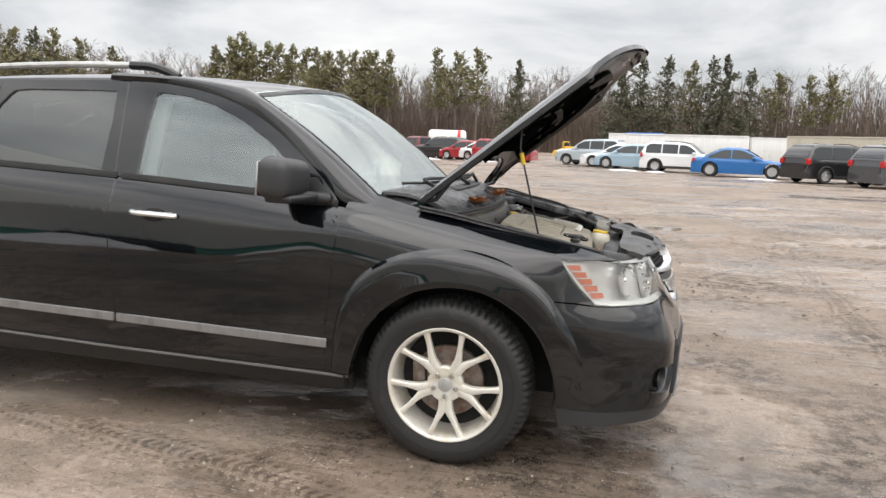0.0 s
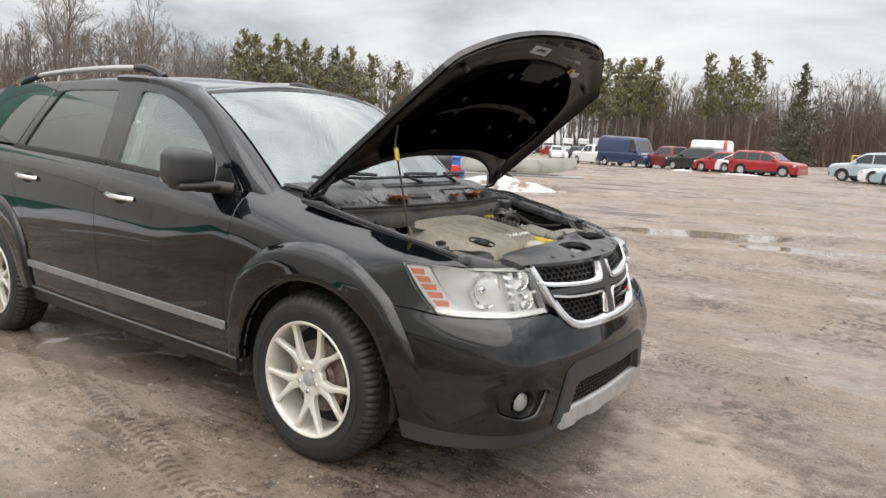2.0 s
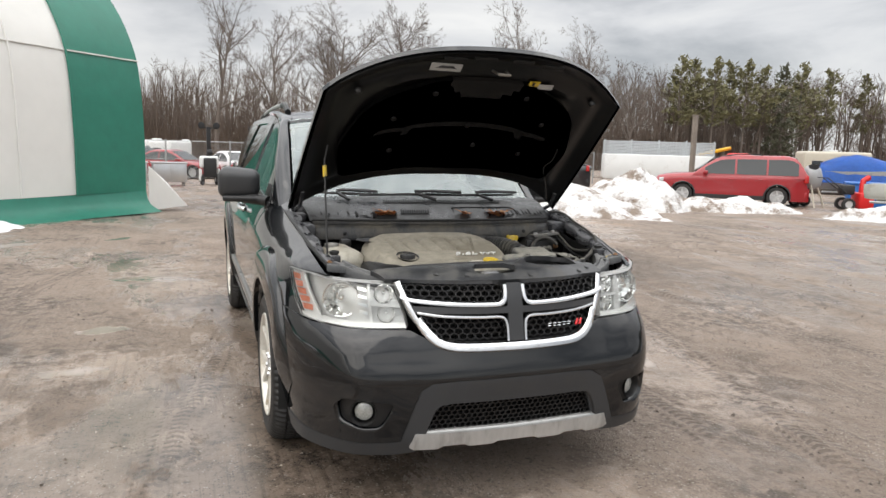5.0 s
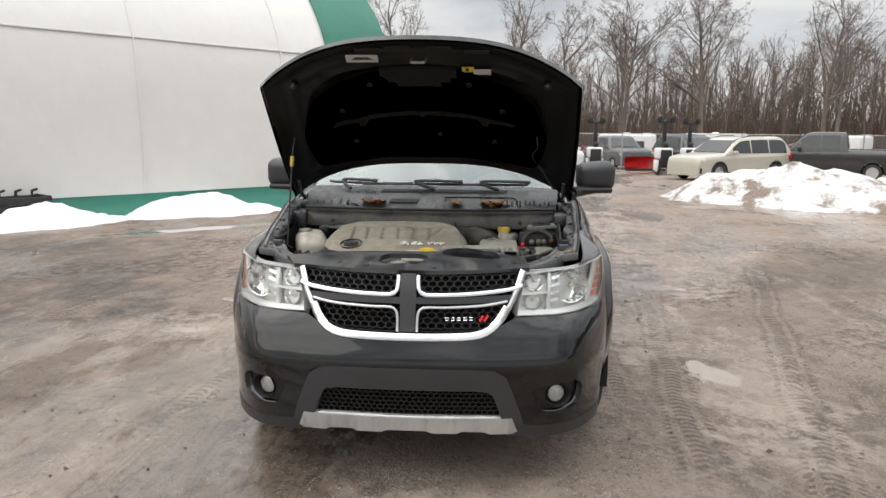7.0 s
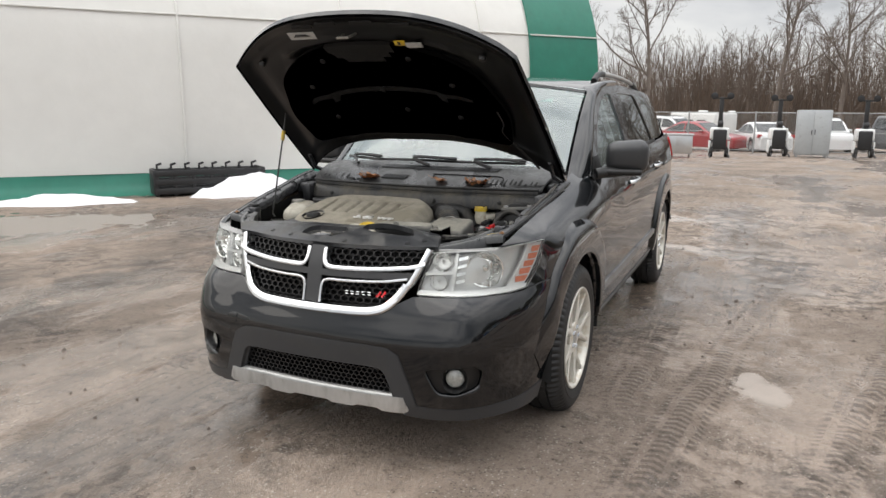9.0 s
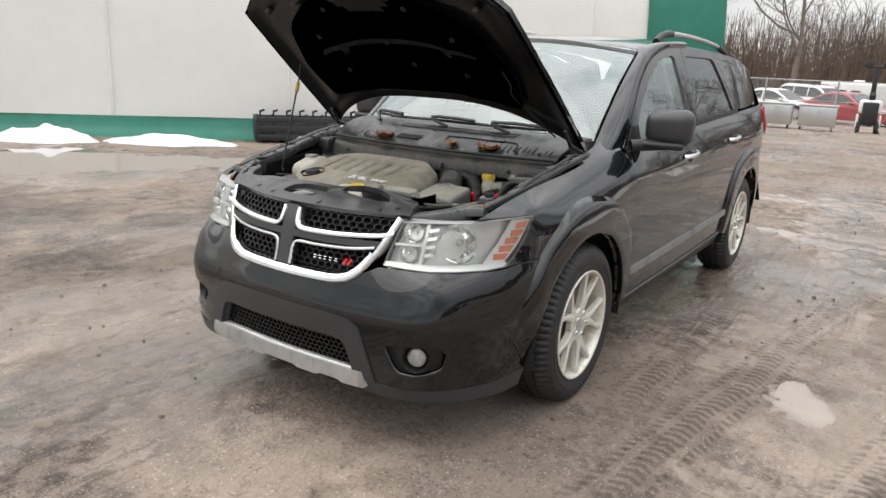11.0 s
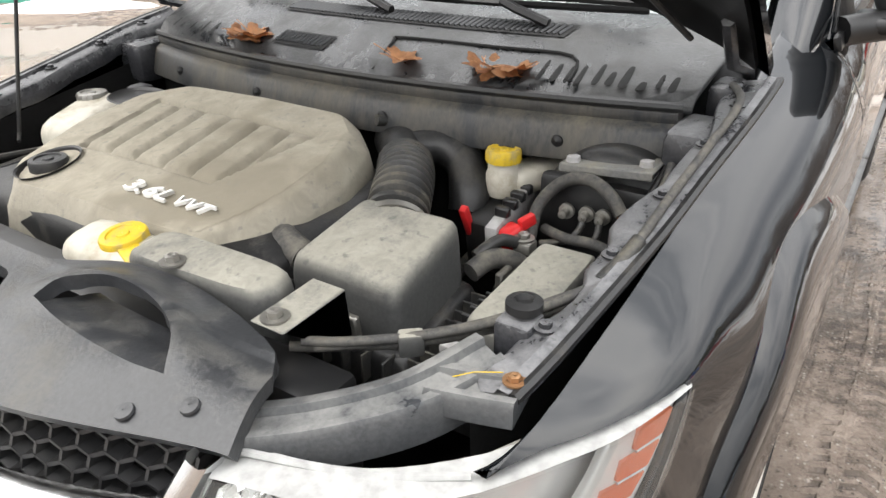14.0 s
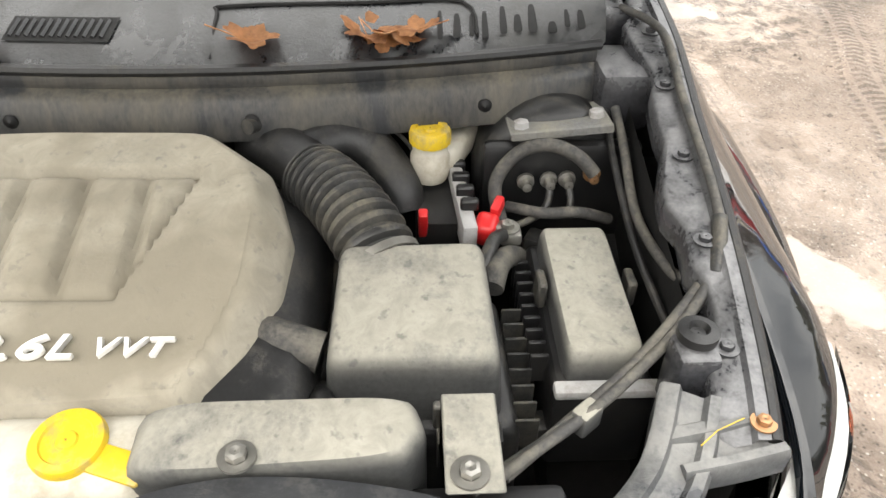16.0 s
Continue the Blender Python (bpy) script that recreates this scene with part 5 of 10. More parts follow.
def skin(outline, form, step=(0.05, 0.05), flange=0.014, proud=0.0, holes=(), side=1, edge=0.03, rim=0.0):
    """A panel: an outline in a form's two parameters, filled, laid on the form, with its edges turned in. side -1 mirrors it."""
    bm = bmesh.new()
    own = bm.verts.layers.float_vector.new("own_normal")
    for loop in (outline, *holes):
        vs = [bm.verts.new((a, b, 0)) for a, b in dense(list(loop), edge)]
        for i in range(len(vs)):
            bm.edges.new((vs[i - 1], vs[i]))
    bmesh.ops.triangle_fill(bm, use_beauty=True, use_dissolve=False, edges=bm.edges[:])
    for axis in (0, 1):
        lo, hi = min(v.co[axis] for v in bm.verts), max(v.co[axis] for v in bm.verts)
        n = int((hi - lo) / step[axis])
        for k in range(1, n + 1):
            co, no = [0, 0, 0], [0, 0, 0]
            co[axis], no[axis] = lo + (hi - lo) * k / (n + 1), 1
            bmesh.ops.bisect_plane(bm, geom=bm.verts[:] + bm.edges[:] + bm.faces[:], plane_co=co, plane_no=no, dist=1e-5)
    place, normal = {}, {}
    e = 0.011
    for v in bm.verts:
        a, b = v.co.x, v.co.y
        p = form(a, b)
        n = (form(a + e, b) - form(a - e, b)).cross(form(a, b + e) - form(a, b - e)).normalized()
        if n.dot(p - Vector((-1.2, 0, 0.6 if p.z > 0.6 else p.z))) < 0:
            n = -n
        place[v], normal[v] = p + n * proud, n
    for v in bm.verts:
        v.co = place[v]
        v[own] = normal[v]
    bm.normal_update()
    for f in bm.faces:
        if f.normal.dot(normal[f.verts[0]]) < 0:
            f.normal_flip()
    if flange:
        rims = [ed for ed in bm.edges if len(ed.link_faces) == 1]
        made = bmesh.ops.extrude_edge_only(bm, edges=rims)["geom"]
        fresh = [g for g in made if isinstance(g, bmesh.types.BMVert)]
        near = {}
        for v in fresh:
            for ed in v.link_edges:
                o = ed.other_vert(v)
                if o in normal:
                    near[v] = normal[o]
        for v in fresh:
            v.co = v.co - near.get(v, Vector((0, 0, 1))) * flange
            v[own] = (0, 0, 0)
    if side < 0:
        for v in bm.verts:
            v.co.y = -v.co.y
            v[own] = (v[own][0], -v[own][1], v[own][2])
        bmesh.ops.reverse_faces(bm, faces=bm.faces[:])
    return bm


def mirrored(bm):
    for v in bm.verts:
        v.co.y = -v.co.y
    bmesh.ops.reverse_faces(bm, faces=bm.faces[:])
    return bm


# ---- its materials ----
def glazing(name, tint, gloss_rough=0.01, ior=1.5, pale_veil=0.0, film=(0.62, 0.72, 0.70)):
    """Thin glass: clear, with a mirror-like face and, where asked, a pale veil painted in for reflected sky."""
    m = bpy.data.materials.new(name)
    m.use_nodes = True
    nt = m.node_tree
    nt.nodes.clear()
    n, l = nt.nodes.new, nt.links.new
    clear, gloss, fres, mix, out = n("ShaderNodeBsdfTransparent"), n("ShaderNodeBsdfGlossy"), n("ShaderNodeFresnel"), n("ShaderNodeMixShader"), n("ShaderNodeOutputMaterial")
    clear.inputs["Color"].default_value = (*tint, 1)
    gloss.inputs["Roughness"].default_value = gloss_rough
    gloss.inputs["Color"].default_value = (0.95, 0.97, 0.97, 1)
    fres.inputs["IOR"].default_value = ior
    inner = clear
    if pale_veil:
        # dust and film here: a pale diffuse colour that brightens the glass like a reflection
        dust, veil, spots, span = n("ShaderNodeBsdfDiffuse"), n("ShaderNodeMixShader"), n("ShaderNodeTexNoise"), n("ShaderNodeMapRange")
        dust.inputs["Color"].default_value = (*film, 1)
        spots.inputs["Scale"].default_value, spots.inputs["Detail"].default_value = 2.2, 5.0
        span.inputs["From Min"].default_value, span.inputs["From Max"].default_value = 0.3, 0.7
        span.inputs["To Min"].default_value, span.inputs["To Max"].default_value = pale_veil * 0.75, pale_veil * 1.2
        l(spots.outputs["Fac"], span.inputs["Value"])
        l(span.outputs["Result"], veil.inputs["Fac"])
        l(clear.outputs[0], veil.inputs[1])
        l(dust.outputs[0], veil.inputs[2])
        inner = veil
    l(fres.outputs[0], mix.inputs["Fac"])
    l(inner.outputs[0], mix.inputs[1])
    l(gloss.outputs[0], mix.inputs[2])
    l(mix.outputs[0], out.inputs["Surface"])
    return m


CAR_BLACK = surface("black metallic car paint", (0.0022, 0.0030, 0.0040), 0.30, 0.0, vary=0.05, scale=1.2, bump=0.0, coat=1.0, coat_ior=1.60, second=(0.0050, 0.0053, 0.0056), second_at=(0.56, 0.86), spec=0.02, coat_rough=0.03)
TRIM = surface("dark grey textured plastic", (0.028, 0.029, 0.031), 0.42, vary=0.15, scale=5, bump=0.12, fine=300, second=(0.040, 0.038, 0.035), second_at=(0.55, 0.85))
SOOT = surface("black plastic", (0.008, 0.008, 0.0085), 0.42, vary=0.2, scale=6, bump=0.08, second=(0.026, 0.024, 0.021), second_at=(0.52, 0.8), second_rough=0.7)
SILL_GLINT = surface("grey painted sill reflection", (0.17, 0.172, 0.17), 0.4, vary=0.12, scale=7)
# one black for liners, inner walls and the patches that stand in for shade
DEAD_BLACK = surface("dead black of liners and shade pieces", (0.010, 0.010, 0.010), 0.9, vary=0.3, bump=0.2)
BRIGHT = surface("satin silver moulding", (0.46, 0.46, 0.45), 0.38, 0.55, vary=0.12, scale=9, bump=0.05, stretch=(1, 1, 0.3), second=(0.26, 0.25, 0.235), second_at=(0.52, 0.75))
GRILLE_CHROME = surface("grille chrome", (0.74, 0.75, 0.76), 0.13, 1.0, vary=0.05, scale=6, bump=0.0, second=(0.55, 0.54, 0.52), second_at=(0.5, 0.8), second_rough=0.3)
ALLOY = surface("dusty silver alloy", (0.66, 0.64, 0.58), 0.36, 0.3, vary=0.1, scale=6, bump=0.06, second=(0.46, 0.36, 0.22), second_at=(0.52, 0.74), second_rough=0.6)
RUBBER = surface("tyre", (0.0135, 0.0135, 0.0135), 0.58, vary=0.25, scale=8, bump=0.12, fine=90, second=(0.050, 0.043, 0.036), second_at=(0.56, 0.8))
STEEL = surface("rusty brake steel", (0.23, 0.20, 0.18), 0.5, 0.6, vary=0.2, scale=14, second=(0.16, 0.08, 0.045), second_at=(0.45, 0.65))
GLASS_CLEAR = glazing("pale green car glass", (0.82, 0.91, 0.88), ior=2.0, pale_veil=0.20, film=(0.58, 0.71, 0.70))
GLASS_SIDE = glazing("front door glass", (0.82, 0.94, 0.91), ior=2.1, pale_veil=0.13, film=(0.56, 0.72, 0.70))
GLASS_DARK = glazing("privacy glass", (0.10, 0.12, 0.115), ior=1.9, pale_veil=0.03)
LENS = glazing("clear lamp lens", (0.95, 0.96, 0.95), 0.03, 1.36, pale_veil=0.04, film=(0.90, 0.90, 0.87))
AMBER = surface("amber reflector", (0.50, 0.130, 0.060), 0.22, vary=0.12, scale=40, bump=0.3, fine=220, coat=0.6)
LAMP_INNER = surface("bright lamp housing", (0.62, 0.62, 0.61), 0.2, 0.35, vary=0.08, scale=8, bump=0.05)
REFLECTOR = surface("silvered reflector", (0.88, 0.88, 0.87), 0.07, 1.0, vary=0.12, scale=26, bump=0.1, fine=70)
FOG_GLASS = surface("fog lamp glass", (0.40, 0.41, 0.39), 0.12, 0.35, vary=0.35, scale=45, bump=0.2, fine=160, coat=0.8)
MOULD = surface("dull silver door moulding", (0.27, 0.27, 0.27), 0.36, 0.5, vary=0.14, scale=9, bump=0.05, stretch=(1, 1, 0.3), second=(0.17, 0.16, 0.15), second_at=(0.5, 0.75))
LAMP_TOP = surface("clouded lamp edge", (0.34, 0.34, 0.33), 0.4, vary=0.25, scale=30, bump=0.1)
LAMP_GREY = surface("pale lamp bezel", (0.82, 0.82, 0.81), 0.25, 0.1, vary=0.1)
BADGE_RED = surface("red badge", (0.55, 0.012, 0.015), 0.25, coat=0.5, vary=0.03, bump=0)
SEAT = surface("dark seat cloth", (0.035, 0.035, 0.037), 0.85, vary=0.2, scale=12)
PALE_TRIM = surface("pale grey cabin trim", (0.34, 0.36, 0.35), 0.7, vary=0.08)
HOOD_LINER = surface("black underhood lining", (0.0050, 0.0050, 0.0054), 0.62, vary=0.3, scale=9, bump=0.3, fine=160, second=(0.010, 0.0095, 0.009), second_at=(0.48, 0.7), spec=0.3)
BLACK_SATIN = surface("satin black underside paint", (0.005, 0.005, 0.0053), 0.30, vary=0.1, scale=5, bump=0.03, second=(0.011, 0.0105, 0.010), second_at=(0.5, 0.8), second_rough=0.45, spec=0.35)
STICKER = surface("grey printed sticker", (0.42, 0.42, 0.41), 0.55, vary=0.12, scale=30)
YELLOW = surface("yellow plastic", (0.58, 0.40, 0.015), 0.5, vary=0.12, scale=20, second=(0.30, 0.24, 0.11), second_at=(0.48, 0.68))

car = thing("car", (0, 0, 0), 0, "black four-door crossover with its hood propped open", "car")
SIDES = ((1, "left"), (-1, "right"))


# ---- bumper, lamps and grille ----
def nz(y, z):
    return (u_y(y, z), z)


def nx_(x, z, side=1):
    return (u_x(x, z, side), z)


def build_bumper():
    top = [(0.0, 0.634), nz(0.12, 0.634), nz(0.22, 0.640), nz(0.30, 0.655), nz(0.37, 0.684), nz(0.425, 0.712), nz(0.50, 0.713), nz(0.60, 0.715), nx_(0.66, 0.717), nx_(0.60, 0.721),
           nx_(0.52, 0.733), nx_(0.43, 0.738), nx_(0.34, 0.732), nx_(0.285, 0.722)]
    arch = [nx_(0.335, 0.66), nx_(0.388, 0.591), nx_(0.425, 0.51), nx_(0.448, 0.43), nx_(0.46, 0.36), nx_(0.462, 0.296)]
    low = [nx_(0.55, 0.290), nx_(0.66, 0.284), nz(0.70, 0.280), nz(0.62, 0.279), nz(0.53, 0.282), nz(0.473, 0.288), nz(0.448, 0.36), nz(0.418, 0.44), nz(0.398, 0.490), nz(0.352, 0.517), nz(0.25, 0.525), (0.0, 0.527)]
    fog = rounded([nz(0.490, 0.440), nz(0.60, 0.455), nz(0.685, 0.462), nz(0.715, 0.42), nz(0.70, 0.355), nz(0.62, 0.328), nz(0.545, 0.335)], 0.3, 4)
    half = top + arch + low
    bump = part("front_bumper", skin(half[:-1] + [(0.0, 0.527)] + [(-a, b) for a, b in half[::-1][1:-1]], nose, (0.03, 0.03), 0.036, 0, (fog, [(-a, b) for a, b in fog]), edge=0.02), CAR_BLACK, car, smooth=50)
    # arch-shaped bar round the lower opening
    outer = [nz(0.470, 0.288), nz(0.445, 0.36), nz(0.415, 0.44), nz(0.395, 0.487), nz(0.349, 0.514), nz(0.25, 0.522), (0, 0.524)]
    inner = [(0, 0.440), nz(0.27, 0.438), nz(0.322, 0.432), nz(0.342, 0.415), nz(0.365, 0.36), nz(0.378, 0.315), nz(0.390, 0.290)]
    ring = outer[:-1] + [(0, 0.524)] + [(-a, b) for a, b in outer[::-1][1:]] + [(-a, b) for a, b in inner[::-1][:-1]] + inner
    part("lower_surround", skin(ring, nose, (0.03, 0.02), 0.05, 0.009, edge=0.015), TRIM, bump, "matte dark grey surround", smooth=40)
    # dark lip from the surround to each wheel arch
    for s, _ in SIDES:
        lip = [nx_(0.462, 0.293), nx_(0.55, 0.287), nx_(0.66, 0.281), nz(0.70, 0.277), nz(0.62, 0.276), nz(0.53, 0.279), nz(0.470, 0.285), nz(0.40, 0.285), nz(0.415, 0.243), nz(0.50, 0.232), nz(0.62, 0.228), nz(0.70, 0.228), nx_(0.66, 0.226), nx_(0.55, 0.222), nx_(0.475, 0.222)]
        part("lip", skin(lip, nose, (0.03, 0.02), 0.06, 0.004, side=s, edge=0.02), TRIM, bump, "matte dark grey lower lip")
        fog_o = rounded([nz(0.493, 0.437), nz(0.60, 0.452), nz(0.683, 0.459), nz(0.711, 0.42), nz(0.697, 0.357), nz(0.62, 0.331), nz(0.547, 0.338)], 0.3, 4)
        c = nose(u_y(0.617, 0.397), 0.397)
        hole = [(u_y(0.617 + 0.052 * math.cos(a), 0.397 + 0.052 * math.sin(a)), 0.397 + 0.052 * math.sin(a)) for a in [math.tau * k / 24 for k in range(24)]]
        part("fog_bezel", skin(fog_o, nose, (0.03, 0.02), 0.03, -0.030, (hole,), s, 0.012), SOOT, bump)
        aim = Vector((0.93, 0.36, 0)).normalized()
        m = Matrix.Translation(Vector((c.x, c.y, c.z)) - aim * 0.034) @ aim.to_track_quat("Z", "Y").to_matrix().to_4x4()
        cup = moved(lathe([(0.052, 0.012), (0.047, 0.004), (0.044, -0.018), (0.040, -0.03), (0.001, -0.034)], 28), m)
        lamp = part("fog_light", mirrored(cup) if s < 0 else cup, SOOT, bump)
        lens = moved(lathe([(0.037, -0.02), (0.036, -0.012), (0.026, -0.006), (0.001, -0.003)], 24), m)
        part("lens", mirrored(lens) if s < 0 else lens, FOG_GLASS, lamp, "round clear fog lamp lens")
    # silver plate with scallops
    plate = [nz(0.418, 0.322), nz(0.20, 0.318), (0, 0.317)]
    low = [(0, 0.268), nz(0.08, 0.268), nz(0.10, 0.258), nz(0.20, 0.258), nz(0.22, 0.268), nz(0.31, 0.268), nz(0.33, 0.258), nz(0.42, 0.260), nz(0.438, 0.270)]
    part("skid_plate", skin(plate + [(-a, b) for a, b in plate[::-1][1:]] + [(-a, b) for a, b in low[::-1][:-1]] + low, nose, (0.03, 0.012), 0.05, 0.016, edge=0.015), BRIGHT, bump, "silver skid plate")
    # lower honeycomb
    part("lower_mesh", honeycomb(0.385, 0.315, 0.447, 0.024, 0.004, -0.028, 0.012), SOOT, bump)
    # black sheet behind the lower mesh, standing in for the unlit space
    part("lower_backing", skin([nz(-0.42, 0.29), nz(0.42, 0.29), nz(0.36, 0.46), nz(-0.36, 0.46)], nose, (0.1, 0.1), 0.0, -0.06), DEAD_BLACK, bump)
    # tow cover and bumper plate recess line
    part("tow_cover", skin([nz(-0.445, 0.56), nz(-0.40, 0.56), nz(-0.40, 0.525), nz(-0.445, 0.525)], nose, (0.05, 0.05), 0.004, 0.003), CAR_BLACK, bump)
    return bump


def honeycomb(half, z0, z1, cell, wire, depth, tall, inside=None):
    """Flattened hexagons of thin strips behind an opening of the nose."""
    bm = bmesh.new()
    rows, r = int((z1 - z0) / (tall * 1.5)) + 2, 0
    for j in range(rows):
        z = z0 + j * tall * 1.5
        k = 0
        y = -half + (cell * 0.5 if j % 2 else 0)
        while y < half:
            for (ya, za), (yb, zb) in (((y, z + tall / 2), (y + cell / 2, z + tall)), ((y + cell / 2, z + tall), (y + cell, z + tall / 2)), ((y, z - tall / 2), (y, z + tall / 2))):
                m = ((ya + yb) / 2, (za + zb) / 2)
                if max(za, zb) > z1 or min(za, zb) < z0 or max(abs(ya), abs(yb)) > half or (inside and not inside(*m)):
                    continue
                a, b = nose(u_y(ya, za) if ya else 0, za), nose(u_y(yb, zb) if yb else 0, zb)
                a, b = a + Vector((depth, 0, 0)), b + Vector((depth, 0, 0))
                t = (b - a).normalized()
                n = Vector((0, -t.z, t.y)).normalized() * wire / 2
                back = Vector((-0.02, 0, 0))
                vs = [bm.verts.new(p) for p in (a - n, b - n, b + n, a + n, a - n + back, b - n + back, b + n + back, a + n + back)]
                for f in ((0, 1, 2, 3), (0, 4, 5, 1), (3, 2, 6, 7)):
                    bm.faces.new([vs[q] for q in f])
            y += cell
    bmesh.ops.recalc_face_normals(bm, faces=bm.faces[:])
    return bm


def ribbon(points, width, height, close=False):
    """A rounded band of chrome along (y, z) points of the nose: width across, height proud."""
    n = len(points)
    bm, rings = bmesh.new(), []
    for i, (y, z) in enumerate(points):
        a, b = points[i - 1] if (i or close) else points[0], points[(i + 1) % n] if (i < n - 1 or close) else points[-1]
        dy, dz = b[0] - a[0], b[1] - a[1]
        ln = math.hypot(dy, dz) or 1
        py, pz = -dz / ln, dy / ln
        ring = []
        for k, h in ((-0.5, -0.02), (-0.5, 0.5), (-0.32, 0.92), (0, 1.0), (0.32, 0.92), (0.5, 0.5), (0.5, -0.02)):
            yy, zz = y + py * width * k, z + pz * width * k
            p = nose(u_y(yy, zz) if yy else 0, zz)
            ring.append(bm.verts.new(p + Vector((height * h - (0.02 if h < 0 else 0), 0, 0))))
        rings.append(ring)
    for r0, r1 in list(zip(rings, rings[1:])) + ([(rings[-1], rings[0])] if close else []):
        for k in range(6):
            bm.faces.new((r0[k], r0[k + 1], r1[k + 1], r1[k]))
    bmesh.ops.recalc_face_normals(bm, faces=bm.faces[:])
    if sum(f.normal.x for f in bm.faces) < 0:
        bmesh.ops.reverse_faces(bm, faces=bm.faces[:])
    return bm


def path2(points, n=6):
    return [(p.x, p.y) for p in curve([(a, b, 0) for a, b in points], n)]


GRILLE_SIDE = spline([(0.62, 0.20), (0.64, 0.265), (0.66, 0.305), (0.70, 0.352), (0.75, 0.392), (0.80, 0.418), (0.89, 0.452)])


def build_grille():
    g = new("grille")
    g.parent = car
    g["label"] = "chrome cross-bar grille with black honeycomb"
    inside = lambda y, z: abs(y) < GRILLE_SIDE(z)
    part("mesh", honeycomb(0.45, 0.66, 0.895, 0.034, 0.005, -0.03, 0.0135, inside), SOOT, g)
    # black sheet added behind the mesh in place of the shade within
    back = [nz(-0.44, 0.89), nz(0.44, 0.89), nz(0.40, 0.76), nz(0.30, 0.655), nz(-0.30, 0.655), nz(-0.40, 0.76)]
    part("backing", skin(back, nose, (0.08, 0.08), 0, -0.065), DEAD_BLACK, g)
    for s, _ in SIDES:
        side = [(s * (GRILLE_SIDE(z) + 0.006), z) for z in np.linspace(0.893, 0.665, 12)]
        part("side_bar", ribbon(side, 0.026, 0.014), GRILLE_CHROME, g)
        up = path2([(s * 0.455, 0.838), (s * 0.40, 0.822), (s * 0.25, 0.811), (s * 0.10, 0.808), (s * 0.062, 0.812), (s * 0.045, 0.828), (s * 0.040, 0.86), (s * 0.040, 0.884)], 5)
        part("upper_bar", ribbon(up, 0.020, 0.016), GRILLE_CHROME, g)
        dn = path2([(s * 0.395, 0.778), (s * 0.30, 0.766), (s * 0.15, 0.761), (s * 0.075, 0.761), (s * 0.05, 0.752), (s * 0.041, 0.732), (s * 0.039, 0.70), (s * 0.039, 0.668)], 5)
        part("lower_bar", ribbon(dn, 0.014, 0.014), GRILLE_CHROME, g)
    low = path2([(-0.395, 0.758), (-0.368, 0.712), (-0.33, 0.675), (-0.28, 0.655), (-0.2, 0.648), (0, 0.646), (0.2, 0.648), (0.28, 0.655), (0.33, 0.675), (0.368, 0.712), (0.395, 0.758)], 5)
    part("bottom_bar", ribbon(low, 0.034, 0.016), GRILLE_CHROME, g)
    cross = [nz(-0.42, 0.80), nz(-0.2, 0.797), nz(-0.033, 0.797), nz(-0.029, 0.886), nz(0.029, 0.886), nz(0.033, 0.797), nz(0.2, 0.797), nz(0.42, 0.80), nz(0.40, 0.775), nz(0.2, 0.772), nz(0.031, 0.772), nz(0.03, 0.665), nz(-0.03, 0.665), nz(-0.031, 0.772), nz(-0.2, 0.772), nz(-0.40, 0.775)]
    part("cross", skin(cross, nose, (0.04, 0.04), 0.012, 0.008, edge=0.02), TRIM, g, "dark grey cross")
    # the maker's mark as plain strokes, with two red slashes
    for k in range(5):
        y = 0.155 + k * 0.024
        p = nose(u_y(y, 0.716), 0.716)
        for q in (((-0.007, -0.005), (0.007, -0.005)), ((-0.007, 0.005), (0.007, 0.005))):
            part("mark_stroke", rod([(p.x + 0.006, p.y + q[0][0], p.z + q[0][1]), (p.x + 0.006, p.y + q[1][0], p.z + q[1][1])], 0.0013, 5), GRILLE_CHROME, g)
    for k in range(2):
        y = 0.285 + k * 0.019
        a, b = nose(u_y(y, 0.706), 0.706), nose(u_y(y + 0.014, 0.727), 0.727)
        part("red_slash", rod([(a.x + 0.008, a.y, a.z), (b.x + 0.008, b.y, b.z)], 0.0055, 6), BADGE_RED, g, "red slash")
    return g


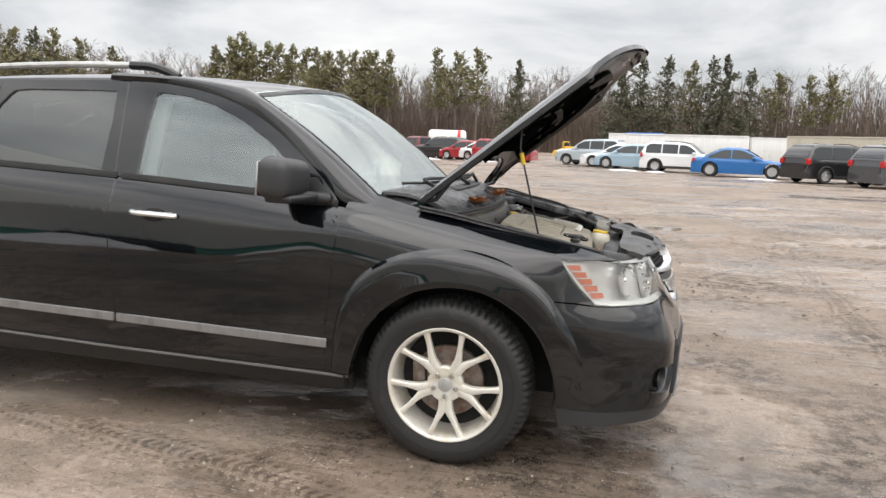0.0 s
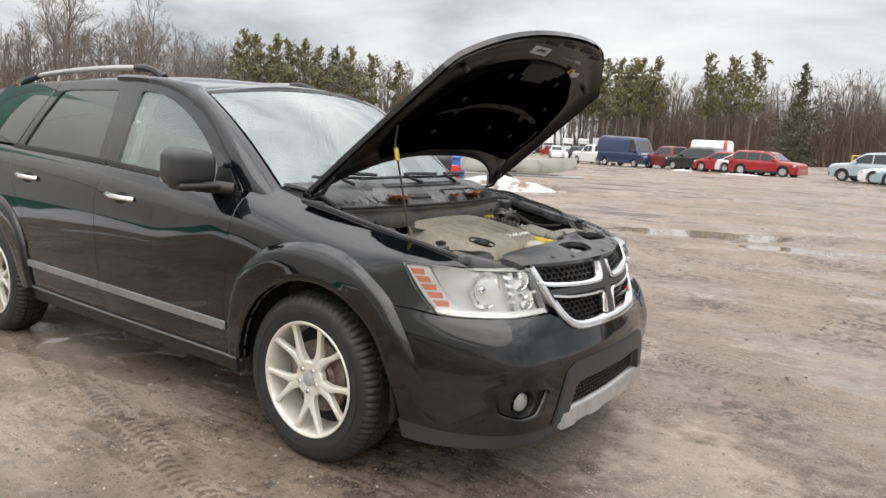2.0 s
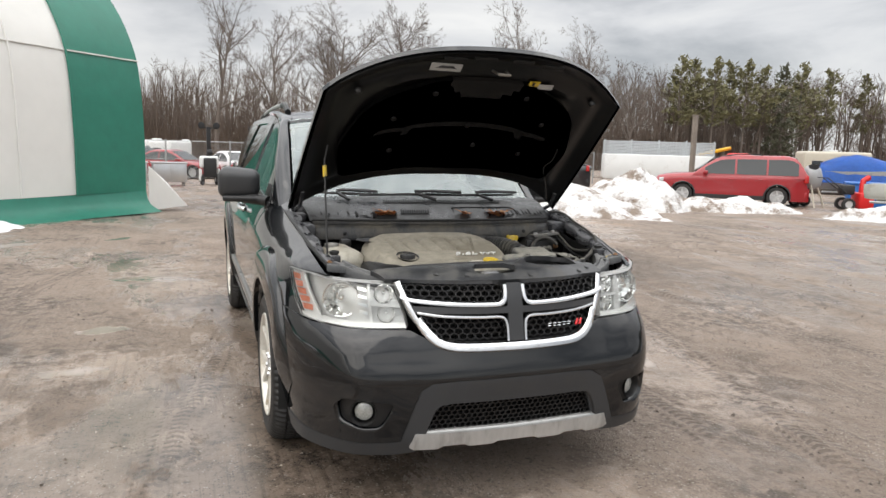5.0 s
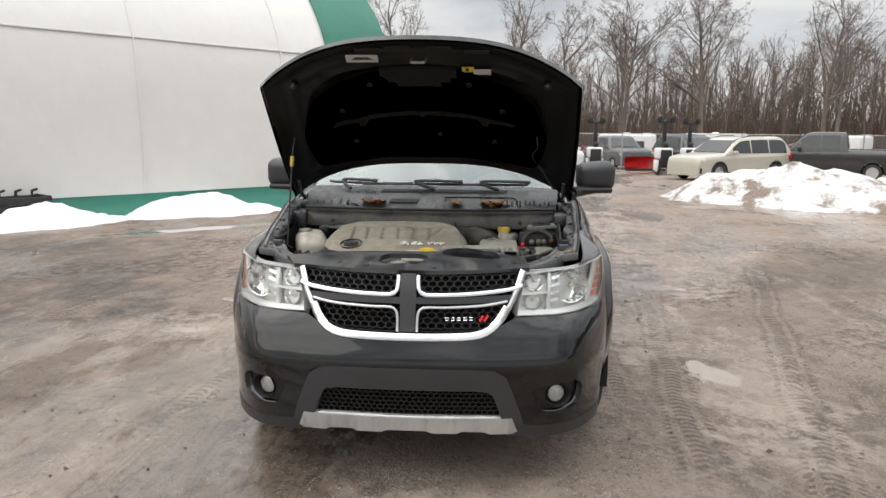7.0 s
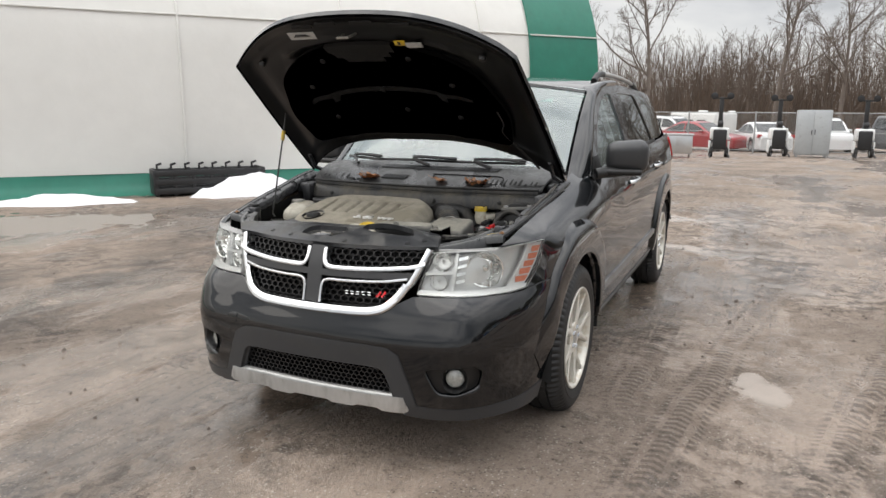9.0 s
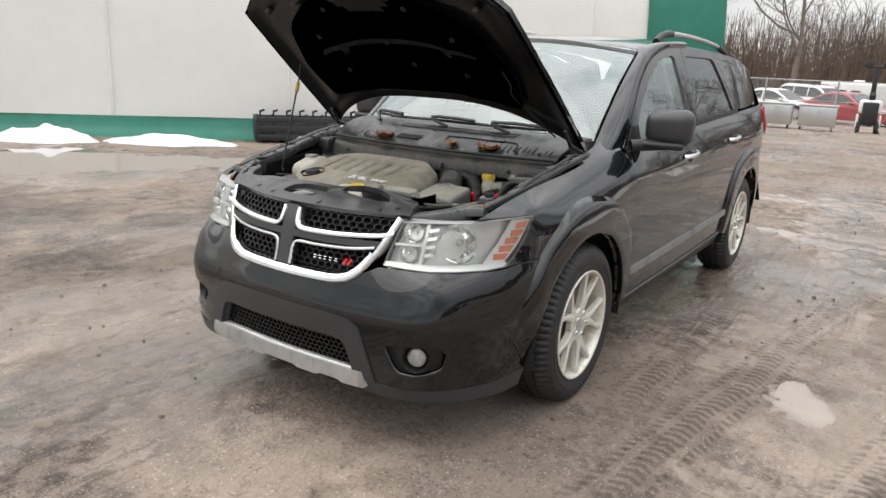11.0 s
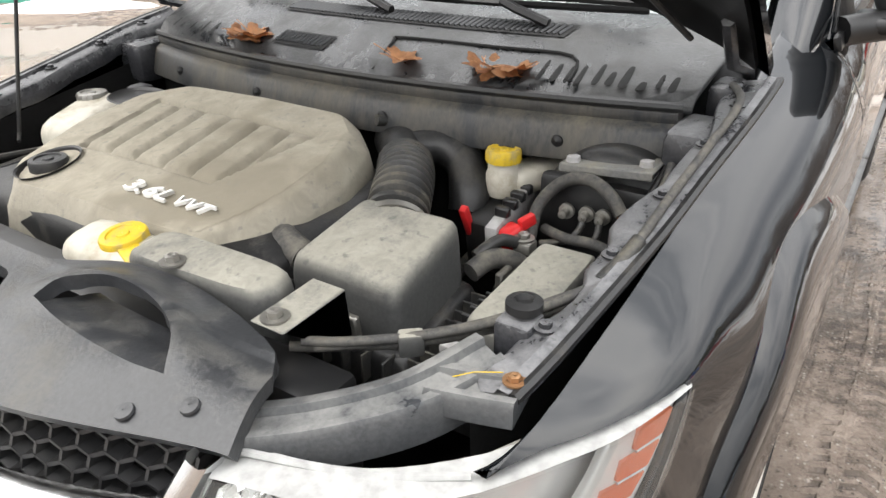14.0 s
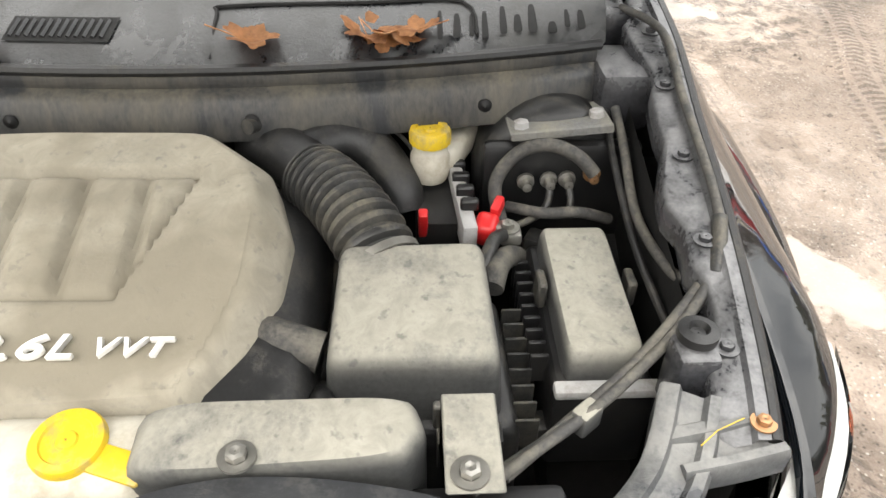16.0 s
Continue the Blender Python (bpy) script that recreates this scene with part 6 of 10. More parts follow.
def build_headlights():
    for s, _ in SIDES:
        lamp = new("headlight")
        lamp.parent = car
        lamp["label"] = "clear headlight with amber reflector strips"
        out = [nz(0.470, 0.876), nz(0.60, 0.888), nx_(0.685, 0.892), nx_(0.62, 0.901), nx_(0.54, 0.905), nx_(0.453, 0.905), nx_(0.50, 0.83), nx_(0.555, 0.765), nx_(0.597, 0.729), nx_(0.66, 0.722), nz(0.60, 0.720), nz(0.50, 0.719), nz(0.436, 0.720), nz(0.448, 0.79)]
        part("lens", skin(out, nose, (0.02, 0.02), 0.0, 0.004, side=s, edge=0.02), LENS, lamp, "clear plastic lens").visible_shadow = False
        bowl = part("housing", skin(out, nose, (0.03, 0.03), 0.0, -0.05, side=s, edge=0.02), LAMP_INNER, lamp)
        walls = bmesh.new()
        # the side walls of the housing
        loop = [nose(a, b) for a, b in dense(out, 0.02)]
        n = len(loop)
        vs = [walls.verts.new((p.x, p.y * s, p.z)) for p in loop]
        ws = [walls.verts.new((p.x - 0.045, p.y * s - 0.02 * s, p.z)) for p in loop]
        for i in range(n):
            walls.faces.new((vs[i - 1], vs[i], ws[i], ws[i - 1]))
        part("bezel", walls, LAMP_TOP, lamp, smooth=0)
        # bright strip along the bottom, and the rib between the lamps
        sill = [nz(0.437, 0.722), nz(0.50, 0.722), nz(0.60, 0.723), nx_(0.66, 0.726), nx_(0.60, 0.733), nx_(0.585, 0.746), nz(0.62, 0.742), nz(0.55, 0.740), nz(0.44, 0.738)]
        part("lower_strip", skin(sill, nose, (0.03, 0.03), 0.03, -0.004, side=s, edge=0.02), LAMP_INNER, lamp)
        rib = [nz(0.562, 0.885), nz(0.572, 0.886), nz(0.572, 0.740), nz(0.562, 0.740)]
        part("rib", skin(rib, nose, (0.03, 0.03), 0.035, -0.012, side=s), LAMP_INNER, lamp)
        cross = [nz(0.455, 0.806), nz(0.575, 0.812), nz(0.575, 0.802), nz(0.455, 0.796)]
        part("rib", skin(cross, nose, (0.03, 0.03), 0.03, -0.012, side=s), LAMP_INNER, lamp)
        for (y, z, r, d) in ((0.515, 0.842, 0.036, 0.035), (0.51, 0.766, 0.034, 0.035), (0.672, 0.815, 0.070, 0.040)):
            p = nose(u_y(y, z), z)
            aim = Vector((0.95, 0.3, 0)).normalized()
            m = Matrix.Translation(p - aim * d) @ aim.to_track_quat("Z", "Y").to_matrix().to_4x4()
            bm = moved(lathe([(r * 1.06, 0.012), (r, 0.010), (r * 0.82, -0.012), (r * 0.5, -0.026), (r * 0.2, -0.032)], 15), m)
            add(bm, moved(lathe([(r * 0.2, -0.03), (r * 0.2, -0.005), (r * 0.12, 0.002), (0.001, 0.003)], 12), m))
            part("reflector", mirrored(bm) if s < 0 else bm, REFLECTOR, lamp, "round silvered reflector", smooth=12)
        # pale frame at the outer end with five amber strips set in it
        frame_ = [nx_(0.597, 0.742), nx_(0.458, 0.898), nx_(0.545, 0.898), nx_(0.668, 0.742)]
        part("strip_frame", skin(frame_, nose, (0.03, 0.03), 0.02, -0.014, side=s), LAMP_INNER, lamp)
        for k in range(5):
            z0, z1 = 0.755 + k * 0.0278, 0.755 + k * 0.0278 + 0.0215
            xa0, xa1 = 0.594 - (z0 - 0.745) * 0.86, 0.594 - (z1 - 0.745) * 0.86
            strip = [nx_(xa0 + 0.004, z0), nx_(xa1 + 0.004, z1), nx_(xa1 + 0.058, z1), nx_(xa0 + 0.046, z0)]
            part("amber_strip", skin(strip, nose, (0.03, 0.03), 0.008, -0.009, side=s), AMBER, lamp, "amber reflector strip")
            edge_ = [nose(*nx_(xa0 + 0.048, z0 - 0.0032)), nose(*nx_(xa0 + 0.012, z0 - 0.0032))]
            part("strip_rib", rod([(p.x - 0.007, p.y * s - 0.008 * s, p.z) for p in edge_], 0.0018, 6), LAMP_INNER, lamp)
        # clear fluted panel between the lamps
        for k in range(4):
            z = 0.765 + k * 0.03
            flute = [nz(0.578, z), nz(0.612, z + 0.008), nz(0.612, z + 0.020), nz(0.578, z + 0.012)]
            part("flute", skin(flute, nose, (0.03, 0.03), 0.008, -0.010, side=s), REFLECTOR, lamp)


# ---- fenders, doors, quarters ----
ARCH = [(-0.425, 0.345), (-0.415, 0.40), (-0.392, 0.47), (-0.355, 0.555), (-0.29, 0.64), (-0.21, 0.705), (-0.12, 0.75), (0.0, 0.775), (0.12, 0.77), (0.21, 0.742), (0.28, 0.70), (0.335, 0.655), (0.388, 0.591), (0.425, 0.51), (0.448, 0.43), (0.46, 0.36), (0.462, 0.296)]
FLARE = [(-0.515, 0.36), (-0.507, 0.45), (-0.49, 0.58), (-0.455, 0.69), (-0.40, 0.768), (-0.325, 0.835), (-0.22, 0.888), (-0.10, 0.918), (0.02, 0.927), (0.13, 0.917), (0.24, 0.885), (0.335, 0.832), (0.415, 0.765), (0.47, 0.69), (0.515, 0.61), (0.555, 0.52), (0.578, 0.447)]


def flank_to_nose(x, z):
    """Half width of the flank, carried round into the nose in front of the arch."""
    a = flank_y(x, z)
    if x <= 0.26:
        return a
    f = nose(u_x(x, max(0.22, min(z, 0.92))), max(0.22, min(z, 0.92)))
    k, j = min(1.0, max(0.0, (x - 0.26) / 0.20)), min(1.0, max(0.0, (RISE(x) - z) / max(0.010, RISE(x) - 0.908)))
    return a + (f.y - a) * k * k * (3 - 2 * k) * j * j * (3 - 2 * j)


# the same surface on a grid of length and depth below the fender's edge, faired so that reflections run clean
FAIR_X, FAIR_D = np.arange(-0.62, 0.745, 0.0125), np.arange(-0.03, 0.95, 0.0125)
FAIR = np.array([[flank_to_nose(x, RISE(x) - max(d, 0.0)) for d in FAIR_D] for x in FAIR_X])
for _k in range(2):
    FAIR[:, _k] = 2 * FAIR[:, 2] - FAIR[:, 4 - _k]
for _axis, _sigma in ((0, 3.4), (1, 0.9)):
    _w = np.exp(-0.5 * (np.arange(-9, 10) / _sigma) ** 2)
    _w /= _w.sum()
    _wide = np.pad(FAIR, [(9, 9) if a == _axis else (0, 0) for a in (0, 1)], mode="reflect", reflect_type="odd")
    FAIR = np.apply_along_axis(lambda c: np.convolve(c, _w, "valid"), _axis, _wide)


def body_side(x, z):
    """The faired side of the car from the door to the lamp."""
    p = min(max((x - FAIR_X[0]) / 0.0125, 1.0), len(FAIR_X) - 2.001)
    q = min(max((RISE(x) - z - FAIR_D[0]) / 0.0125, 1.0), len(FAIR_D) - 2.001)
    i, j = int(p), int(q)
    t, w = p - i, q - j
    ct = np.array((-t + 2 * t * t - t ** 3, 2 - 5 * t * t + 3 * t ** 3, t + 4 * t * t - 3 * t ** 3, -t * t + t ** 3)) / 2
    cw = np.array((-w + 2 * w * w - w ** 3, 2 - 5 * w * w + 3 * w ** 3, w + 4 * w * w - 3 * w ** 3, -w * w + w ** 3)) / 2
    return Vector((x, float(ct @ FAIR[i - 1:i + 3, j - 1:j + 3] @ cw), z))


def flare_band(arch, flare, shift, side, lip=0.06, proud=0.026):
    """The raised band round a wheel arch with its edge turned in."""
    n = 44
    A = curve([(a, b, 0) for a, b in arch], 6)
    B = curve([(a, b, 0) for a, b in flare], 6)
    bm, rings = bmesh.new(), []
    for k in range(n + 1):
        pa, pb = A[round(k * (len(A) - 1) / n)], B[round(k * (len(B) - 1) / n)]
        ring = []
        for f, h in ((0.0, -0.001), (0.05, 0.35), (0.12, 0.75), (0.22, 0.95), (0.40, 1.0), (0.62, 0.98), (0.82, 1.0), (0.95, 1.05), (1.0, 0.9)):
            x, z = pb.x + (pa.x - pb.x) * f, pb.y + (pa.y - pb.y) * f
            p = body_side(x, z) if shift == 0 else flank(x + shift, z)
            ring.append((p.x, p.y + (proud * max(0.16, min(1.0, (n - k) / 9)) if shift == 0 else proud) * h, p.z))
        x, y, z = ring[-1]
        ring += [(x, y - 0.02, z), (x, y - lip, z)]
        rings.append([bm.verts.new((a, b * side, c)) for a, b, c in ring])
    for r0, r1 in zip(rings, rings[1:]):
        for k in range(len(r0) - 1):
            bm.faces.new((r0[k], r0[k + 1], r1[k + 1], r1[k]))
    bmesh.ops.recalc_face_normals(bm, faces=bm.faces[:])
    if sum(f.normal.y * f.calc_area() for f in bm.faces) * side < 0:
        bmesh.ops.reverse_faces(bm, faces=bm.faces[:])
    return bm


REAR = -2.89
DOOR_FRONT = [(-0.478, 1.068), (-0.484, 1.03), (-0.497, 0.90), (-0.52, 0.72), (-0.538, 0.58), (-0.546, 0.45), (-0.546, 0.352)]
DOOR_MID = [(-1.618, 1.151), (-1.612, 1.07), (-1.620, 0.95), (-1.618, 0.82), (-1.605, 0.65), (-1.590, 0.50), (-1.577, 0.365)]
DOOR_BACK = [(-2.66, 1.197), (-2.61, 1.10), (-2.57, 1.02), (-2.53, 0.95), (-2.47, 0.88), (-2.42, 0.80), (-2.385, 0.70), (-2.37, 0.58), (-2.372, 0.45), (-2.39, 0.385)]


def shift_x(line, d):
    return [(a + d, b) for a, b in line]


def build_flanks():
    for s, _ in SIDES:
        top = [(x, RISE(x) - 0.0005) for x in np.linspace(-0.40, 0.665, 28)]
        lamp = [(0.678, 0.9025), (0.62, 0.9085), (0.54, 0.911), (0.452, 0.910), (0.470, 0.875), (0.497, 0.828), (0.552, 0.763), (0.592, 0.728), (0.52, 0.739), (0.43, 0.744), (0.34, 0.738), (0.285, 0.728)]
        inner = [(a, b) for a, b in ARCH[::-1] if b > 0.34 and a < 0.27]
        front = shift_x(DOOR_FRONT, 0.004)[::-1]
        edge = [(-0.43, 0.348)] + front + [(-0.470, 1.12)]
        part("fender", skin(top + lamp + inner + edge[1:], body_side, (0.028, 0.014), 0.018, side=s, edge=0.02), CAR_BLACK, car, smooth=50)
        part("wheel_arch_flare", flare_band(ARCH, FLARE, 0, s), CAR_BLACK, car, smooth=50)
        d1 = DOOR_FRONT + shift_x(DOOR_MID, 0.003)[::-1] + [(x, BELT(x) - 0.001) for x in np.linspace(-1.55, -0.53, 14)]
        door = part("front_door", skin(d1, flank, (0.06, 0.03), 0.02, side=s, edge=0.025), CAR_BLACK, car, smooth=50)
        d2 = shift_x(DOOR_MID, -0.003) + shift_x(DOOR_BACK, 0.003)[::-1] + [(x, BELT(x) - 0.001) for x in np.linspace(-2.6, -1.68, 12)]
        rear = part("rear_door", skin(d2, flank, (0.06, 0.03), 0.02, side=s, edge=0.025), CAR_BLACK, car, smooth=50)
        tail = [(-3.33, 0.40), (-3.55, 0.40), (-3.72, 0.42), (-3.76, 0.70), (-3.76, 0.95), (-3.74, 1.10), (-3.70, 1.235)]
        # above and behind the rear arch
        rear_arch = [(REAR - a, b) for a, b in ARCH if b > 0.385]
        quarter = shift_x(DOOR_BACK, -0.003)[:-2] + rear_arch + tail + [(x, BELT(x) - 0.001) for x in np.linspace(-3.6, -2.72, 12)]
        part("rear_quarter", skin(quarter, flank, (0.06, 0.04), 0.018, side=s, edge=0.03), CAR_BLACK, car, smooth=50)
        part("wheel_arch_flare", flare_band([(-a, b) for a, b in ARCH], [(-a, b) for a, b in FLARE], REAR, s), CAR_BLACK, car, smooth=50)
        # rocker, with a thin grey strip added for the reflection along its edge
        rock = [(-0.43, 0.345), (-0.55, 0.349), (-1.58, 0.361), (-2.38, 0.380), (-2.47, 0.36), (-2.46, 0.268), (-1.5, 0.262), (-0.55, 0.247), (-0.43, 0.262)]
        part("rocker", skin(rock, flank, (0.15, 0.03), 0.05, side=s, edge=0.05), SOOT, car)
        edge = [(-0.44, 0.336), (-0.55, 0.341), (-1.58, 0.353), (-2.38, 0.372), (-2.38, 0.361), (-1.58, 0.342), (-0.55, 0.330), (-0.44, 0.326)]
        part("sill_glint", skin(edge, flank, (0.2, 0.03), 0.004, 0.007, side=s, edge=0.06), SILL_GLINT, car)
        for nm, own, x0, x1 in (("front", door, -0.533, -1.585), ("rear", rear, -1.602, -2.375)):
            z0 = lambda x: 0.463 - 0.0195 * (x + 0.53)
            z1 = lambda x: 0.499 - 0.0195 * (x + 0.53)
            xs = np.linspace(x0, x1, 8)
            part("moulding", skin([(x, z1(x)) for x in xs] + [(x, z0(x)) for x in xs[::-1]], flank, (0.1, 0.02), 0.02, 0.013, side=s, edge=0.06), MOULD, own, "satin silver door moulding")
            # belt strip along the foot of the window
            bx = np.linspace(x0 + (0.02 if nm == "front" else -0.01), x1 - (0.0 if nm == "front" else 0.28), 12)
            part("belt_strip", skin([(x, BELT(x) + 0.022) for x in bx] + [(x, BELT(x) - 0.004) for x in bx[::-1]], lambda a, b: Vector((a, 0.811 - 0.3 * max(0, b - BELT(a)), b)), (0.12, 0.03), 0.014, 0.004, side=s, edge=0.06), SOOT, own)
            hx = -1.375 if nm == "front" else -2.36
            hz = 0.998 if nm == "front" else 1.035
            # flat dark ellipse on the door, painting in the shade of the handle's recess
            shade_patch = [(hx + 0.062 * math.cos(a), hz - 0.006 + 0.030 * math.sin(a)) for a in [math.tau * k / 20 for k in range(20)]]
            handle = part("door_handle", skin(shade_patch, flank, (0.03, 0.03), 0.003, 0.002, side=s), DEAD_BLACK, own, "flat dark patch for the shaded handle recess")
            pts = [(hx + dx, (flank_y(hx + dx, hz) + o) * s, hz + 0.012 * (0.5 - k / 6)) for k, (dx, o) in enumerate(((-0.115, 0.004), (-0.10, 0.020), (-0.05, 0.030), (0.0, 0.033), (0.05, 0.030), (0.095, 0.020), (0.112, 0.004)))]
            grip = rod(curve(pts, 4), 0.013, 8)
            part("grip", grip, GRILLE_CHROME, handle, "bright chrome grip")


# ---- cabin: pillars, glass, roof, mirrors ----
DOOR_TOP = [(-2.72, 1.585), (-2.3, 1.60), (-1.9, 1.604), (-1.66, 1.600), (-1.45, 1.587), (-1.25, 1.555), (-1.05, 1.495), (-0.85, 1.39), (-0.70, 1.275), (-0.60, 1.185), (-0.53, 1.105)]


def build_cabin():
    cab = new("cabin")
    cab.parent = car
    for s, _ in SIDES:
        frame = path2(DOOR_TOP, 4)
        # front door window frame with its glass
        win = [(-1.512, 1.168), (-1.505, 1.35), (-1.487, 1.535), (-1.46, 1.547), (-1.33, 1.535), (-1.18, 1.495), (-1.02, 1.425), (-0.87, 1.335), (-0.76, 1.245), (-0.705, 1.19), (-0.70, 1.118)]
        fr = [(x, z) for x, z in frame if x > -1.64] + [(-0.535, 1.098)] + [(x, BELT(x) + 0.002) for x in np.linspace(-0.6, -1.6, 10)] + [(-1.612, 1.155), (-1.60, 1.35), (-1.645, 1.59)]
        fr = [(-1.640, 1.594)] + [p for p in frame if p[0] > -1.62] + [(-0.52, 1.085)] + [(x, BELT(x) + 0.004) for x in np.linspace(-0.6, -1.6, 10)] + [(-1.618, 1.156), (-1.628, 1.35)]
        part("front_window_frame", skin(fr, cabin, (0.05, 0.04), 0.016, 0.004, (win,), s, 0.025), CAR_BLACK, cab, smooth=40)
        big = [(-1.52, 1.150), (-1.513, 1.35), (-1.494, 1.541), (-1.46, 1.556), (-1.33, 1.544), (-1.17, 1.503), (-1.01, 1.432), (-0.86, 1.342), (-0.75, 1.252), (-0.693, 1.19), (-0.69, 1.105)]
        part("front_side_window", skin(big, cabin, (0.06, 0.05), 0.0, -0.006, side=s), GLASS_SIDE, cab, "clear front side window")
        sail = [(-0.70, 1.19), (-0.62, 1.185), (-0.545, 1.098), (-0.56, 1.088), (-0.695, 1.105)]
        part("mirror_sail", skin(sail, cabin, (0.05, 0.05), 0.01, 0.008, side=s), SOOT, cab)
        # rear door window
        win2 = [(-2.545, 1.212), (-2.42, 1.39), (-2.31, 1.522), (-2.28, 1.545), (-2.2, 1.553), (-1.80, 1.553), (-1.70, 1.55), (-1.69, 1.40), (-1.70, 1.178), (-2.2, 1.203)]
        fr2 = [(-1.648, 1.594)] + [(-1.634, 1.35), (-1.624, 1.157)] + [(x, BELT(x) + 0.004) for x in np.linspace(-1.7, -2.6, 8)] + [(-2.62, 1.21), (-2.50, 1.38), (-2.38, 1.54), (-2.33, 1.59)] + [(-2.1, 1.598), (-1.9, 1.600)]
        part("rear_window_frame", skin(fr2, cabin, (0.06, 0.05), 0.016, 0.004, (win2,), s, 0.025), CAR_BLACK, cab)
        big2 = [(-2.555, 1.200), (-2.43, 1.394), (-2.315, 1.53), (-2.28, 1.553), (-2.2, 1.561), (-1.80, 1.561), (-1.69, 1.558), (-1.682, 1.40), (-1.692, 1.168), (-2.2, 1.193)]
        part("rear_side_window", skin(big2, cabin, (0.06, 0.05), 0.0, -0.006, side=s), GLASS_DARK, cab, "dark tinted rear side window")
        quarter = [(-2.635, 1.215), (-2.51, 1.385), (-2.40, 1.53), (-2.40, 1.55), (-2.7, 1.535), (-2.95, 1.49), (-3.2, 1.39), (-3.33, 1.27), (-3.33, 1.24), (-3.0, 1.225)]
        part("quarter_window", skin(quarter, cabin, (0.07, 0.05), 0.008, 0.004, side=s), GLASS_DARK, cab, "dark tinted quarter window")
        # added black sheet that darkens the quarter glass like an unlit cabin
        part("quarter_backing", skin(quarter, cabin, (0.1, 0.1), 0.0, -0.12, side=s), DEAD_BLACK, cab)
        dp = [(-2.385, 1.553), (-2.355, 1.594), (-2.7, 1.588), (-3.1, 1.565), (-3.5, 1.50), (-3.66, 1.35), (-3.70, 1.24), (-3.36, 1.228), (-3.345, 1.275), (-3.21, 1.40), (-2.955, 1.50), (-2.7, 1.546)]
        part("rear_pillar", skin(dp, cabin, (0.06, 0.05), 0.02, 0.0, side=s, edge=0.03), CAR_BLACK, cab)
        # windscreen pillar: from the door frame round to the glass
        bm, rows = bmesh.new(), []
        side_line = curve([(x, z, 0) for x, z in [(-1.75, 1.604), (-1.45, 1.590), (-1.25, 1.558), (-1.05, 1.498), (-0.85, 1.393), (-0.70, 1.278), (-0.60, 1.188), (-0.52, 1.108), (-0.47, 1.080), (-0.43, 1.062), (-0.39, 1.045)]], 5)
        n = len(side_line)
        for k, p in enumerate(side_line):
            a = cabin(p.x, p.y) + Vector((0, 0.006, 0))
            f = k / (n - 1)
            if p.x < -1.04:
                b = roof(p.x + 0.02, 1.0)
                b = Vector((p.x, b.y - 0.035, b.z + 0.012))
            else:
                g = (p.x + 1.04) / 0.57
                b = screen(1.0, 1 - g) + Vector((-0.01, 0.002, 0.008))
            mid = (a + b) / 2 + Vector((0.012, 0.022, 0.020))
            m1, m2 = a.lerp(mid, 0.55) + Vector((0.002, 0.008, 0.004)), mid.lerp(b, 0.45) + Vector((0, 0.004, 0.008))
            rows.append([bm.verts.new((q.x, q.y * s, q.z)) for q in (a - Vector((0, 0.02, 0)), a, m1, mid, m2, b, b - Vector((0.01, 0.01, 0.02)))])
        for r0, r1 in zip(rows, rows[1:]):
            for k in range(6):
                bm.faces.new((r0[k], r0[k + 1], r1[k + 1], r1[k]))
        bmesh.ops.recalc_face_normals(bm, faces=bm.faces[:])
        part("windscreen_pillar", bm, CAR_BLACK, cab, smooth=55)
        # roof rail
        xs = [-1.43, -1.50, -1.56, -1.65, -2.0, -2.4, -2.75, -2.95, -3.02]
        zs = [0.008, 0.034, 0.048, 0.054, 0.058, 0.055, 0.046, 0.028, 0.006]
        line = curve([(x, 0.575 * s, roof(x, 0.9).z + z) for x, z in zip(xs, zs)], 6)
        cap = [p for p in line if p.x > -1.72]
        rail = [p for p in line if -2.80 < p.x < -1.60]
        r = part("roof_rail", moved(rod(rail, 0.016, 8), Matrix.Identity(4)), BRIGHT, cab, "satin silver roof rail")
        part("rail_foot", rod(cap, 0.021, 8), SOOT, r, "black rail foot")
        part("rail_foot", rod([p for p in line if p.x < -2.76], 0.022, 8), SOOT, r, "black rail foot")
        # mirror
        m = new("mirror")
        m.parent = car
        m["label"] = "large black door mirror"
        shell_ = box(0.165, 0.225, 0.176, (0, 0, 0), 0.054, 5)
        for v in shell_.verts:
            if v.co.x < 0:
                v.co.x *= 0.85
            v.co.y += 0.0
            v.co.z *= 1.0 - 0.12 * (v.co.y < 0)
        sh = moved(shell_, pose(-0.700, 0.945, 1.192, 0, 4, 8))
        part("shell", mirrored(sh) if s < 0 else sh, TRIM, m, "dark grey mirror shell", smooth=60)
        face = moved(box(0.012, 0.19, 0.14, (0, 0, 0), 0.005), pose(-0.762, 0.938, 1.19, 0, 4, 8))
        part("mirror_glass", mirrored(face) if s < 0 else face, CHROME, m)
        arm = rod(curve([(-0.56, 0.80, 1.098), (-0.60, 0.84, 1.103), (-0.665, 0.93, 1.112)], 5), 0.03, 10, radii=None)
        arm2 = moved(box(0.14, 0.21, 0.034, (0, 0, 0), 0.014, 3), pose(-0.665, 0.925, 1.108, 0, 0, 12))
        bm = add(arm, arm2)
        part("arm", mirrored(bm) if s < 0 else bm, SOOT, m, "black mirror arm")
    # windscreen
    part("windscreen", skin([(-0.985, 0.0), (-0.5, 0.0), (0, 0.0), (0.5, 0), (0.985, 0.0), (0.985, 1), (-0.985, 1)], screen, (0.09, 0.06), 0.0, edge=0.05), GLASS_CLEAR, cab, "large clear windscreen", smooth=60)
    frit = [(-0.985, 0.985), (0.985, 0.985), (0.985, 0.945), (-0.985, 0.945)]
    part("header_band", skin(frit, screen, (0.1, 0.06), 0, 0.003), SOOT, cab)
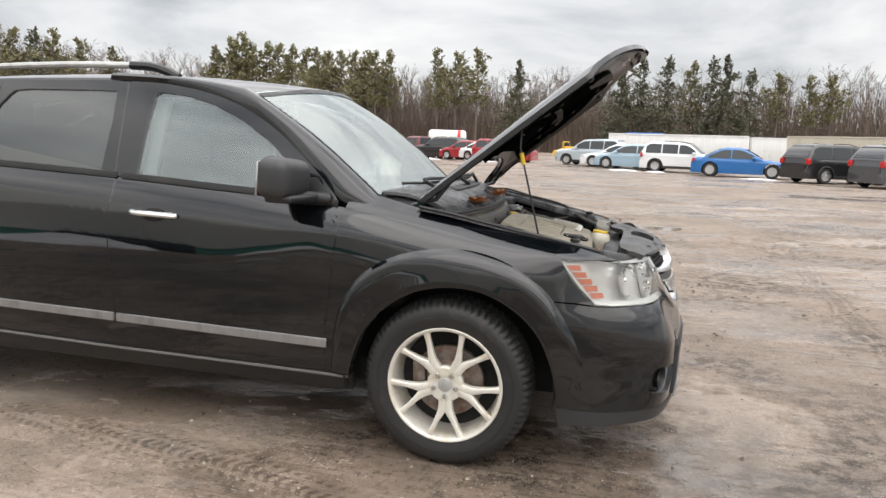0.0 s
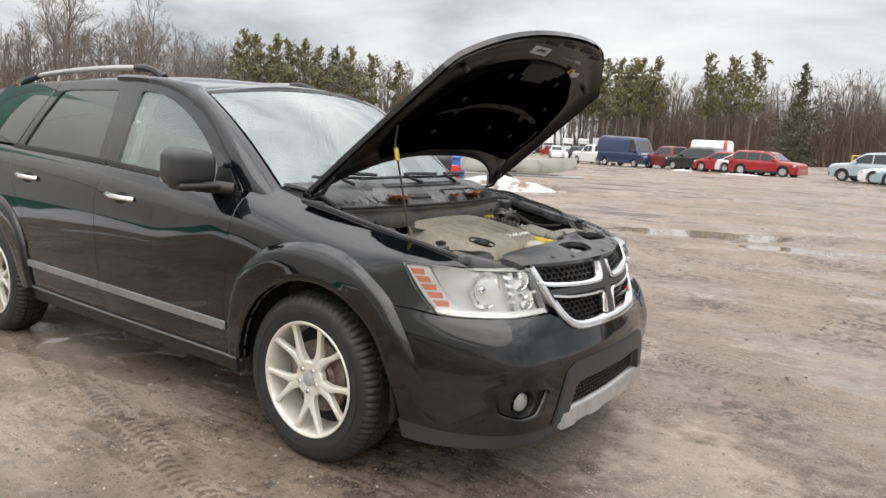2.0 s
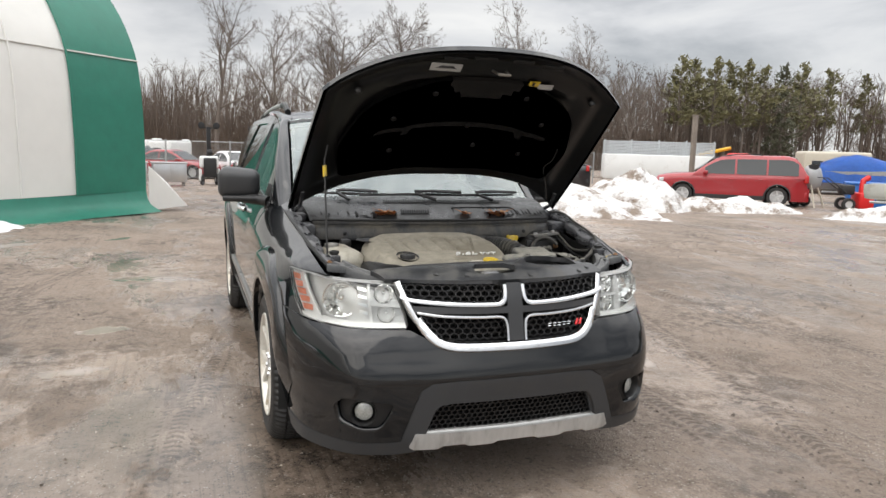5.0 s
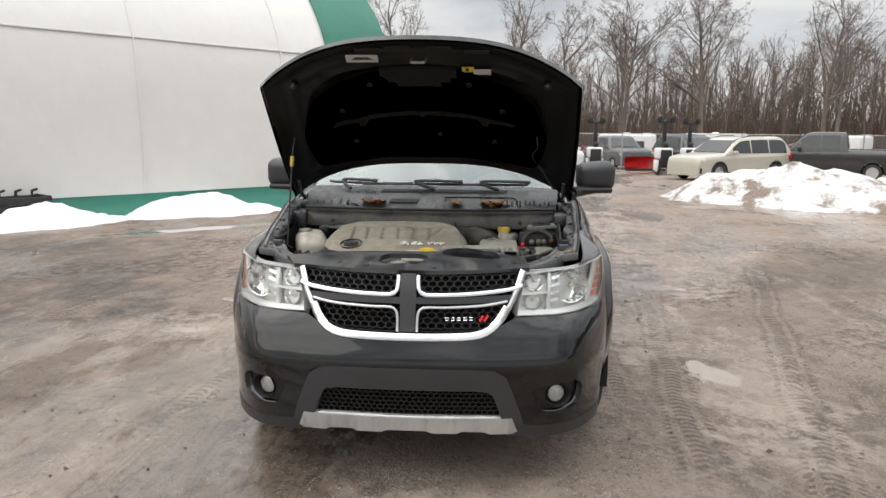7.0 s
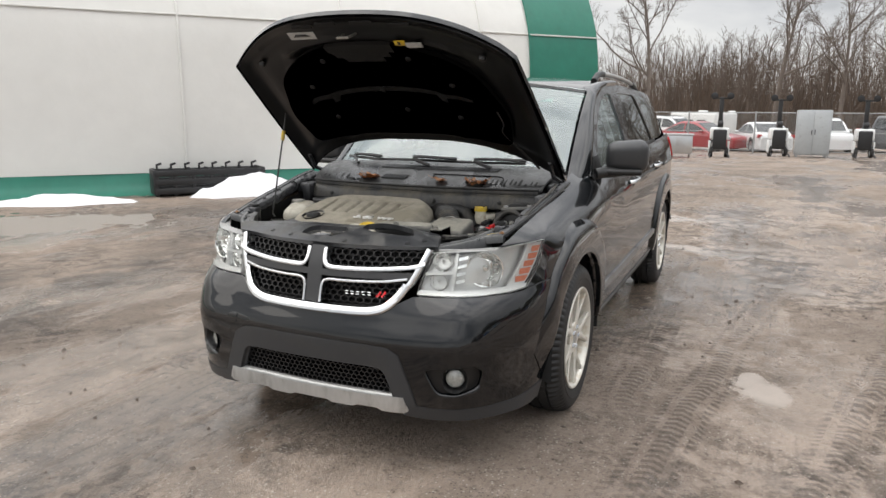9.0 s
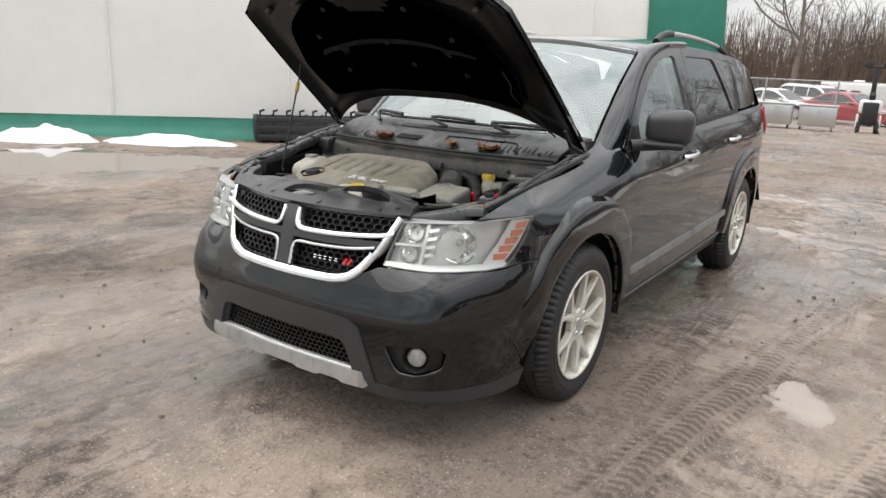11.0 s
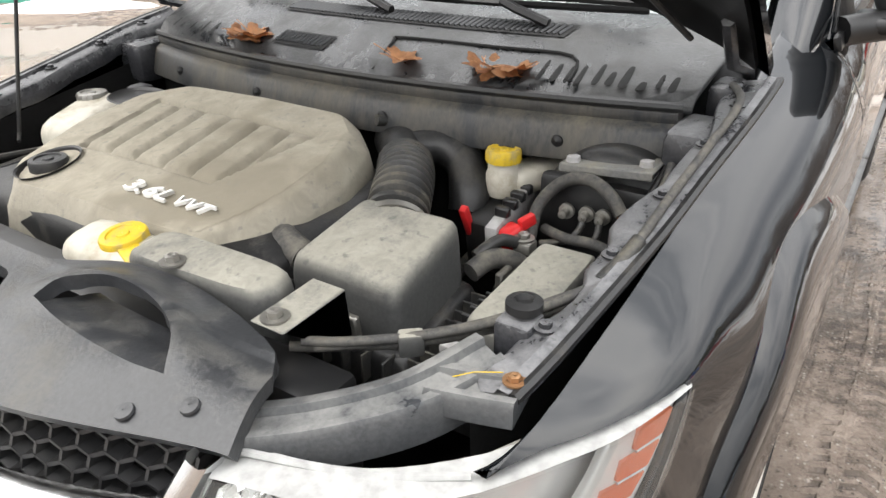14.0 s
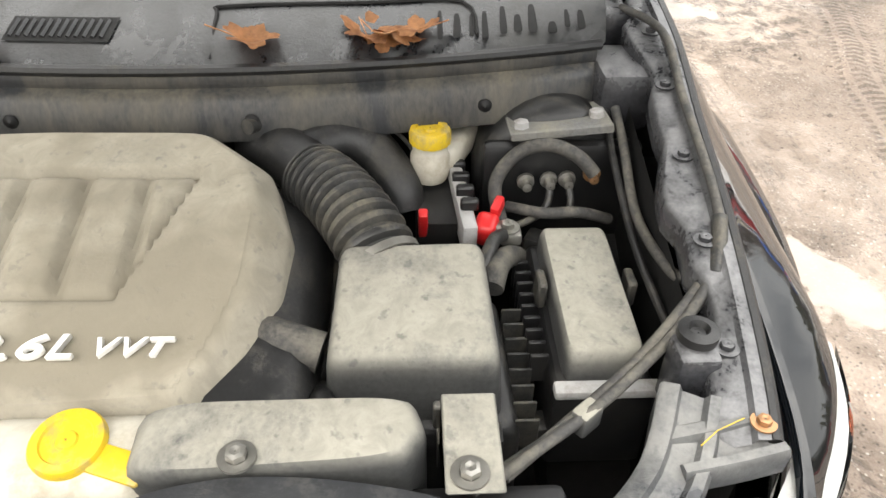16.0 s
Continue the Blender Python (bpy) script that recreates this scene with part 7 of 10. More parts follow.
    rf = [(x, s) for x, s in []]
    outline = [(-0.885, -0.97), (-0.885, 0.97), (-1.5, 0.985), (-2.4, 0.985), (-3.2, 0.98), (-3.72, 0.95), (-3.72, -0.95), (-3.2, -0.98), (-2.4, -0.985), (-1.5, -0.985)]
    part("roof", skin(outline, roof, (0.12, 0.08), 0.02, edge=0.06), CAR_BLACK, cab, smooth=60)
    # tailgate and rear end, plain
    gate = [(-3.72, 0.86, 0.42), (-3.80, 0.80, 0.62), (-3.81, 0.78, 0.95), (-3.79, 0.76, 1.15), (-3.74, 0.70, 1.30), (-3.70, 0.60, 1.52)]
    bm, rows = bmesh.new(), []
    for x, y, z in gate:
        rows.append([bm.verts.new((x - 0.06 * (1 - (k / 4) ** 2), k / 4 * y, z)) for k in range(-4, 5)])
    for r0, r1 in zip(rows, rows[1:]):
        for k in range(8):
            bm.faces.new((r0[k], r0[k + 1], r1[k + 1], r1[k]))
    bmesh.ops.recalc_face_normals(bm, faces=bm.faces[:])
    part("tailgate", bm, CAR_BLACK, car, smooth=60)
    for s, _ in SIDES:
        tl = [(-3.50, 1.20), (-3.62, 1.215), (-3.73, 1.20), (-3.745, 1.03), (-3.66, 0.99), (-3.56, 1.03)]
        part("tail_light", skin(tl, flank, (0.05, 0.05), 0.02, 0.012, side=s), RED_LAMP, car, "red tail light")


# ---- wheels ----
def build_wheels():
    R, W = 0.362, 0.225
    n = 216
    prof = [(0.238, 0.098), (0.262, 0.106), (0.285, 0.112), (0.31, 0.113), (0.328, 0.108), (0.342, 0.100), (0.352, 0.088), (0.361, 0.072), (0.365, 0.052), (0.356, 0.050), (0.356, 0.044), (0.366, 0.042), (0.367, 0.006), (0.358, 0.004)]
    prof = prof + [(r, -w) for r, w in prof[::-1]]
    bm, rings = bmesh.new(), []
    for i, (r, w) in enumerate(prof):
        ring = []
        for k in range(n):
            a = k * math.tau / n
            rr = r
            if 0.335 < r and 0.04 < abs(w) < 0.102 and k % 3 in (0,):
                rr = r - 0.009
            if 0.3645 < r < 0.368 and abs(w) < 0.045 and k % 3 in (1,):
                rr = r - 0.008
            ring.append(bm.verts.new((rr * math.cos(a), w, rr * math.sin(a))))
        rings.append(ring)
    for r0, r1 in zip(rings, rings[1:]):
        for k in range(n):
            bm.faces.new((r0[k], r0[(k + 1) % n], r1[(k + 1) % n], r1[k]))
    bmesh.ops.recalc_face_normals(bm, faces=bm.faces[:])
    add(bm, lathe([(0.290, 0.1125), (0.2905, 0.1145), (0.294, 0.1145), (0.2945, 0.1125)], 96, "y"))
    tyre_me = mesh_of("tyre", bm, RUBBER, 30)
    # rim: outer at +y
    rim = lathe([(0.245, 0.100), (0.249, 0.106), (0.246, 0.110), (0.240, 0.110), (0.234, 0.104), (0.229, 0.088), (0.222, 0.05), (0.215, -0.04), (0.222, -0.09), (0.240, -0.10)], 72, "y")
    rim_me = mesh_of("rim_barrel", rim, ALLOY, 50)
    spoke = bmesh.new()
    # one branch of a forked spoke, from the hub out to the rim
    for q in (-1, 1):
        rows = []
        for r, c, half, yo, th in ((0.05, 0.012, 0.017, 0.090, 0.030), (0.085, 0.0100, 0.0185, 0.092, 0.030), (0.115, 0.0135, 0.0180, 0.0935, 0.029), (0.140, 0.0250, 0.0150, 0.095, 0.028), (0.17, 0.0400, 0.0120, 0.0975, 0.026), (0.205, 0.0560, 0.0120, 0.101, 0.024), (0.238, 0.0705, 0.0165, 0.104, 0.022)):
            c = q * c
            row = []
            for dx, dy in ((-half, -th), (-half, -0.004), (-half * 0.55, 0.0), (half * 0.55, 0.0), (half, -0.004), (half, -th)):
                row.append(spoke.verts.new((c + dx, yo + dy, math.sqrt(max(0, r * r - c * c)))))
            rows.append(row)
        for r0, r1 in zip(rows, rows[1:]):
            for k in range(5):
                spoke.faces.new((r0[k], r0[k + 1], r1[k + 1], r1[k]))
    bmesh.ops.recalc_face_normals(spoke, faces=spoke.faces[:])
    if sum(f.normal.y for f in spoke.faces) < 0:
        bmesh.ops.reverse_faces(spoke, faces=spoke.faces[:])
    spoke_me = mesh_of("spoke", spoke, ALLOY, 35)
    hub_me = mesh_of("hub", lathe([(0.078, 0.06), (0.078, 0.084), (0.072, 0.090), (0.045, 0.092), (0.034, 0.089), (0.001, 0.089)], 30, "y"), ALLOY)
    cap_me = mesh_of("centre_cap", lathe([(0.031, 0.088), (0.030, 0.094), (0.024, 0.0965), (0.001, 0.097)], 24, "y"), BRIGHT)
    nut_me = mesh_of("lug_nut", lathe([(0.0125, 0.080), (0.0125, 0.095), (0.009, 0.099), (0.001, 0.1)], 6, "y"), CHROME)
    disc_me = mesh_of("brake_disc", lathe([(0.07, 0.03), (0.152, 0.03), (0.154, 0.026), (0.154, 0.008), (0.07, 0.008)], 48, "y"), STEEL)
    back_me = mesh_of("drum", lathe([(0.075, 0.0), (0.09, 0.028), (0.075, 0.045), (0.03, 0.05), (0.001, 0.05)], 30, "y"), STEEL)
    cal_me = mesh_of("caliper", box(0.06, 0.055, 0.15, (0.125, 0.022, 0.02), 0.014, 2), STEEL)
    # black disc behind the spokes, standing in for the shade inside the rim
    dark_me = mesh_of("inner_shadow_plate", lathe([(0.001, -0.02), (0.214, -0.02)], 40, "y"), DEAD_BLACK)
    for x in (0.0, REAR):
        for s in (1, -1):
            w = new("wheel")
            w.parent = car
            w["label"] = "dusty silver alloy wheel with a black tyre"
            w.matrix_basis = pose(x, s * 0.773, 0.349, 0, 2 + 20 * (x < 0) + 14 * (s > 0), 0 if s > 0 else 180)
            part("tyre", tyre_me, None, w)
            r = part("rim", rim_me, None, w, "dusty silver alloy rim")
            for k in range(5):
                sp = part("spoke", spoke_me, None, r)
                sp.matrix_basis = pose(0, 0, 0, 0, 36 + k * 72, 0)
                nu = part("lug_nut", nut_me, None, r)
                nu.matrix_basis = pose(0.050 * math.sin(radians(36 + k * 72)), 0.002, 0.050 * math.cos(radians(36 + k * 72)))
            part("hub", hub_me, None, r)
            part("centre_cap", cap_me, None, r)
            part("brake_disc", disc_me, None, w, "rusty brake disc")
            part("drum", back_me, None, w)
            part("caliper", cal_me, None, w)
            part("rim_shade_disc", dark_me, None, w)
    for x in (0.0, REAR):
        for s in (1, -1):
            bm = bmesh.new()
            rows = []
            for k in range(19):
                a = math.pi * (-0.06 + 1.12 * k / 18)
                c, d = x + 0.455 * math.cos(a), 0.36 + 0.435 * math.sin(a)
                rows.append([bm.verts.new((c, s * 0.875, d)), bm.verts.new((c, s * 0.55, d))])
            hub = bm.verts.new((x, s * 0.55, 0.36))
            for r0, r1 in zip(rows, rows[1:]):
                bm.faces.new((r0[0], r0[1], r1[1], r1[0]))
                bm.faces.new((r0[1], hub, r1[1]))
            part("wheel_arch_liner", bm, DEAD_BLACK, car)
    # floor pan
    part("underbody", box(3.4, 1.35, 0.12, (-1.7, 0, 0.31), 0.03), DEAD_BLACK, car)
    part("underbody", box(0.62, 1.08, 0.05, (0.58, 0, 0.27), 0.02), DEAD_BLACK, car)


# ---- inside the cabin ----
def build_interior():
    inn = new("cabin_interior")
    inn.parent = car
    dash = prism([(-0.18, 1.10), (-0.42, 1.125), (-0.62, 1.10), (-0.74, 1.02), (-0.72, 0.80), (-0.30, 0.60), (-0.18, 0.7)], -0.68, 0.68, 0.03, 3)
    part("dashboard", dash, SEAT, inn)
    for y in (-0.36, 0.36):
        s = new("front_seat")
        s.parent = inn
        part("cushion", box(0.52, 0.52, 0.2, (-1.28, y, 0.72), 0.07, 3), SEAT, s)
        part("backrest", box(0.18, 0.5, 0.64, (-1.60, y, 1.05), 0.07, 3, (0, -12, 0)), SEAT, s)
        part("headrest", box(0.10, 0.27, 0.18, (-1.69, y, 1.44), 0.045, 3, (0, -8, 0)), SEAT, s)
    b = new("rear_bench")
    b.parent = inn
    part("cushion", box(0.5, 1.3, 0.2, (-2.2, 0, 0.75), 0.06, 3), SEAT, b)
    part("backrest", box(0.18, 1.3, 0.6, (-2.5, 0, 1.08), 0.06, 3, (0, -14, 0)), SEAT, b)
    for y in (-0.4, 0.4):
        part("headrest", box(0.1, 0.26, 0.16, (-2.6, y, 1.44), 0.04, 3), SEAT, b)
    wheel = new("steering_wheel")
    wheel.parent = inn
    wheel.matrix_basis = pose(-0.84, 0.36, 1.05, 0, -65, 0)
    part("ring", rod([(0.185 * math.cos(a), 0.185 * math.sin(a), 0) for a in [math.tau * k / 28 for k in range(28)]], 0.016, 8, True), SOOT, wheel)
    part("hub", box(0.16, 0.2, 0.05, (0, 0, -0.02), 0.02), SOOT, wheel)
    part("column", rod([(0, 0, -0.02), (0, 0, -0.3)], 0.03, 8), SOOT, wheel)
    for s in (-1, 1):
        part("pillar_trim", moved(box(0.07, 0.03, 0.38, (0, 0, 0), 0.012), pose(-1.49, s * 0.665, 1.33, 20 * s, 0, 0)), PALE_TRIM, inn)
        part("door_trim", box(1.9, 0.05, 0.5, (-1.5, s * 0.76, 0.88), 0.02), SEAT, inn)
    part("headliner", skin([(-0.92, -0.9), (-0.92, 0.9), (-3.6, 0.9), (-3.6, -0.9)], lambda x, q: roof(x, q) - Vector((0, 0, 0.035)), (0.3, 0.2), 0.0), PALE_TRIM, inn)
    part("rear_mirror", box(0.03, 0.22, 0.06, (-0.72, 0, 1.46), 0.015), SOOT, inn)


build_bumper()
build_grille()
build_headlights()
build_flanks()
build_cabin()
build_wheels()
build_interior()

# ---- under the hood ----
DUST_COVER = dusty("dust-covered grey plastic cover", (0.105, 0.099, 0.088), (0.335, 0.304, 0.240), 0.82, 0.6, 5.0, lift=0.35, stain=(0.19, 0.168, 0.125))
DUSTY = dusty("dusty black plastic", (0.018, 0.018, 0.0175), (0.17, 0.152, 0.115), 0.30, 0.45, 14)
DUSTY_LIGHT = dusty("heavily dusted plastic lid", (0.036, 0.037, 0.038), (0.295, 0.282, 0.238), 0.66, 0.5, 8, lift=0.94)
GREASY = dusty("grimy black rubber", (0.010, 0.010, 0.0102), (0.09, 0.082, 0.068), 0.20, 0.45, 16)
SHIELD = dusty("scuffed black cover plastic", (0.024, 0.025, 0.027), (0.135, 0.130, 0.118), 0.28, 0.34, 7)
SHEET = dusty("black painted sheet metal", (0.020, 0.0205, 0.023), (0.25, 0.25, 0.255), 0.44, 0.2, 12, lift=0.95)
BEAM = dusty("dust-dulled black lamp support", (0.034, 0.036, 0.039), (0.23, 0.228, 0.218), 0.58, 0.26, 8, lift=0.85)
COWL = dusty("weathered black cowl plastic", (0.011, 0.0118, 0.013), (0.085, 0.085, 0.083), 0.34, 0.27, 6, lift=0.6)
GREY_SHEET = surface("grey primed sheet metal", (0.34, 0.335, 0.33), 0.5, vary=0.15, scale=16, bump=0.08, second=(0.20, 0.185, 0.165), second_at=(0.50, 0.7), second_rough=0.75)
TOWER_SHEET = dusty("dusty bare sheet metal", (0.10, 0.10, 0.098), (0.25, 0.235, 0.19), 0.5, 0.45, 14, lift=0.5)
CREAM = surface("cream translucent plastic", (0.47, 0.445, 0.375), 0.45, vary=0.1, scale=12, second=(0.30, 0.26, 0.19), second_at=(0.46, 0.70))
RED_PLASTIC = surface("red plastic cover", (0.55, 0.018, 0.02), 0.4, vary=0.12, scale=20, bump=0.05)
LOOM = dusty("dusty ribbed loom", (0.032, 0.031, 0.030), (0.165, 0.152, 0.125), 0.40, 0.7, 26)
COPPER = surface("copper terminal", (0.36, 0.20, 0.10), 0.4, 0.7, vary=0.15, scale=40)
ZINC = surface("zinc plated bolt", (0.30, 0.29, 0.265), 0.4, 0.8, vary=0.2, scale=40)
LEAF = surface("dry brown leaf", (0.40, 0.185, 0.075), 0.75, vary=0.3, scale=30, bump=0.2, fine=120, second=(0.22, 0.085, 0.035), second_at=(0.5, 0.7))

LETTERS = surface("pale raised lettering", (0.78, 0.77, 0.74), 0.4, 0.1, vary=0.06, scale=30)

HINGE, HOOD_TILT = Vector((-0.20, 0, 1.10)), radians(38.5)
HOOD_A, HOOD_N = Vector((math.cos(HOOD_TILT), 0, math.sin(HOOD_TILT))), Vector((-math.sin(HOOD_TILT), 0, math.cos(HOOD_TILT)))


def hood_rear(y):
    return 0.02 + 0.26 * (1 - min(1, abs(y) / 0.745) ** 3.2)


def hood_front(y):
    return 0.895 + 0.29 * (1 - min(1.0, abs(y) / 0.70) ** 2.1)


HOOD_CROWN = spline([(0.0, 0.0), (0.2, 0.028), (0.5, 0.055), (0.8, 0.058), (1.0, 0.040), (1.12, 0.012), (1.2, -0.022)])


def hood_at(p, q, lower=0.0):
    """p: 0 rear edge to 1 front edge; q: -1 to 1 across; lower: metres towards the underside."""
    y = q * (0.748 - 0.046 * p ** 1.5)
    a = hood_rear(y) + (hood_front(y) - hood_rear(y)) * p
    n = HOOD_CROWN(a) * (1 - abs(q) ** 2.4) - 0.012 * max(0, abs(q) - 0.93) / 0.07 - lower
    return HINGE + HOOD_A * a + HOOD_N * n + Vector((0, y, 0))


def build_hood():
    hood = new("hood")
    hood.parent = car
    hood["label"] = "open black hood on its prop rod"

    def sheet(lower, p0, p1, q1, np_, nq, close=0.0, wave=None):
        bm, g = bmesh.new(), []
        for i in range(np_ + 1):
            p = p0 + (p1 - p0) * i / np_
            row = []
            for j in range(nq + 1):
                q = -q1 + 2 * q1 * j / nq
                d = lower + (wave(p, q) if wave else 0)
                row.append(bm.verts.new(hood_at(p, q, d)))
            g.append(row)
        for r0, r1 in zip(g, g[1:]):
            for j in range(nq):
                bm.faces.new((r0[j], r0[j + 1], r1[j + 1], r1[j]))
        bmesh.ops.recalc_face_normals(bm, faces=bm.faces[:])
        s = sum((f.normal.dot(HOOD_N) for f in bm.faces))
        if (s > 0) != (lower == 0):
            bmesh.ops.reverse_faces(bm, faces=bm.faces[:])
        if close:
            rims = [e for e in bm.edges if len(e.link_faces) == 1]
            fresh = [v for v in bmesh.ops.extrude_edge_only(bm, edges=rims)["geom"] if isinstance(v, bmesh.types.BMVert)]
            for v in fresh:
                v.co += HOOD_N * close
        return bm

    part("outer_panel", sheet(0.0, 0, 1, 1, 40, 48, -0.022), CAR_BLACK, hood, smooth=60)

    def frames(p, q):
        """Relief of the inner panel: a raised rim, a valley, and the raised field."""
        edge = min(1 - abs(q), p * 1.3, (1 - p) * 1.3)
        return -0.014 * math.exp(-((edge - 0.12) / 0.05) ** 2) + 0.012 * math.exp(-((p - 0.80) / 0.02) ** 2) * (abs(q) < 0.6) + 0.010 * (abs(q) < 0.62 and 0.12 < p < 0.74)
    part("inner_panel", sheet(0.032, 0.012, 0.985, 0.975, 44, 52, 0.016, frames), BLACK_SATIN, hood, "satin black inner panel", smooth=35)
    # lining pad
    pad = rounded([(0.10, -0.72), (0.10, 0.72), (0.45, 0.80), (0.70, 0.70), (0.79, 0.35), (0.79, -0.35), (0.70, -0.70), (0.45, -0.80)], 0.25, 4)
    lining = skin([(a, b) for a, b in pad], lambda p, q: hood_at(p, q, 0.058 + 0.004 * math.sin(9 * p) * math.cos(7 * q) - 0.010 * math.exp(-((p - 0.40) / 0.04) ** 2) * (abs(q) < 0.6) + 0.008 * math.exp(-((abs(q) - 0.42) / 0.05) ** 2)), (0.04, 0.06), 0.0, edge=0.05)
    for f in lining.faces:
        if f.normal.dot(HOOD_N) > 0:
            f.normal_flip()
    own = lining.verts.layers.float_vector["own_normal"]
    for v in lining.verts:
        v[own] = -v[own]
    rims = [e for e in lining.edges if len(e.link_faces) == 1]
    for v in [v for v in bmesh.ops.extrude_edge_only(lining, edges=rims)["geom"] if isinstance(v, bmesh.types.BMVert)]:
        v.co += HOOD_N * 0.02
    part("lining", lining, HOOD_LINER, hood, "black quilted lining")
    for p, q in ((0.28, -0.45), (0.28, 0.45), (0.45, 0.0), (0.55, -0.5), (0.55, 0.5), (0.70, -0.3), (0.70, 0.3), (0.3, 0.1)):
        m = Matrix.Translation(hood_at(p, q, 0.064)) @ (-HOOD_N).to_track_quat("Z", "Y").to_matrix().to_4x4()
        part("clip", moved(lathe([(0.014, 0), (0.012, 0.004), (0.001, 0.005)], 12), m), HOOD_LINER, hood)
    # stickers, latch and rubber stops near the front edge
    turn = Matrix((HOOD_A, Vector((0, 1, 0)), -HOOD_N)).transposed().to_4x4()

    def tag(p, q, sx, sy, material, label, lower=0.052):
        return part("sticker", moved(box(sx, sy, 0.003, (0, 0, 0), 0.001, 1), Matrix.Translation(hood_at(p, q, lower)) @ turn), material, hood, label)
    tag(0.895, -0.315, 0.042, 0.135, STICKER, "grey printed sticker")
    for k in range(5):
        tag(0.895 - 0.012 + 0.006 * k, -0.315, 0.0025, 0.105 - 0.012 * k, TRIM, "", 0.0542)
    tag(0.805, 0.385, 0.030, 0.075, STICKER, "grey printed sticker")
    tag(0.805, 0.300, 0.030, 0.050, YELLOW, "yellow and black warning label")
    tag(0.805, 0.296, 0.018, 0.012, SOOT, "", 0.0542)
    p0 = hood_at(0.90, 0.02, 0.045)
    latch = rod([p0 + HOOD_A * -0.03 + Vector((0, -0.03, 0)), p0 - HOOD_N * 0.05 + Vector((0, -0.025, 0)), p0 - HOOD_N * 0.05 + Vector((0, 0.025, 0)), p0 + HOOD_A * -0.03 + Vector((0, 0.03, 0))], 0.006, 8)
    part("latch_loop", latch, ZINC, hood)
    for q in (-0.78, 0.78):
        for p in (0.86,):
            m = Matrix.Translation(hood_at(p, q, 0.036)) @ (-HOOD_N).to_track_quat("Z", "Y").to_matrix().to_4x4()
            part("rubber_stop", moved(lathe([(0.016, 0), (0.016, 0.012), (0.010, 0.02), (0.001, 0.021)], 14), m), GREASY, hood)
    for q in (-0.28, -0.1, 0.14, 0.36):
        m = Matrix.Translation(hood_at(0.945, q, 0.040)) @ turn
        part("slot", moved(box(0.018, 0.10, 0.006, (0, 0, 0), 0.002, 1), m), DEAD_BLACK, hood)
    for s in (1, -1):
        # hinge arms
        a, b = Vector((-0.235, s * 0.705, 1.055)), hood_at(0.12, s * 0.93, 0.03)
        part("hinge", rod([a, a + Vector((0.03, 0, 0.03)), a.lerp(b, 0.6) + Vector((0.02, 0, -0.02)), b], 0.011, 6), SHEET, hood)
    # washer hose clipped along the lining
    pts = [hood_at(p, q, 0.055) for p, q in ((0.04, 0.86), (0.14, 0.78), (0.25, 0.70), (0.34, 0.73), (0.44, 0.72))]
    part("washer_hose", rod(curve(pts, 5), 0.005, 6), GREASY, hood)
    # prop rod with its yellow grip
    grip = Vector((0.254, -0.643, 1.296))
    foot = Vector((0.356, -0.648, 0.905))
    hook = hood_at(0.50, -0.86, 0.045)
    way = (grip - foot).normalized()
    prop = part("prop_rod", rod([foot + Vector((0.02, 0.03, -0.01)), foot, grip, grip + way * 0.05, hook], 0.0042, 8), GREASY, car, "thin steel hood prop rod")
    part("grip", rod([grip - way * 0.022, grip + way * 0.028], 0.0095, 10), YELLOW, prop, "yellow plastic grip")


# ---- cowl, wipers, leaves ----
def cowl_at(y, t):
    """t: 0 at the front lip, 1 at the foot of the glass."""
    front = Vector((0.040 - 0.085 * (y / 0.64) ** 2, y, 1.052))
    back = screen(max(-1, min(1, y / 0.70)), 0.0) + Vector((0.004, 0, 0.004))
    p = front.lerp(back, t)
    return p + Vector((0, 0, 0.022 * math.sin(math.pi * t) + 0.012 * (t > 0.03)))


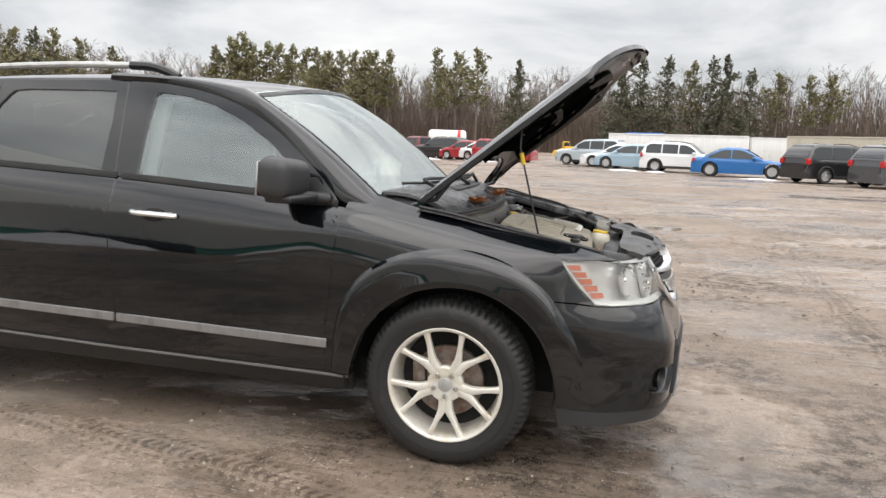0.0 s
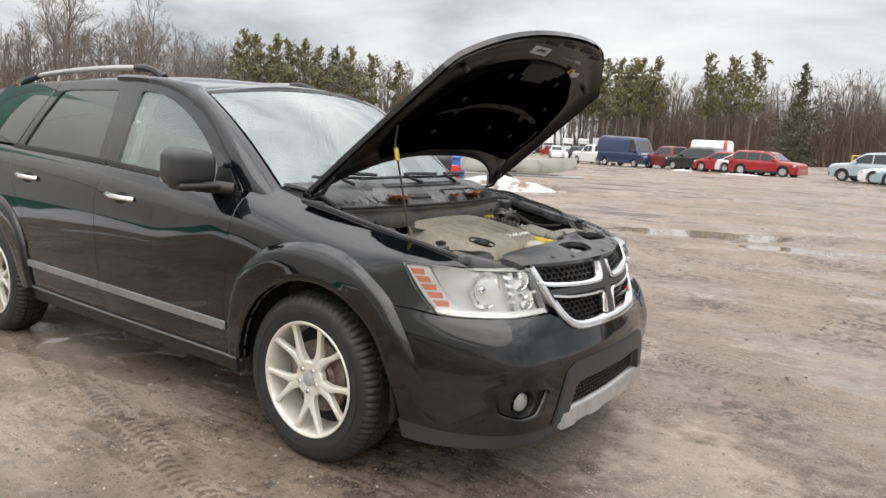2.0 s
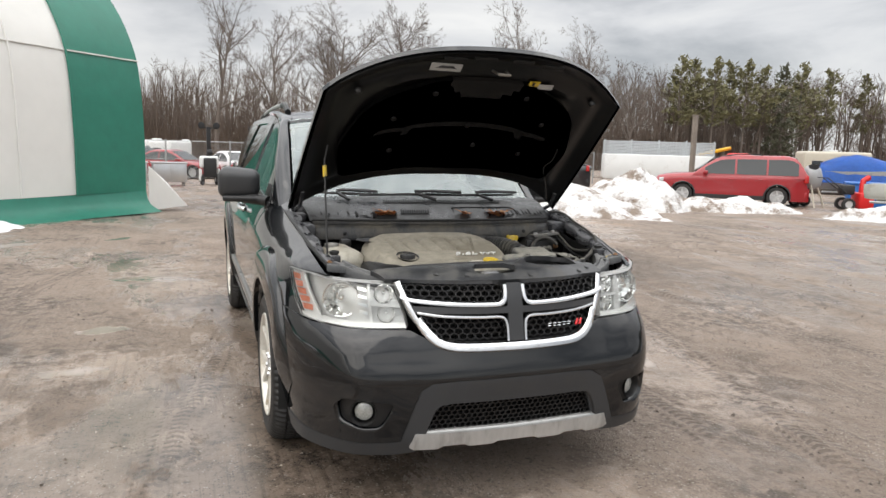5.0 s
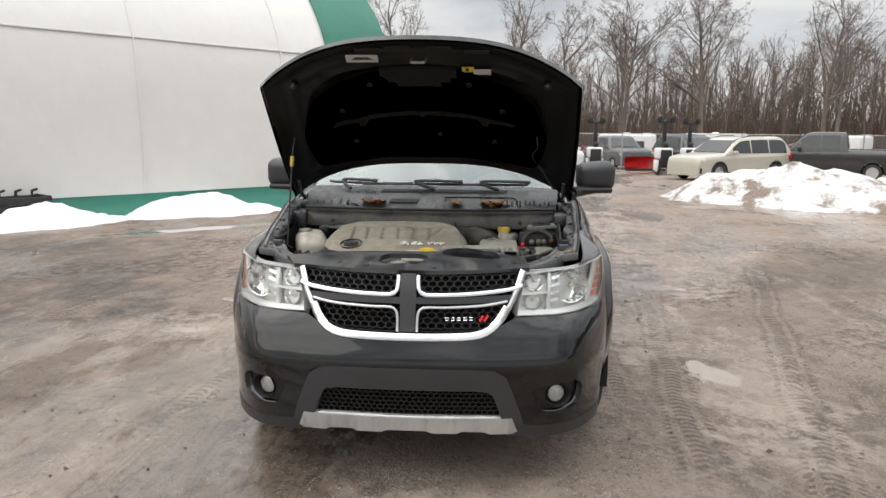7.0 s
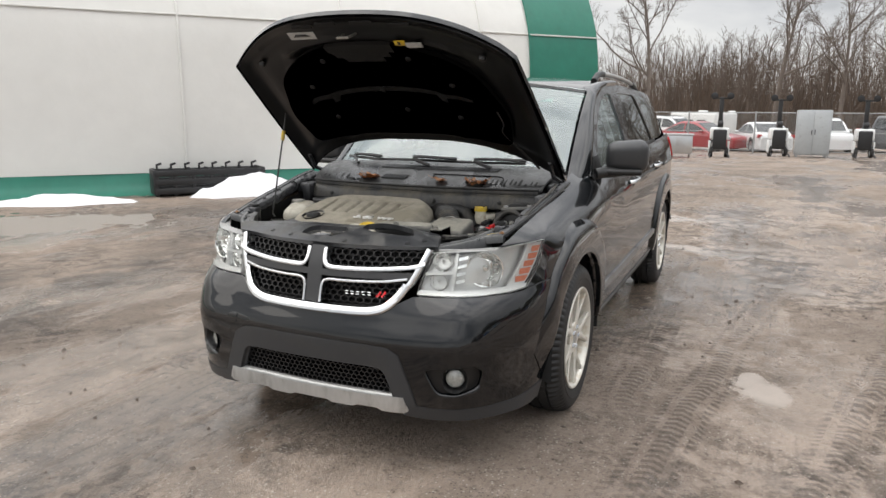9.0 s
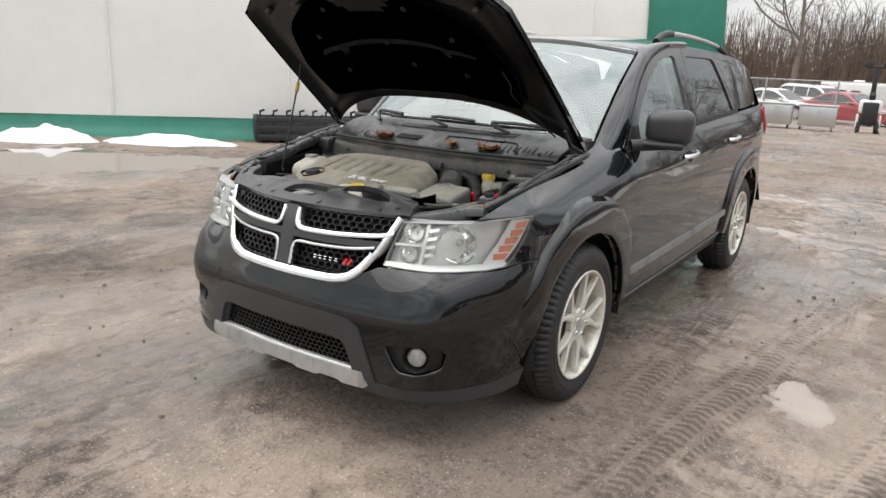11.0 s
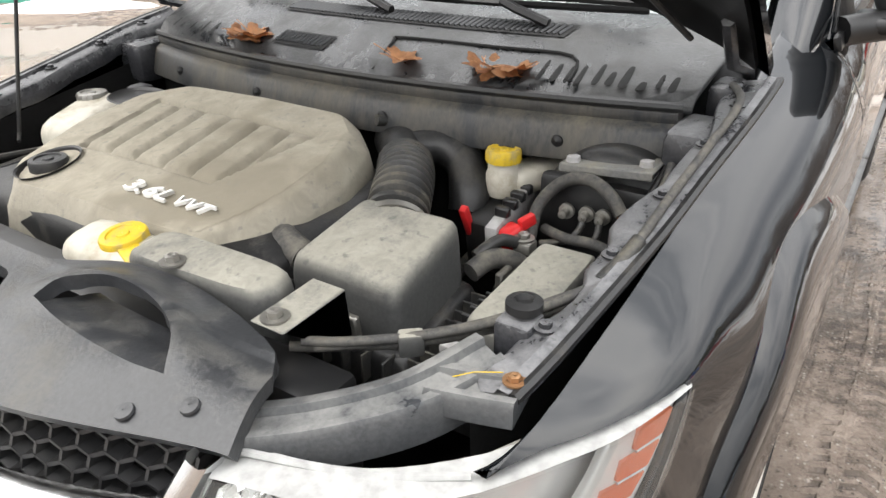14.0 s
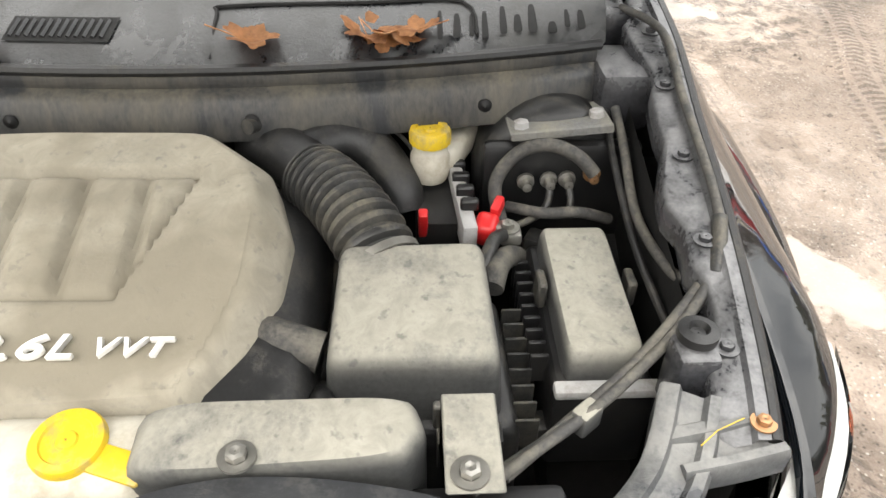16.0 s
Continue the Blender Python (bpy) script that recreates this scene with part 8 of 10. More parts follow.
def build_cowl():
    c = new("cowl")
    c.parent = car
    c["label"] = "black plastic cowl below the windscreen"
    tray = skin([(-0.66, 0.0), (0.66, 0.0), (0.68, 0.5), (0.69, 0.97), (-0.69, 0.97), (-0.68, 0.5)], cowl_at, (0.06, 0.08), 0.015, edge=0.05)
    part("tray", tray, COWL, c, smooth=35)
    for y0, y1, t0, t1 in ((-0.26, 0.40, 0.44, 0.56), (-0.20, -0.06, 0.10, 0.19)):
        n = int((y1 - y0) / 0.0115)
        for k in range(n):
            y = y0 + (y1 - y0) * k / n
            a, b = cowl_at(y, t0), cowl_at(y + 0.008, t1)
            up = Vector((0, 0, 0.004))
            part("vent_slat", rod([a + up, b + up], 0.0032, 4), TRIM, c)
        # black sheet on the tray, giving the shade between the slats by colour
        well = [(y0 - 0.01, t0 - 0.02), (y1, t0 - 0.02), (y1 + 0.01, t1 + 0.02), (y0, t1 + 0.02)]
        part("vent_shade", skin(well, lambda a, b: cowl_at(a, b) + Vector((0, 0, 0.0025)), (0.1, 0.1), 0.0), DEAD_BLACK, c)
    # moulded ribs on the tray
    drops = random.Random(3)
    for y in (-0.60, -0.565, -0.52, -0.47, -0.43, 0.405, 0.43, 0.452, 0.472, 0.50, 0.522, 0.545, 0.575, 0.60, 0.622):
        w, t0 = 0.004 + 0.005 * drops.random(), 0.03 + 0.03 * drops.random()
        t1 = t0 + 0.05 + 0.13 * drops.random()
        run = rounded([(y - w, t0), (y + w, t0), (y + w * 0.7, t1), (y - w * 0.5, t1)], 0.3, 3)
        part("drip_mark", skin(run, cowl_at, (0.02, 0.03), 0.0, 0.0007, edge=0.02), DEAD_BLACK, c, "dark run of old rainwater")
    seam = curve([cowl_at(y, t) + Vector((0, 0, 0.003)) for y, t in ((0.08, 0.03), (0.085, 0.22), (0.10, 0.27), (0.30, 0.27), (0.44, 0.25), (0.46, 0.05))], 4)
    part("access_seam", rod(seam, 0.003, 5), DEAD_BLACK, c)
    # the beam in front: rubber seal on top, dusty face
    bm, rows = bmesh.new(), []
    for k in range(25):
        y = -0.645 + 1.29 * k / 24
        bx = 0.040 - 0.085 * (y / 0.64) ** 2
        rows.append([bm.verts.new((bx + dx, y, z)) for dx, z in ((-0.02, 1.045), (0.004, 1.050), (0.014, 1.044), (0.016, 1.034), (0.012, 1.026), (0.028, 1.020), (0.034, 1.010), (0.048, 0.965), (0.046, 0.958), (0.0, 0.950))])
    for r0, r1 in zip(rows, rows[1:]):
        for k in range(9):
            bm.faces.new((r0[k], r1[k], r1[k + 1], r0[k + 1]))
    bm.faces.new(rows[0][::-1])
    bm.faces.new(rows[-1])
    bmesh.ops.recalc_face_normals(bm, faces=bm.faces[:])
    beam = part("plenum_beam", bm, DUST_BEAM, c, "dusty black plenum beam", smooth=40)
    lip = [(0.040 - 0.085 * (y / 0.64) ** 2 + 0.010, y, 1.052) for y in np.linspace(-0.65, 0.65, 25)]
    part("rubber_seal", rod(lip, 0.0085, 8), GREASY, c)
    for y in (-0.50, -0.2, 0.135, 0.47):
        bx = 0.040 - 0.085 * (y / 0.64) ** 2 + 0.041
        part("push_pin", moved(lathe([(0.011, 0), (0.010, 0.003), (0.005, 0.004), (0.001, 0.006)], 14, "x"), pose(bx, y, 0.988)), SOOT, beam)
    # wipers
    for pts, arm in ((((0.16, 0.60), (-0.10, 0.62), (-0.38, 0.60)), (0.02, 0.62)), (((0.52, 0.66), (0.25, 0.61), (0.04, 0.60)), (0.36, 0.66)), (((-0.30, 0.62), (-0.50, 0.72), (-0.58, 0.86)), (-0.44, 0.7))):
        line = [cowl_at(y, t) + Vector((0, 0, 0.028)) for y, t in pts]
        w = part("wiper", rod(curve(line, 6), 0.0075, 6), SOOT, car, "black wiper blade on its arm")
        part("arm", rod(curve([p + Vector((0.016, 0.01, 0.016)) for p in line[:2]] + [cowl_at(arm[0], 0.5) + Vector((0, 0, 0.012))], 4), 0.009, 6), SOOT, w)


def maple_leaf(size, seed):
    """A creased, mostly flat five-lobed leaf with toothed edges, thickness and a stalk."""
    rng = random.Random(seed)
    n, ring = 60, []
    bend, phase = rng.uniform(0.10, 0.22), rng.uniform(0, 6)
    for k in range(n):
        a = math.tau * k / n
        lobe = 0.62 + 0.38 * abs(math.cos(2.5 * a)) ** 0.9
        tooth = 1 + 0.07 * math.sin(a * 15 + seed) + rng.uniform(-0.05, 0.05)
        r = size * lobe * tooth * (0.72 if abs(a - math.pi) < 0.35 else 1.0)
        ring.append((r * math.cos(a), 0.9 * r * math.sin(a)))
    high = lambda x, y: bend * x * x / size + 0.10 * size * math.sin(2.2 * y / size * 2 + phase) + 0.06 * size * math.sin(5 * x / size + phase)
    bm, rows = bmesh.new(), []
    for f in (0.33, 0.66, 1.0):
        rows.append([bm.verts.new((x * f, y * f, high(x * f, y * f))) for x, y in ring])
    c = bm.verts.new((0, 0, high(0, 0)))
    for k in range(n):
        bm.faces.new((c, rows[0][k - 1], rows[0][k]))
        for r0, r1 in zip(rows, rows[1:]):
            bm.faces.new((r0[k - 1], r1[k - 1], r1[k], r0[k]))
    bmesh.ops.solidify(bm, geom=bm.faces[:], thickness=0.0012)
    add(bm, rod([(0, 0, high(0, 0)), (-size * 0.8, 0.1 * size, 0.004), (-size * 1.5, 0.2 * size, 0.012)], 0.0011, 5))
    return bm


def build_leaves():
    spots = ((-0.325, 0.09, 0.040, 20), (-0.285, 0.11, 0.045, 80), (-0.25, 0.07, 0.036, 140), (-0.30, 0.05, 0.034, 200), (-0.268, 0.05, 0.03, 10), (0.137, 0.06, 0.040, 100), (0.300, 0.09, 0.044, 30), (0.345, 0.06, 0.042, 150), (0.37, 0.075, 0.036, 250), (0.325, 0.04, 0.03, 60))
    for k, (y, t, size, turn) in enumerate(spots):
        p = cowl_at(y, t) + Vector((0.0, 0, 0.007 + 0.003 * (k % 3)))
        m = pose(p.x, p.y, p.z, (k * 37) % 24 - 12, 2 + (k * 23) % 22, turn)
        tagged(part("leaf", moved(maple_leaf(size, k), m), LEAF), "curled dry brown leaf on the cowl", "leaf", "leaves on the cowl")


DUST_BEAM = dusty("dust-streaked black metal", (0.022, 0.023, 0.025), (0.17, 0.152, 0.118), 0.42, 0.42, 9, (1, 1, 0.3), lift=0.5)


# ---- engine and its parts ----
def lid(outline, z_at, crown, side_drop, flare=0.0, rim=0.25, n=5, grooves=None):
    """A moulded cover: a crowned top inside an outline of (x, y), rounded shoulders, skirts."""
    pts = dense(rounded(outline, rim, n), 0.03)
    cx, cy = sum(p[0] for p in pts) / len(pts), sum(p[1] for p in pts) / len(pts)
    bm, rings = bmesh.new(), []
    for f, d in ((0.0, 0), (0.2, 0), (0.4, 0), (0.6, 0), (0.78, 0), (0.88, 0.0), (0.94, 0.004), (0.98, 0.013), (1.0, 0.028), (1.0 + flare, side_drop)):
        ring = []
        if f == 0:
            ring = [bm.verts.new((cx, cy, z_at(cx, cy) + crown))] * len(pts)
        else:
            for x, y in pts:
                px, py = cx + (x - cx) * f, cy + (y - cy) * f
                z = z_at(px, py) + crown * (1 - min(1, f) ** 2) - d
                if grooves and f < 0.9:
                    z += grooves(px, py)
                ring.append(bm.verts.new((px, py, z)))
        rings.append(ring)
    k = len(pts)
    for r0, r1 in zip(rings, rings[1:]):
        for i in range(k):
            q = [r0[i - 1], r0[i], r1[i], r1[i - 1]]
            q = [v for j, v in enumerate(q) if v not in q[:j]]
            if len(q) > 2:
                bm.faces.new(q)
    bmesh.ops.recalc_face_normals(bm, faces=bm.faces[:])
    return bm


def cap_on(name, parent, at, r, h, material, label="", knurl=0, tilt=(0, 0, 0)):
    bm = lathe([(r, 0), (r, h * 0.75), (r * 0.94, h * 0.95), (r * 0.7, h), (r * 0.66, h * 0.86), (r * 0.3, h * 0.86), (r * 0.26, h), (0.001, h)], 36)
    if knurl:
        for v in bm.verts:
            a = math.atan2(v.co.y, v.co.x)
            rad = math.hypot(v.co.x, v.co.y)
            if rad > r * 0.93:
                k = 1 - 0.05 * (math.sin(a * knurl) > 0.3)
                v.co.x, v.co.y = v.co.x * k, v.co.y * k
    return part(name, moved(bm, pose(*at, *tilt)), material, parent, label, smooth=35)


def corrugated(path, r, wave, count, sides=18):
    """A ribbed hose: rounded ribs with narrow grooves."""
    pts = curve(path, max(4, 5 * count // max(1, len(path) - 1)))
    radii = [r + wave * (1.0, 0.75, -1.0, -1.0, 0.75)[k % 5] for k in range(len(pts))]
    return rod(pts, r, sides, radii=radii)


def lettering(text, size, depth, m, material, parent):
    data = bpy.data.curves.new("lettering", "FONT")
    data.body, data.size, data.extrude, data.shear = text, size, depth, 0.25
    data.bevel_depth, data.align_x, data.space_character = size * 0.012, "LEFT", 1.12
    tmp = bpy.data.objects.new("lettering", data)
    scene.collection.objects.link(tmp)
    bpy.context.view_layer.update()
    me = bpy.data.meshes.new_from_object(tmp.evaluated_get(bpy.context.evaluated_depsgraph_get()))
    bpy.data.objects.remove(tmp)
    me.materials.clear()
    me.materials.append(material)
    ob = part("lettering", me, None, parent, "raised bright lettering")
    ob.matrix_basis = m
    return ob


def bolt(at, r=0.011, parent=None, material=None, tilt=(0, 0, 0)):
    bm = lathe([(r * 1.9, 0), (r * 1.9, r * 0.3), (r * 1.1, r * 0.35)], 20)
    add(bm, lathe([(r * 1.1, r * 0.3), (r * 1.05, r * 1.1), (r * 0.6, r * 1.25), (0.001, r * 1.1)], 6))
    return part("bolt", moved(bm, pose(*at, *tilt)), material or ZINC, parent or car)


def build_engine():
    # engine cover
    zc = lambda x, y: 1.004 - 0.185 * (x - 0.12) - 0.02 * abs(y + 0.12)

    def ribs(x, y):
        """Finger pads in a shallow bed, with narrow grooves between them; the bed narrows towards the front."""
        v = y - 0.08 * (x - 0.30)
        edge = min(x - 0.198, 0.404 - x, v + 0.345, 0.092 - 0.30 * (x - 0.21) - y)
        if edge < 0:
            return 0.0
        pad = min((v + 0.342) % 0.0752, 0.0752 - (v + 0.342) % 0.0752)
        down = 0.012 * min(1.0, edge / 0.005)
        rise = min(1.0, max(0.0, (pad - 0.004) / 0.010)) ** 0.7 * min(1.0, max(0.0, (edge - 0.007) / 0.012)) ** 0.7
        return -down + 0.0115 * rise
    top_out = [(0.108, -0.36), (0.104, 0.10), (0.165, 0.172), (0.27, 0.205), (0.37, 0.207), (0.46, 0.188), (0.538, 0.155), (0.548, 0.02), (0.55, -0.2), (0.56, -0.33), (0.50, -0.43), (0.33, -0.47), (0.18, -0.45)]
    cover = part("engine_cover", cover_mesh(top_out, zc, ribs), DUST_COVER, car, "dusty grey engine cover with moulded ribs", smooth=38)
    t0 = Vector((0.482, -0.092, zc(0.484, -0.085) + 0.006))
    m = Matrix.Translation(t0) @ Matrix(((0.0, -0.985, 0.17), (1.0, 0.03, 0.0), (0.0, 0.17, 0.985))).to_4x4()
    lettering("3.6L", 0.040, 0.003, m @ Matrix.Diagonal((1.42, 1, 1, 1)), LETTERS, cover)
    lettering("VVT", 0.031, 0.003, m @ Matrix.Translation((0.122, 0, 0)) @ Matrix.Diagonal((1.30, 1, 1, 1)), LETTERS, cover)
    # oil filler well
    well = moved(lathe([(0.062, 0.006), (0.058, 0.004), (0.052, -0.012), (0.001, -0.014)], 30), pose(0.475, -0.315, zc(0.475, -0.315) + 0.001, 0, 10, 0) @ Matrix.Diagonal((1, 0.8, 1, 1)))
    part("filler_well", well, SOOT, cover)
    back_well = moved(lathe([(0.070, 0.004), (0.066, 0.006), (0.058, 0.001), (0.001, 0.0)], 30), pose(0.205, -0.42, zc(0.205, -0.42) - 0.006, 0, 10, 20) @ Matrix.Diagonal((0.62, 1, 1, 1)))
    part("filler_well", back_well, SOOT, cover)
    cap_on("oil_cap", car, (0.475, -0.315, zc(0.475, -0.315) - 0.008), 0.034, 0.022, GREASY, "black oil filler cap")
    # intake manifold, engine block, clutter below
    part("engine_block", box(0.46, 0.74, 0.34, (0.33, -0.12, 0.74), 0.05, 3), GREASY, car)
    part("valve_cover", box(0.16, 0.5, 0.09, (0.47, -0.10, 0.86), 0.03, 3), GREASY, car)
    rng = random.Random(5)
    for k in range(26):
        y0 = 0.17 + 0.1 * rng.random()
        p = [(0.10 + 0.4 * rng.random(), y0 + 0.05 * j * rng.random(), 0.84 - 0.05 * rng.random() - 0.02 * j) for j in range(4)]
        part("hose", rod(curve(p, 4), 0.007 + 0.007 * rng.random(), 7), (GREASY, DUSTY, LOOM)[k % 3], car)
    for k in range(10):
        x, y = 0.12 + 0.45 * rng.random(), 0.20 + 0.48 * rng.random()
        part("fitting", box(0.03 + 0.05 * rng.random(), 0.03 + 0.05 * rng.random(), 0.05, (x, y, 0.74 + 0.06 * rng.random()), 0.008, 2, (0, 0, 90 * rng.random())), (GREASY, DUSTY)[k % 2], car)
    # right side of the bay: reservoir and loose parts
    for k in range(8):
        y0 = -0.50 - 0.12 * rng.random()
        p = [(0.15 + 0.45 * rng.random(), y0 - 0.03 * j * rng.random(), 0.86 + 0.03 * rng.random() - 0.02 * j) for j in range(4)]
        part("hose", rod(curve(p, 4), 0.006 + 0.006 * rng.random(), 7), (GREASY, DUSTY)[k % 2], car)
    tank = part("coolant_tank", box(0.21, 0.15, 0.13, (0.235, -0.56, 0.885), 0.045, 4, (0, 8, 20)), CREAM, car, "cream plastic coolant tank", smooth=60)
    cap_on("cap", tank, (0.20, -0.60, 0.943), 0.034, 0.022, ZINC, "silver pressure cap", 16)
    part("coolant_tank_lid", box(0.05, 0.05, 0.04, (0.13, -0.52, 0.955), 0.012), SOOT, tank)
    # washer filler at the front
    wash = part("washer_tank", box(0.10, 0.20, 0.10, (0.575, 0.03, 0.875), 0.035, 4, (0, 8, 0)), CREAM, car, "cream washer fluid tank", smooth=60)
    wc = cap_on("cap", wash, (0.574, 0.042, 0.917), 0.035, 0.017, YELLOW, "yellow washer cap", 0, (0, 8, 0))
    part("cap_tab", moved(box(0.03, 0.075, 0.006, (0, 0.045, 0.006), 0.003), pose(0.578, 0.042, 0.917, 0, 8, -20)), YELLOW, wc)
    # radiator end tank, dusty, behind the front panel
    end = part("radiator_tank", lid([(0.545, 0.10), (0.55, 0.36), (0.585, 0.372), (0.618, 0.35), (0.624, 0.10)], lambda x, y: 0.945 - 0.10 * (x - 0.6) - 0.03 * (0.2 - y), 0.006, 0.12), DUSTY_LIGHT, car, "dusty radiator end tank")
    bolt((0.612, 0.205, 0.949), 0.009, car)


def cover_mesh(outline, z_at, ribs):
    """The engine cover: a fine top with pressed ribs, rounded shoulders and deep skirts."""
    pts = dense(rounded(outline, 0.10, 4), 0.02)
    cx, cy = 0.33, -0.13
    bm, rings = bmesh.new(), []
    for f in [0.82, 0.86, 0.90, 0.925, 0.95, 0.972, 0.99, 1.0, 1.012, 1.02, 1.025]:
        ring = []
        for x, y in pts:
            g = min(f, 1.0)
            px, py = cx + (x - cx) * g, cy + (y - cy) * g
            d = 0.0006 if f < 0.87 else 0.0
            if f > 0.89:
                d = 0.040 * min(1.0, (f - 0.89) / 0.11) ** 1.35
            if f > 1.0:
                d = 0.040 + (f - 1.0) / 0.025 * 0.065
                px, py = cx + (x - cx) * (1 + (f - 1) * 1.6), cy + (y - cy) * (1 + (f - 1) * 1.6)
            ring.append(bm.verts.new((px, py, z_at(px, py) - d)))
        rings.append(ring)
    n = len(pts)
    for r0, r1 in zip(rings, rings[1:]):
        for i in range(n):
            bm.faces.new((r0[i - 1], r0[i], r1[i], r1[i - 1]))
    # the top, as a fine grid inside the shoulders
    poly = [(cx + (x - cx) * 0.885, cy + (y - cy) * 0.885) for x, y in pts]

    def inside(x, y):
        hit = False
        for (xa, ya), (xb, yb) in zip(poly, poly[1:] + poly[:1]):
            if (ya > y) != (yb > y) and x < (xb - xa) * (y - ya) / (yb - ya) + xa:
                hit = not hit
        return hit
    step, grid = 0.0055, {}
    for i in range(90):
        for j in range(130):
            x, y = 0.10 + i * step, -0.48 + j * step
            if inside(x, y):
                grid[i, j] = bm.verts.new((x, y, z_at(x, y) + ribs(x, y)))
    for (i, j), v in grid.items():
        if (i + 1, j) in grid and (i, j + 1) in grid and (i + 1, j + 1) in grid:
            bm.faces.new((v, grid[i + 1, j], grid[i + 1, j + 1], grid[i, j + 1]))
    bmesh.ops.recalc_face_normals(bm, faces=bm.faces[:])
    return bm


def build_left_bay():
    # air filter box
    za = lambda x, y: 0.944 - 0.20 * (x - 0.305)
    box_out = [(0.303, 0.27), (0.300, 0.448), (0.475, 0.456), (0.472, 0.262)]
    air = part("air_filter_box", lid(box_out, za, 0.006, 0.115, 0.05, 0.10, 4), DUSTY_LIGHT, car, "dusty grey air filter box", smooth=40)
    part("lower_case", lid([(0.29, 0.25), (0.29, 0.472), (0.495, 0.482), (0.495, 0.245)], lambda x, y: 0.842 - 0.12 * (x - 0.3), 0.0, 0.14, 0.0, 0.08, 3), GREASY, air)
    for k in range(8):
        part("fin", box(0.004, 0.028, 0.05, (0.318 + 0.023 * k, 0.488, 0.815 - 0.003 * k), 0.001, 1), DUSTY, air)
    for k in range(6):
        part("fin", box(0.028, 0.004, 0.045, (0.497, 0.28 + 0.035 * k, 0.80), 0.001, 1), DUSTY, air)
    for y in (0.33, 0.39):
        part("clip", box(0.012, 0.022, 0.045, (0.487, y, 0.842), 0.003, 1, (0, 8, 0)), ZINC, air, "sprung steel clip")
    # intake bellows and elbow
    part("intake_bellows", corrugated([(0.330, 0.338, 0.880), (0.262, 0.305, 0.917), (0.185, 0.262, 0.928), (0.130, 0.222, 0.925)], 0.047, 0.0045, 15, 24), DUSTY, car, "ribbed rubber intake hose", smooth=35)
    part("hose_clamp", rod([(0.301, 0.325, 0.899), (0.292, 0.320, 0.903)], 0.0525, 22), ZINC, car)
    part("intake_elbow", rod(curve([(0.135, 0.226, 0.925), (0.085, 0.185, 0.932), (0.03, 0.13, 0.93)], 6), 0.045, 18), GREASY, car)
    part("resonator", rod(curve([(0.085, 0.205, 0.935), (0.055, 0.255, 0.945), (0.062, 0.305, 0.925), (0.100, 0.338, 0.888), (0.115, 0.345, 0.86)], 5), 0.036, 16), GREASY, car, "black intake resonator elbow", smooth=60)
    part("breather_hose", rod(curve([(0.09, 0.13, 0.985), (0.02, 0.17, 0.965), (-0.02, 0.22, 0.94), (-0.04, 0.26, 0.92)], 5), 0.011, 10), DUSTY, car)
    for p in ((0.055, 0.15, 0.976), (-0.005, 0.195, 0.953)):
        part("clamp", rod([p, (p[0] - 0.014, p[1] + 0.012, p[2] - 0.007)], 0.017, 12), GREASY, car)
    for p0, p1, r in (((0.045, 0.158, 0.972), (0.028, 0.172, 0.966), 0.020), ((0.0, 0.19, 0.955), (-0.014, 0.203, 0.949), 0.0195)):
        part("coupling", rod([p0, p1], r, 14), DUSTY, car)
    for k, (ya, yb, zz) in enumerate(((0.30, 0.37, 0.93), (0.29, 0.36, 0.90), (0.33, 0.40, 0.945))):
        part("sensor_wire", rod(curve([(-0.01, ya, zz), (0.02, ya + 0.03, zz + 0.012), (0.04, yb - 0.01, zz - 0.01), (0.05, yb, zz - 0.04)], 5), 0.0035, 6), (LOOM, GREASY, DUSTY)[k], car)
    # radiator hose between cover and box
    part("radiator_hose", rod(curve([(0.36, 0.16, 0.86), (0.415, 0.20, 0.895), (0.43, 0.255, 0.885)], 5), 0.024, 14), LOOM, car, "braided radiator hose", smooth=60)
    for k in range(3):
        part("coolant_hose", rod(curve([(0.52, 0.19 + 0.03 * k, 0.80), (0.50, 0.20 + 0.03 * k, 0.87), (0.44, 0.21 + 0.02 * k, 0.83)], 5), 0.014, 10), (DUSTY, ZINC, GREASY)[k], car)
    # brake fluid reservoir
    res = part("brake_reservoir", lathe([(0.001, -0.07), (0.026, -0.068), (0.030, -0.058), (0.030, -0.03), (0.0265, -0.022), (0.0265, -0.002)], 26), CREAM, car, "cream brake fluid reservoir")
    res.matrix_basis = pose(0.070, 0.388, 0.955)
    bm = box(0.12, 0.07, 0.05, (-0.06, 0.03, -0.045), 0.018, 3, (0, 0, -25))
    part("tank", bm, CREAM, res, smooth=60)
    cap_on("cap", res, (0, 0, -0.006), 0.031, 0.022, YELLOW, "yellow brake fluid cap", 20)
    # control module with red lock, and the bracket by the bellows
    mod = part("control_module", box(0.12, 0.07, 0.10, (0.10, 0.40, 0.83), 0.008, 2, (0, 10, 0)), SOOT, car)
    part("red_lock", box(0.016, 0.014, 0.075, (0.165, 0.375, 0.865), 0.004, 2, (0, 25, 0)), RED_PLASTIC, mod, "red connector lock")
    rail = part("module_bracket", box(0.20, 0.022, 0.05, (0.105, 0.43, 0.875), 0.005, 2, (0, 6, 6)), GREY_SHEET, car)
    for k in range(5):
        part("tooth", box(0.014, 0.026, 0.018, (0.03 + 0.034 * k, 0.425 + 0.004 * k, 0.902), 0.003, 1), SOOT, rail)
    # red battery terminal
    term = part("battery_terminal", box(0.038, 0.033, 0.045, (0.178, 0.466, 0.866), 0.010, 3, (0, 20, -20)), RED_PLASTIC, car, "red battery terminal cover", smooth=50)
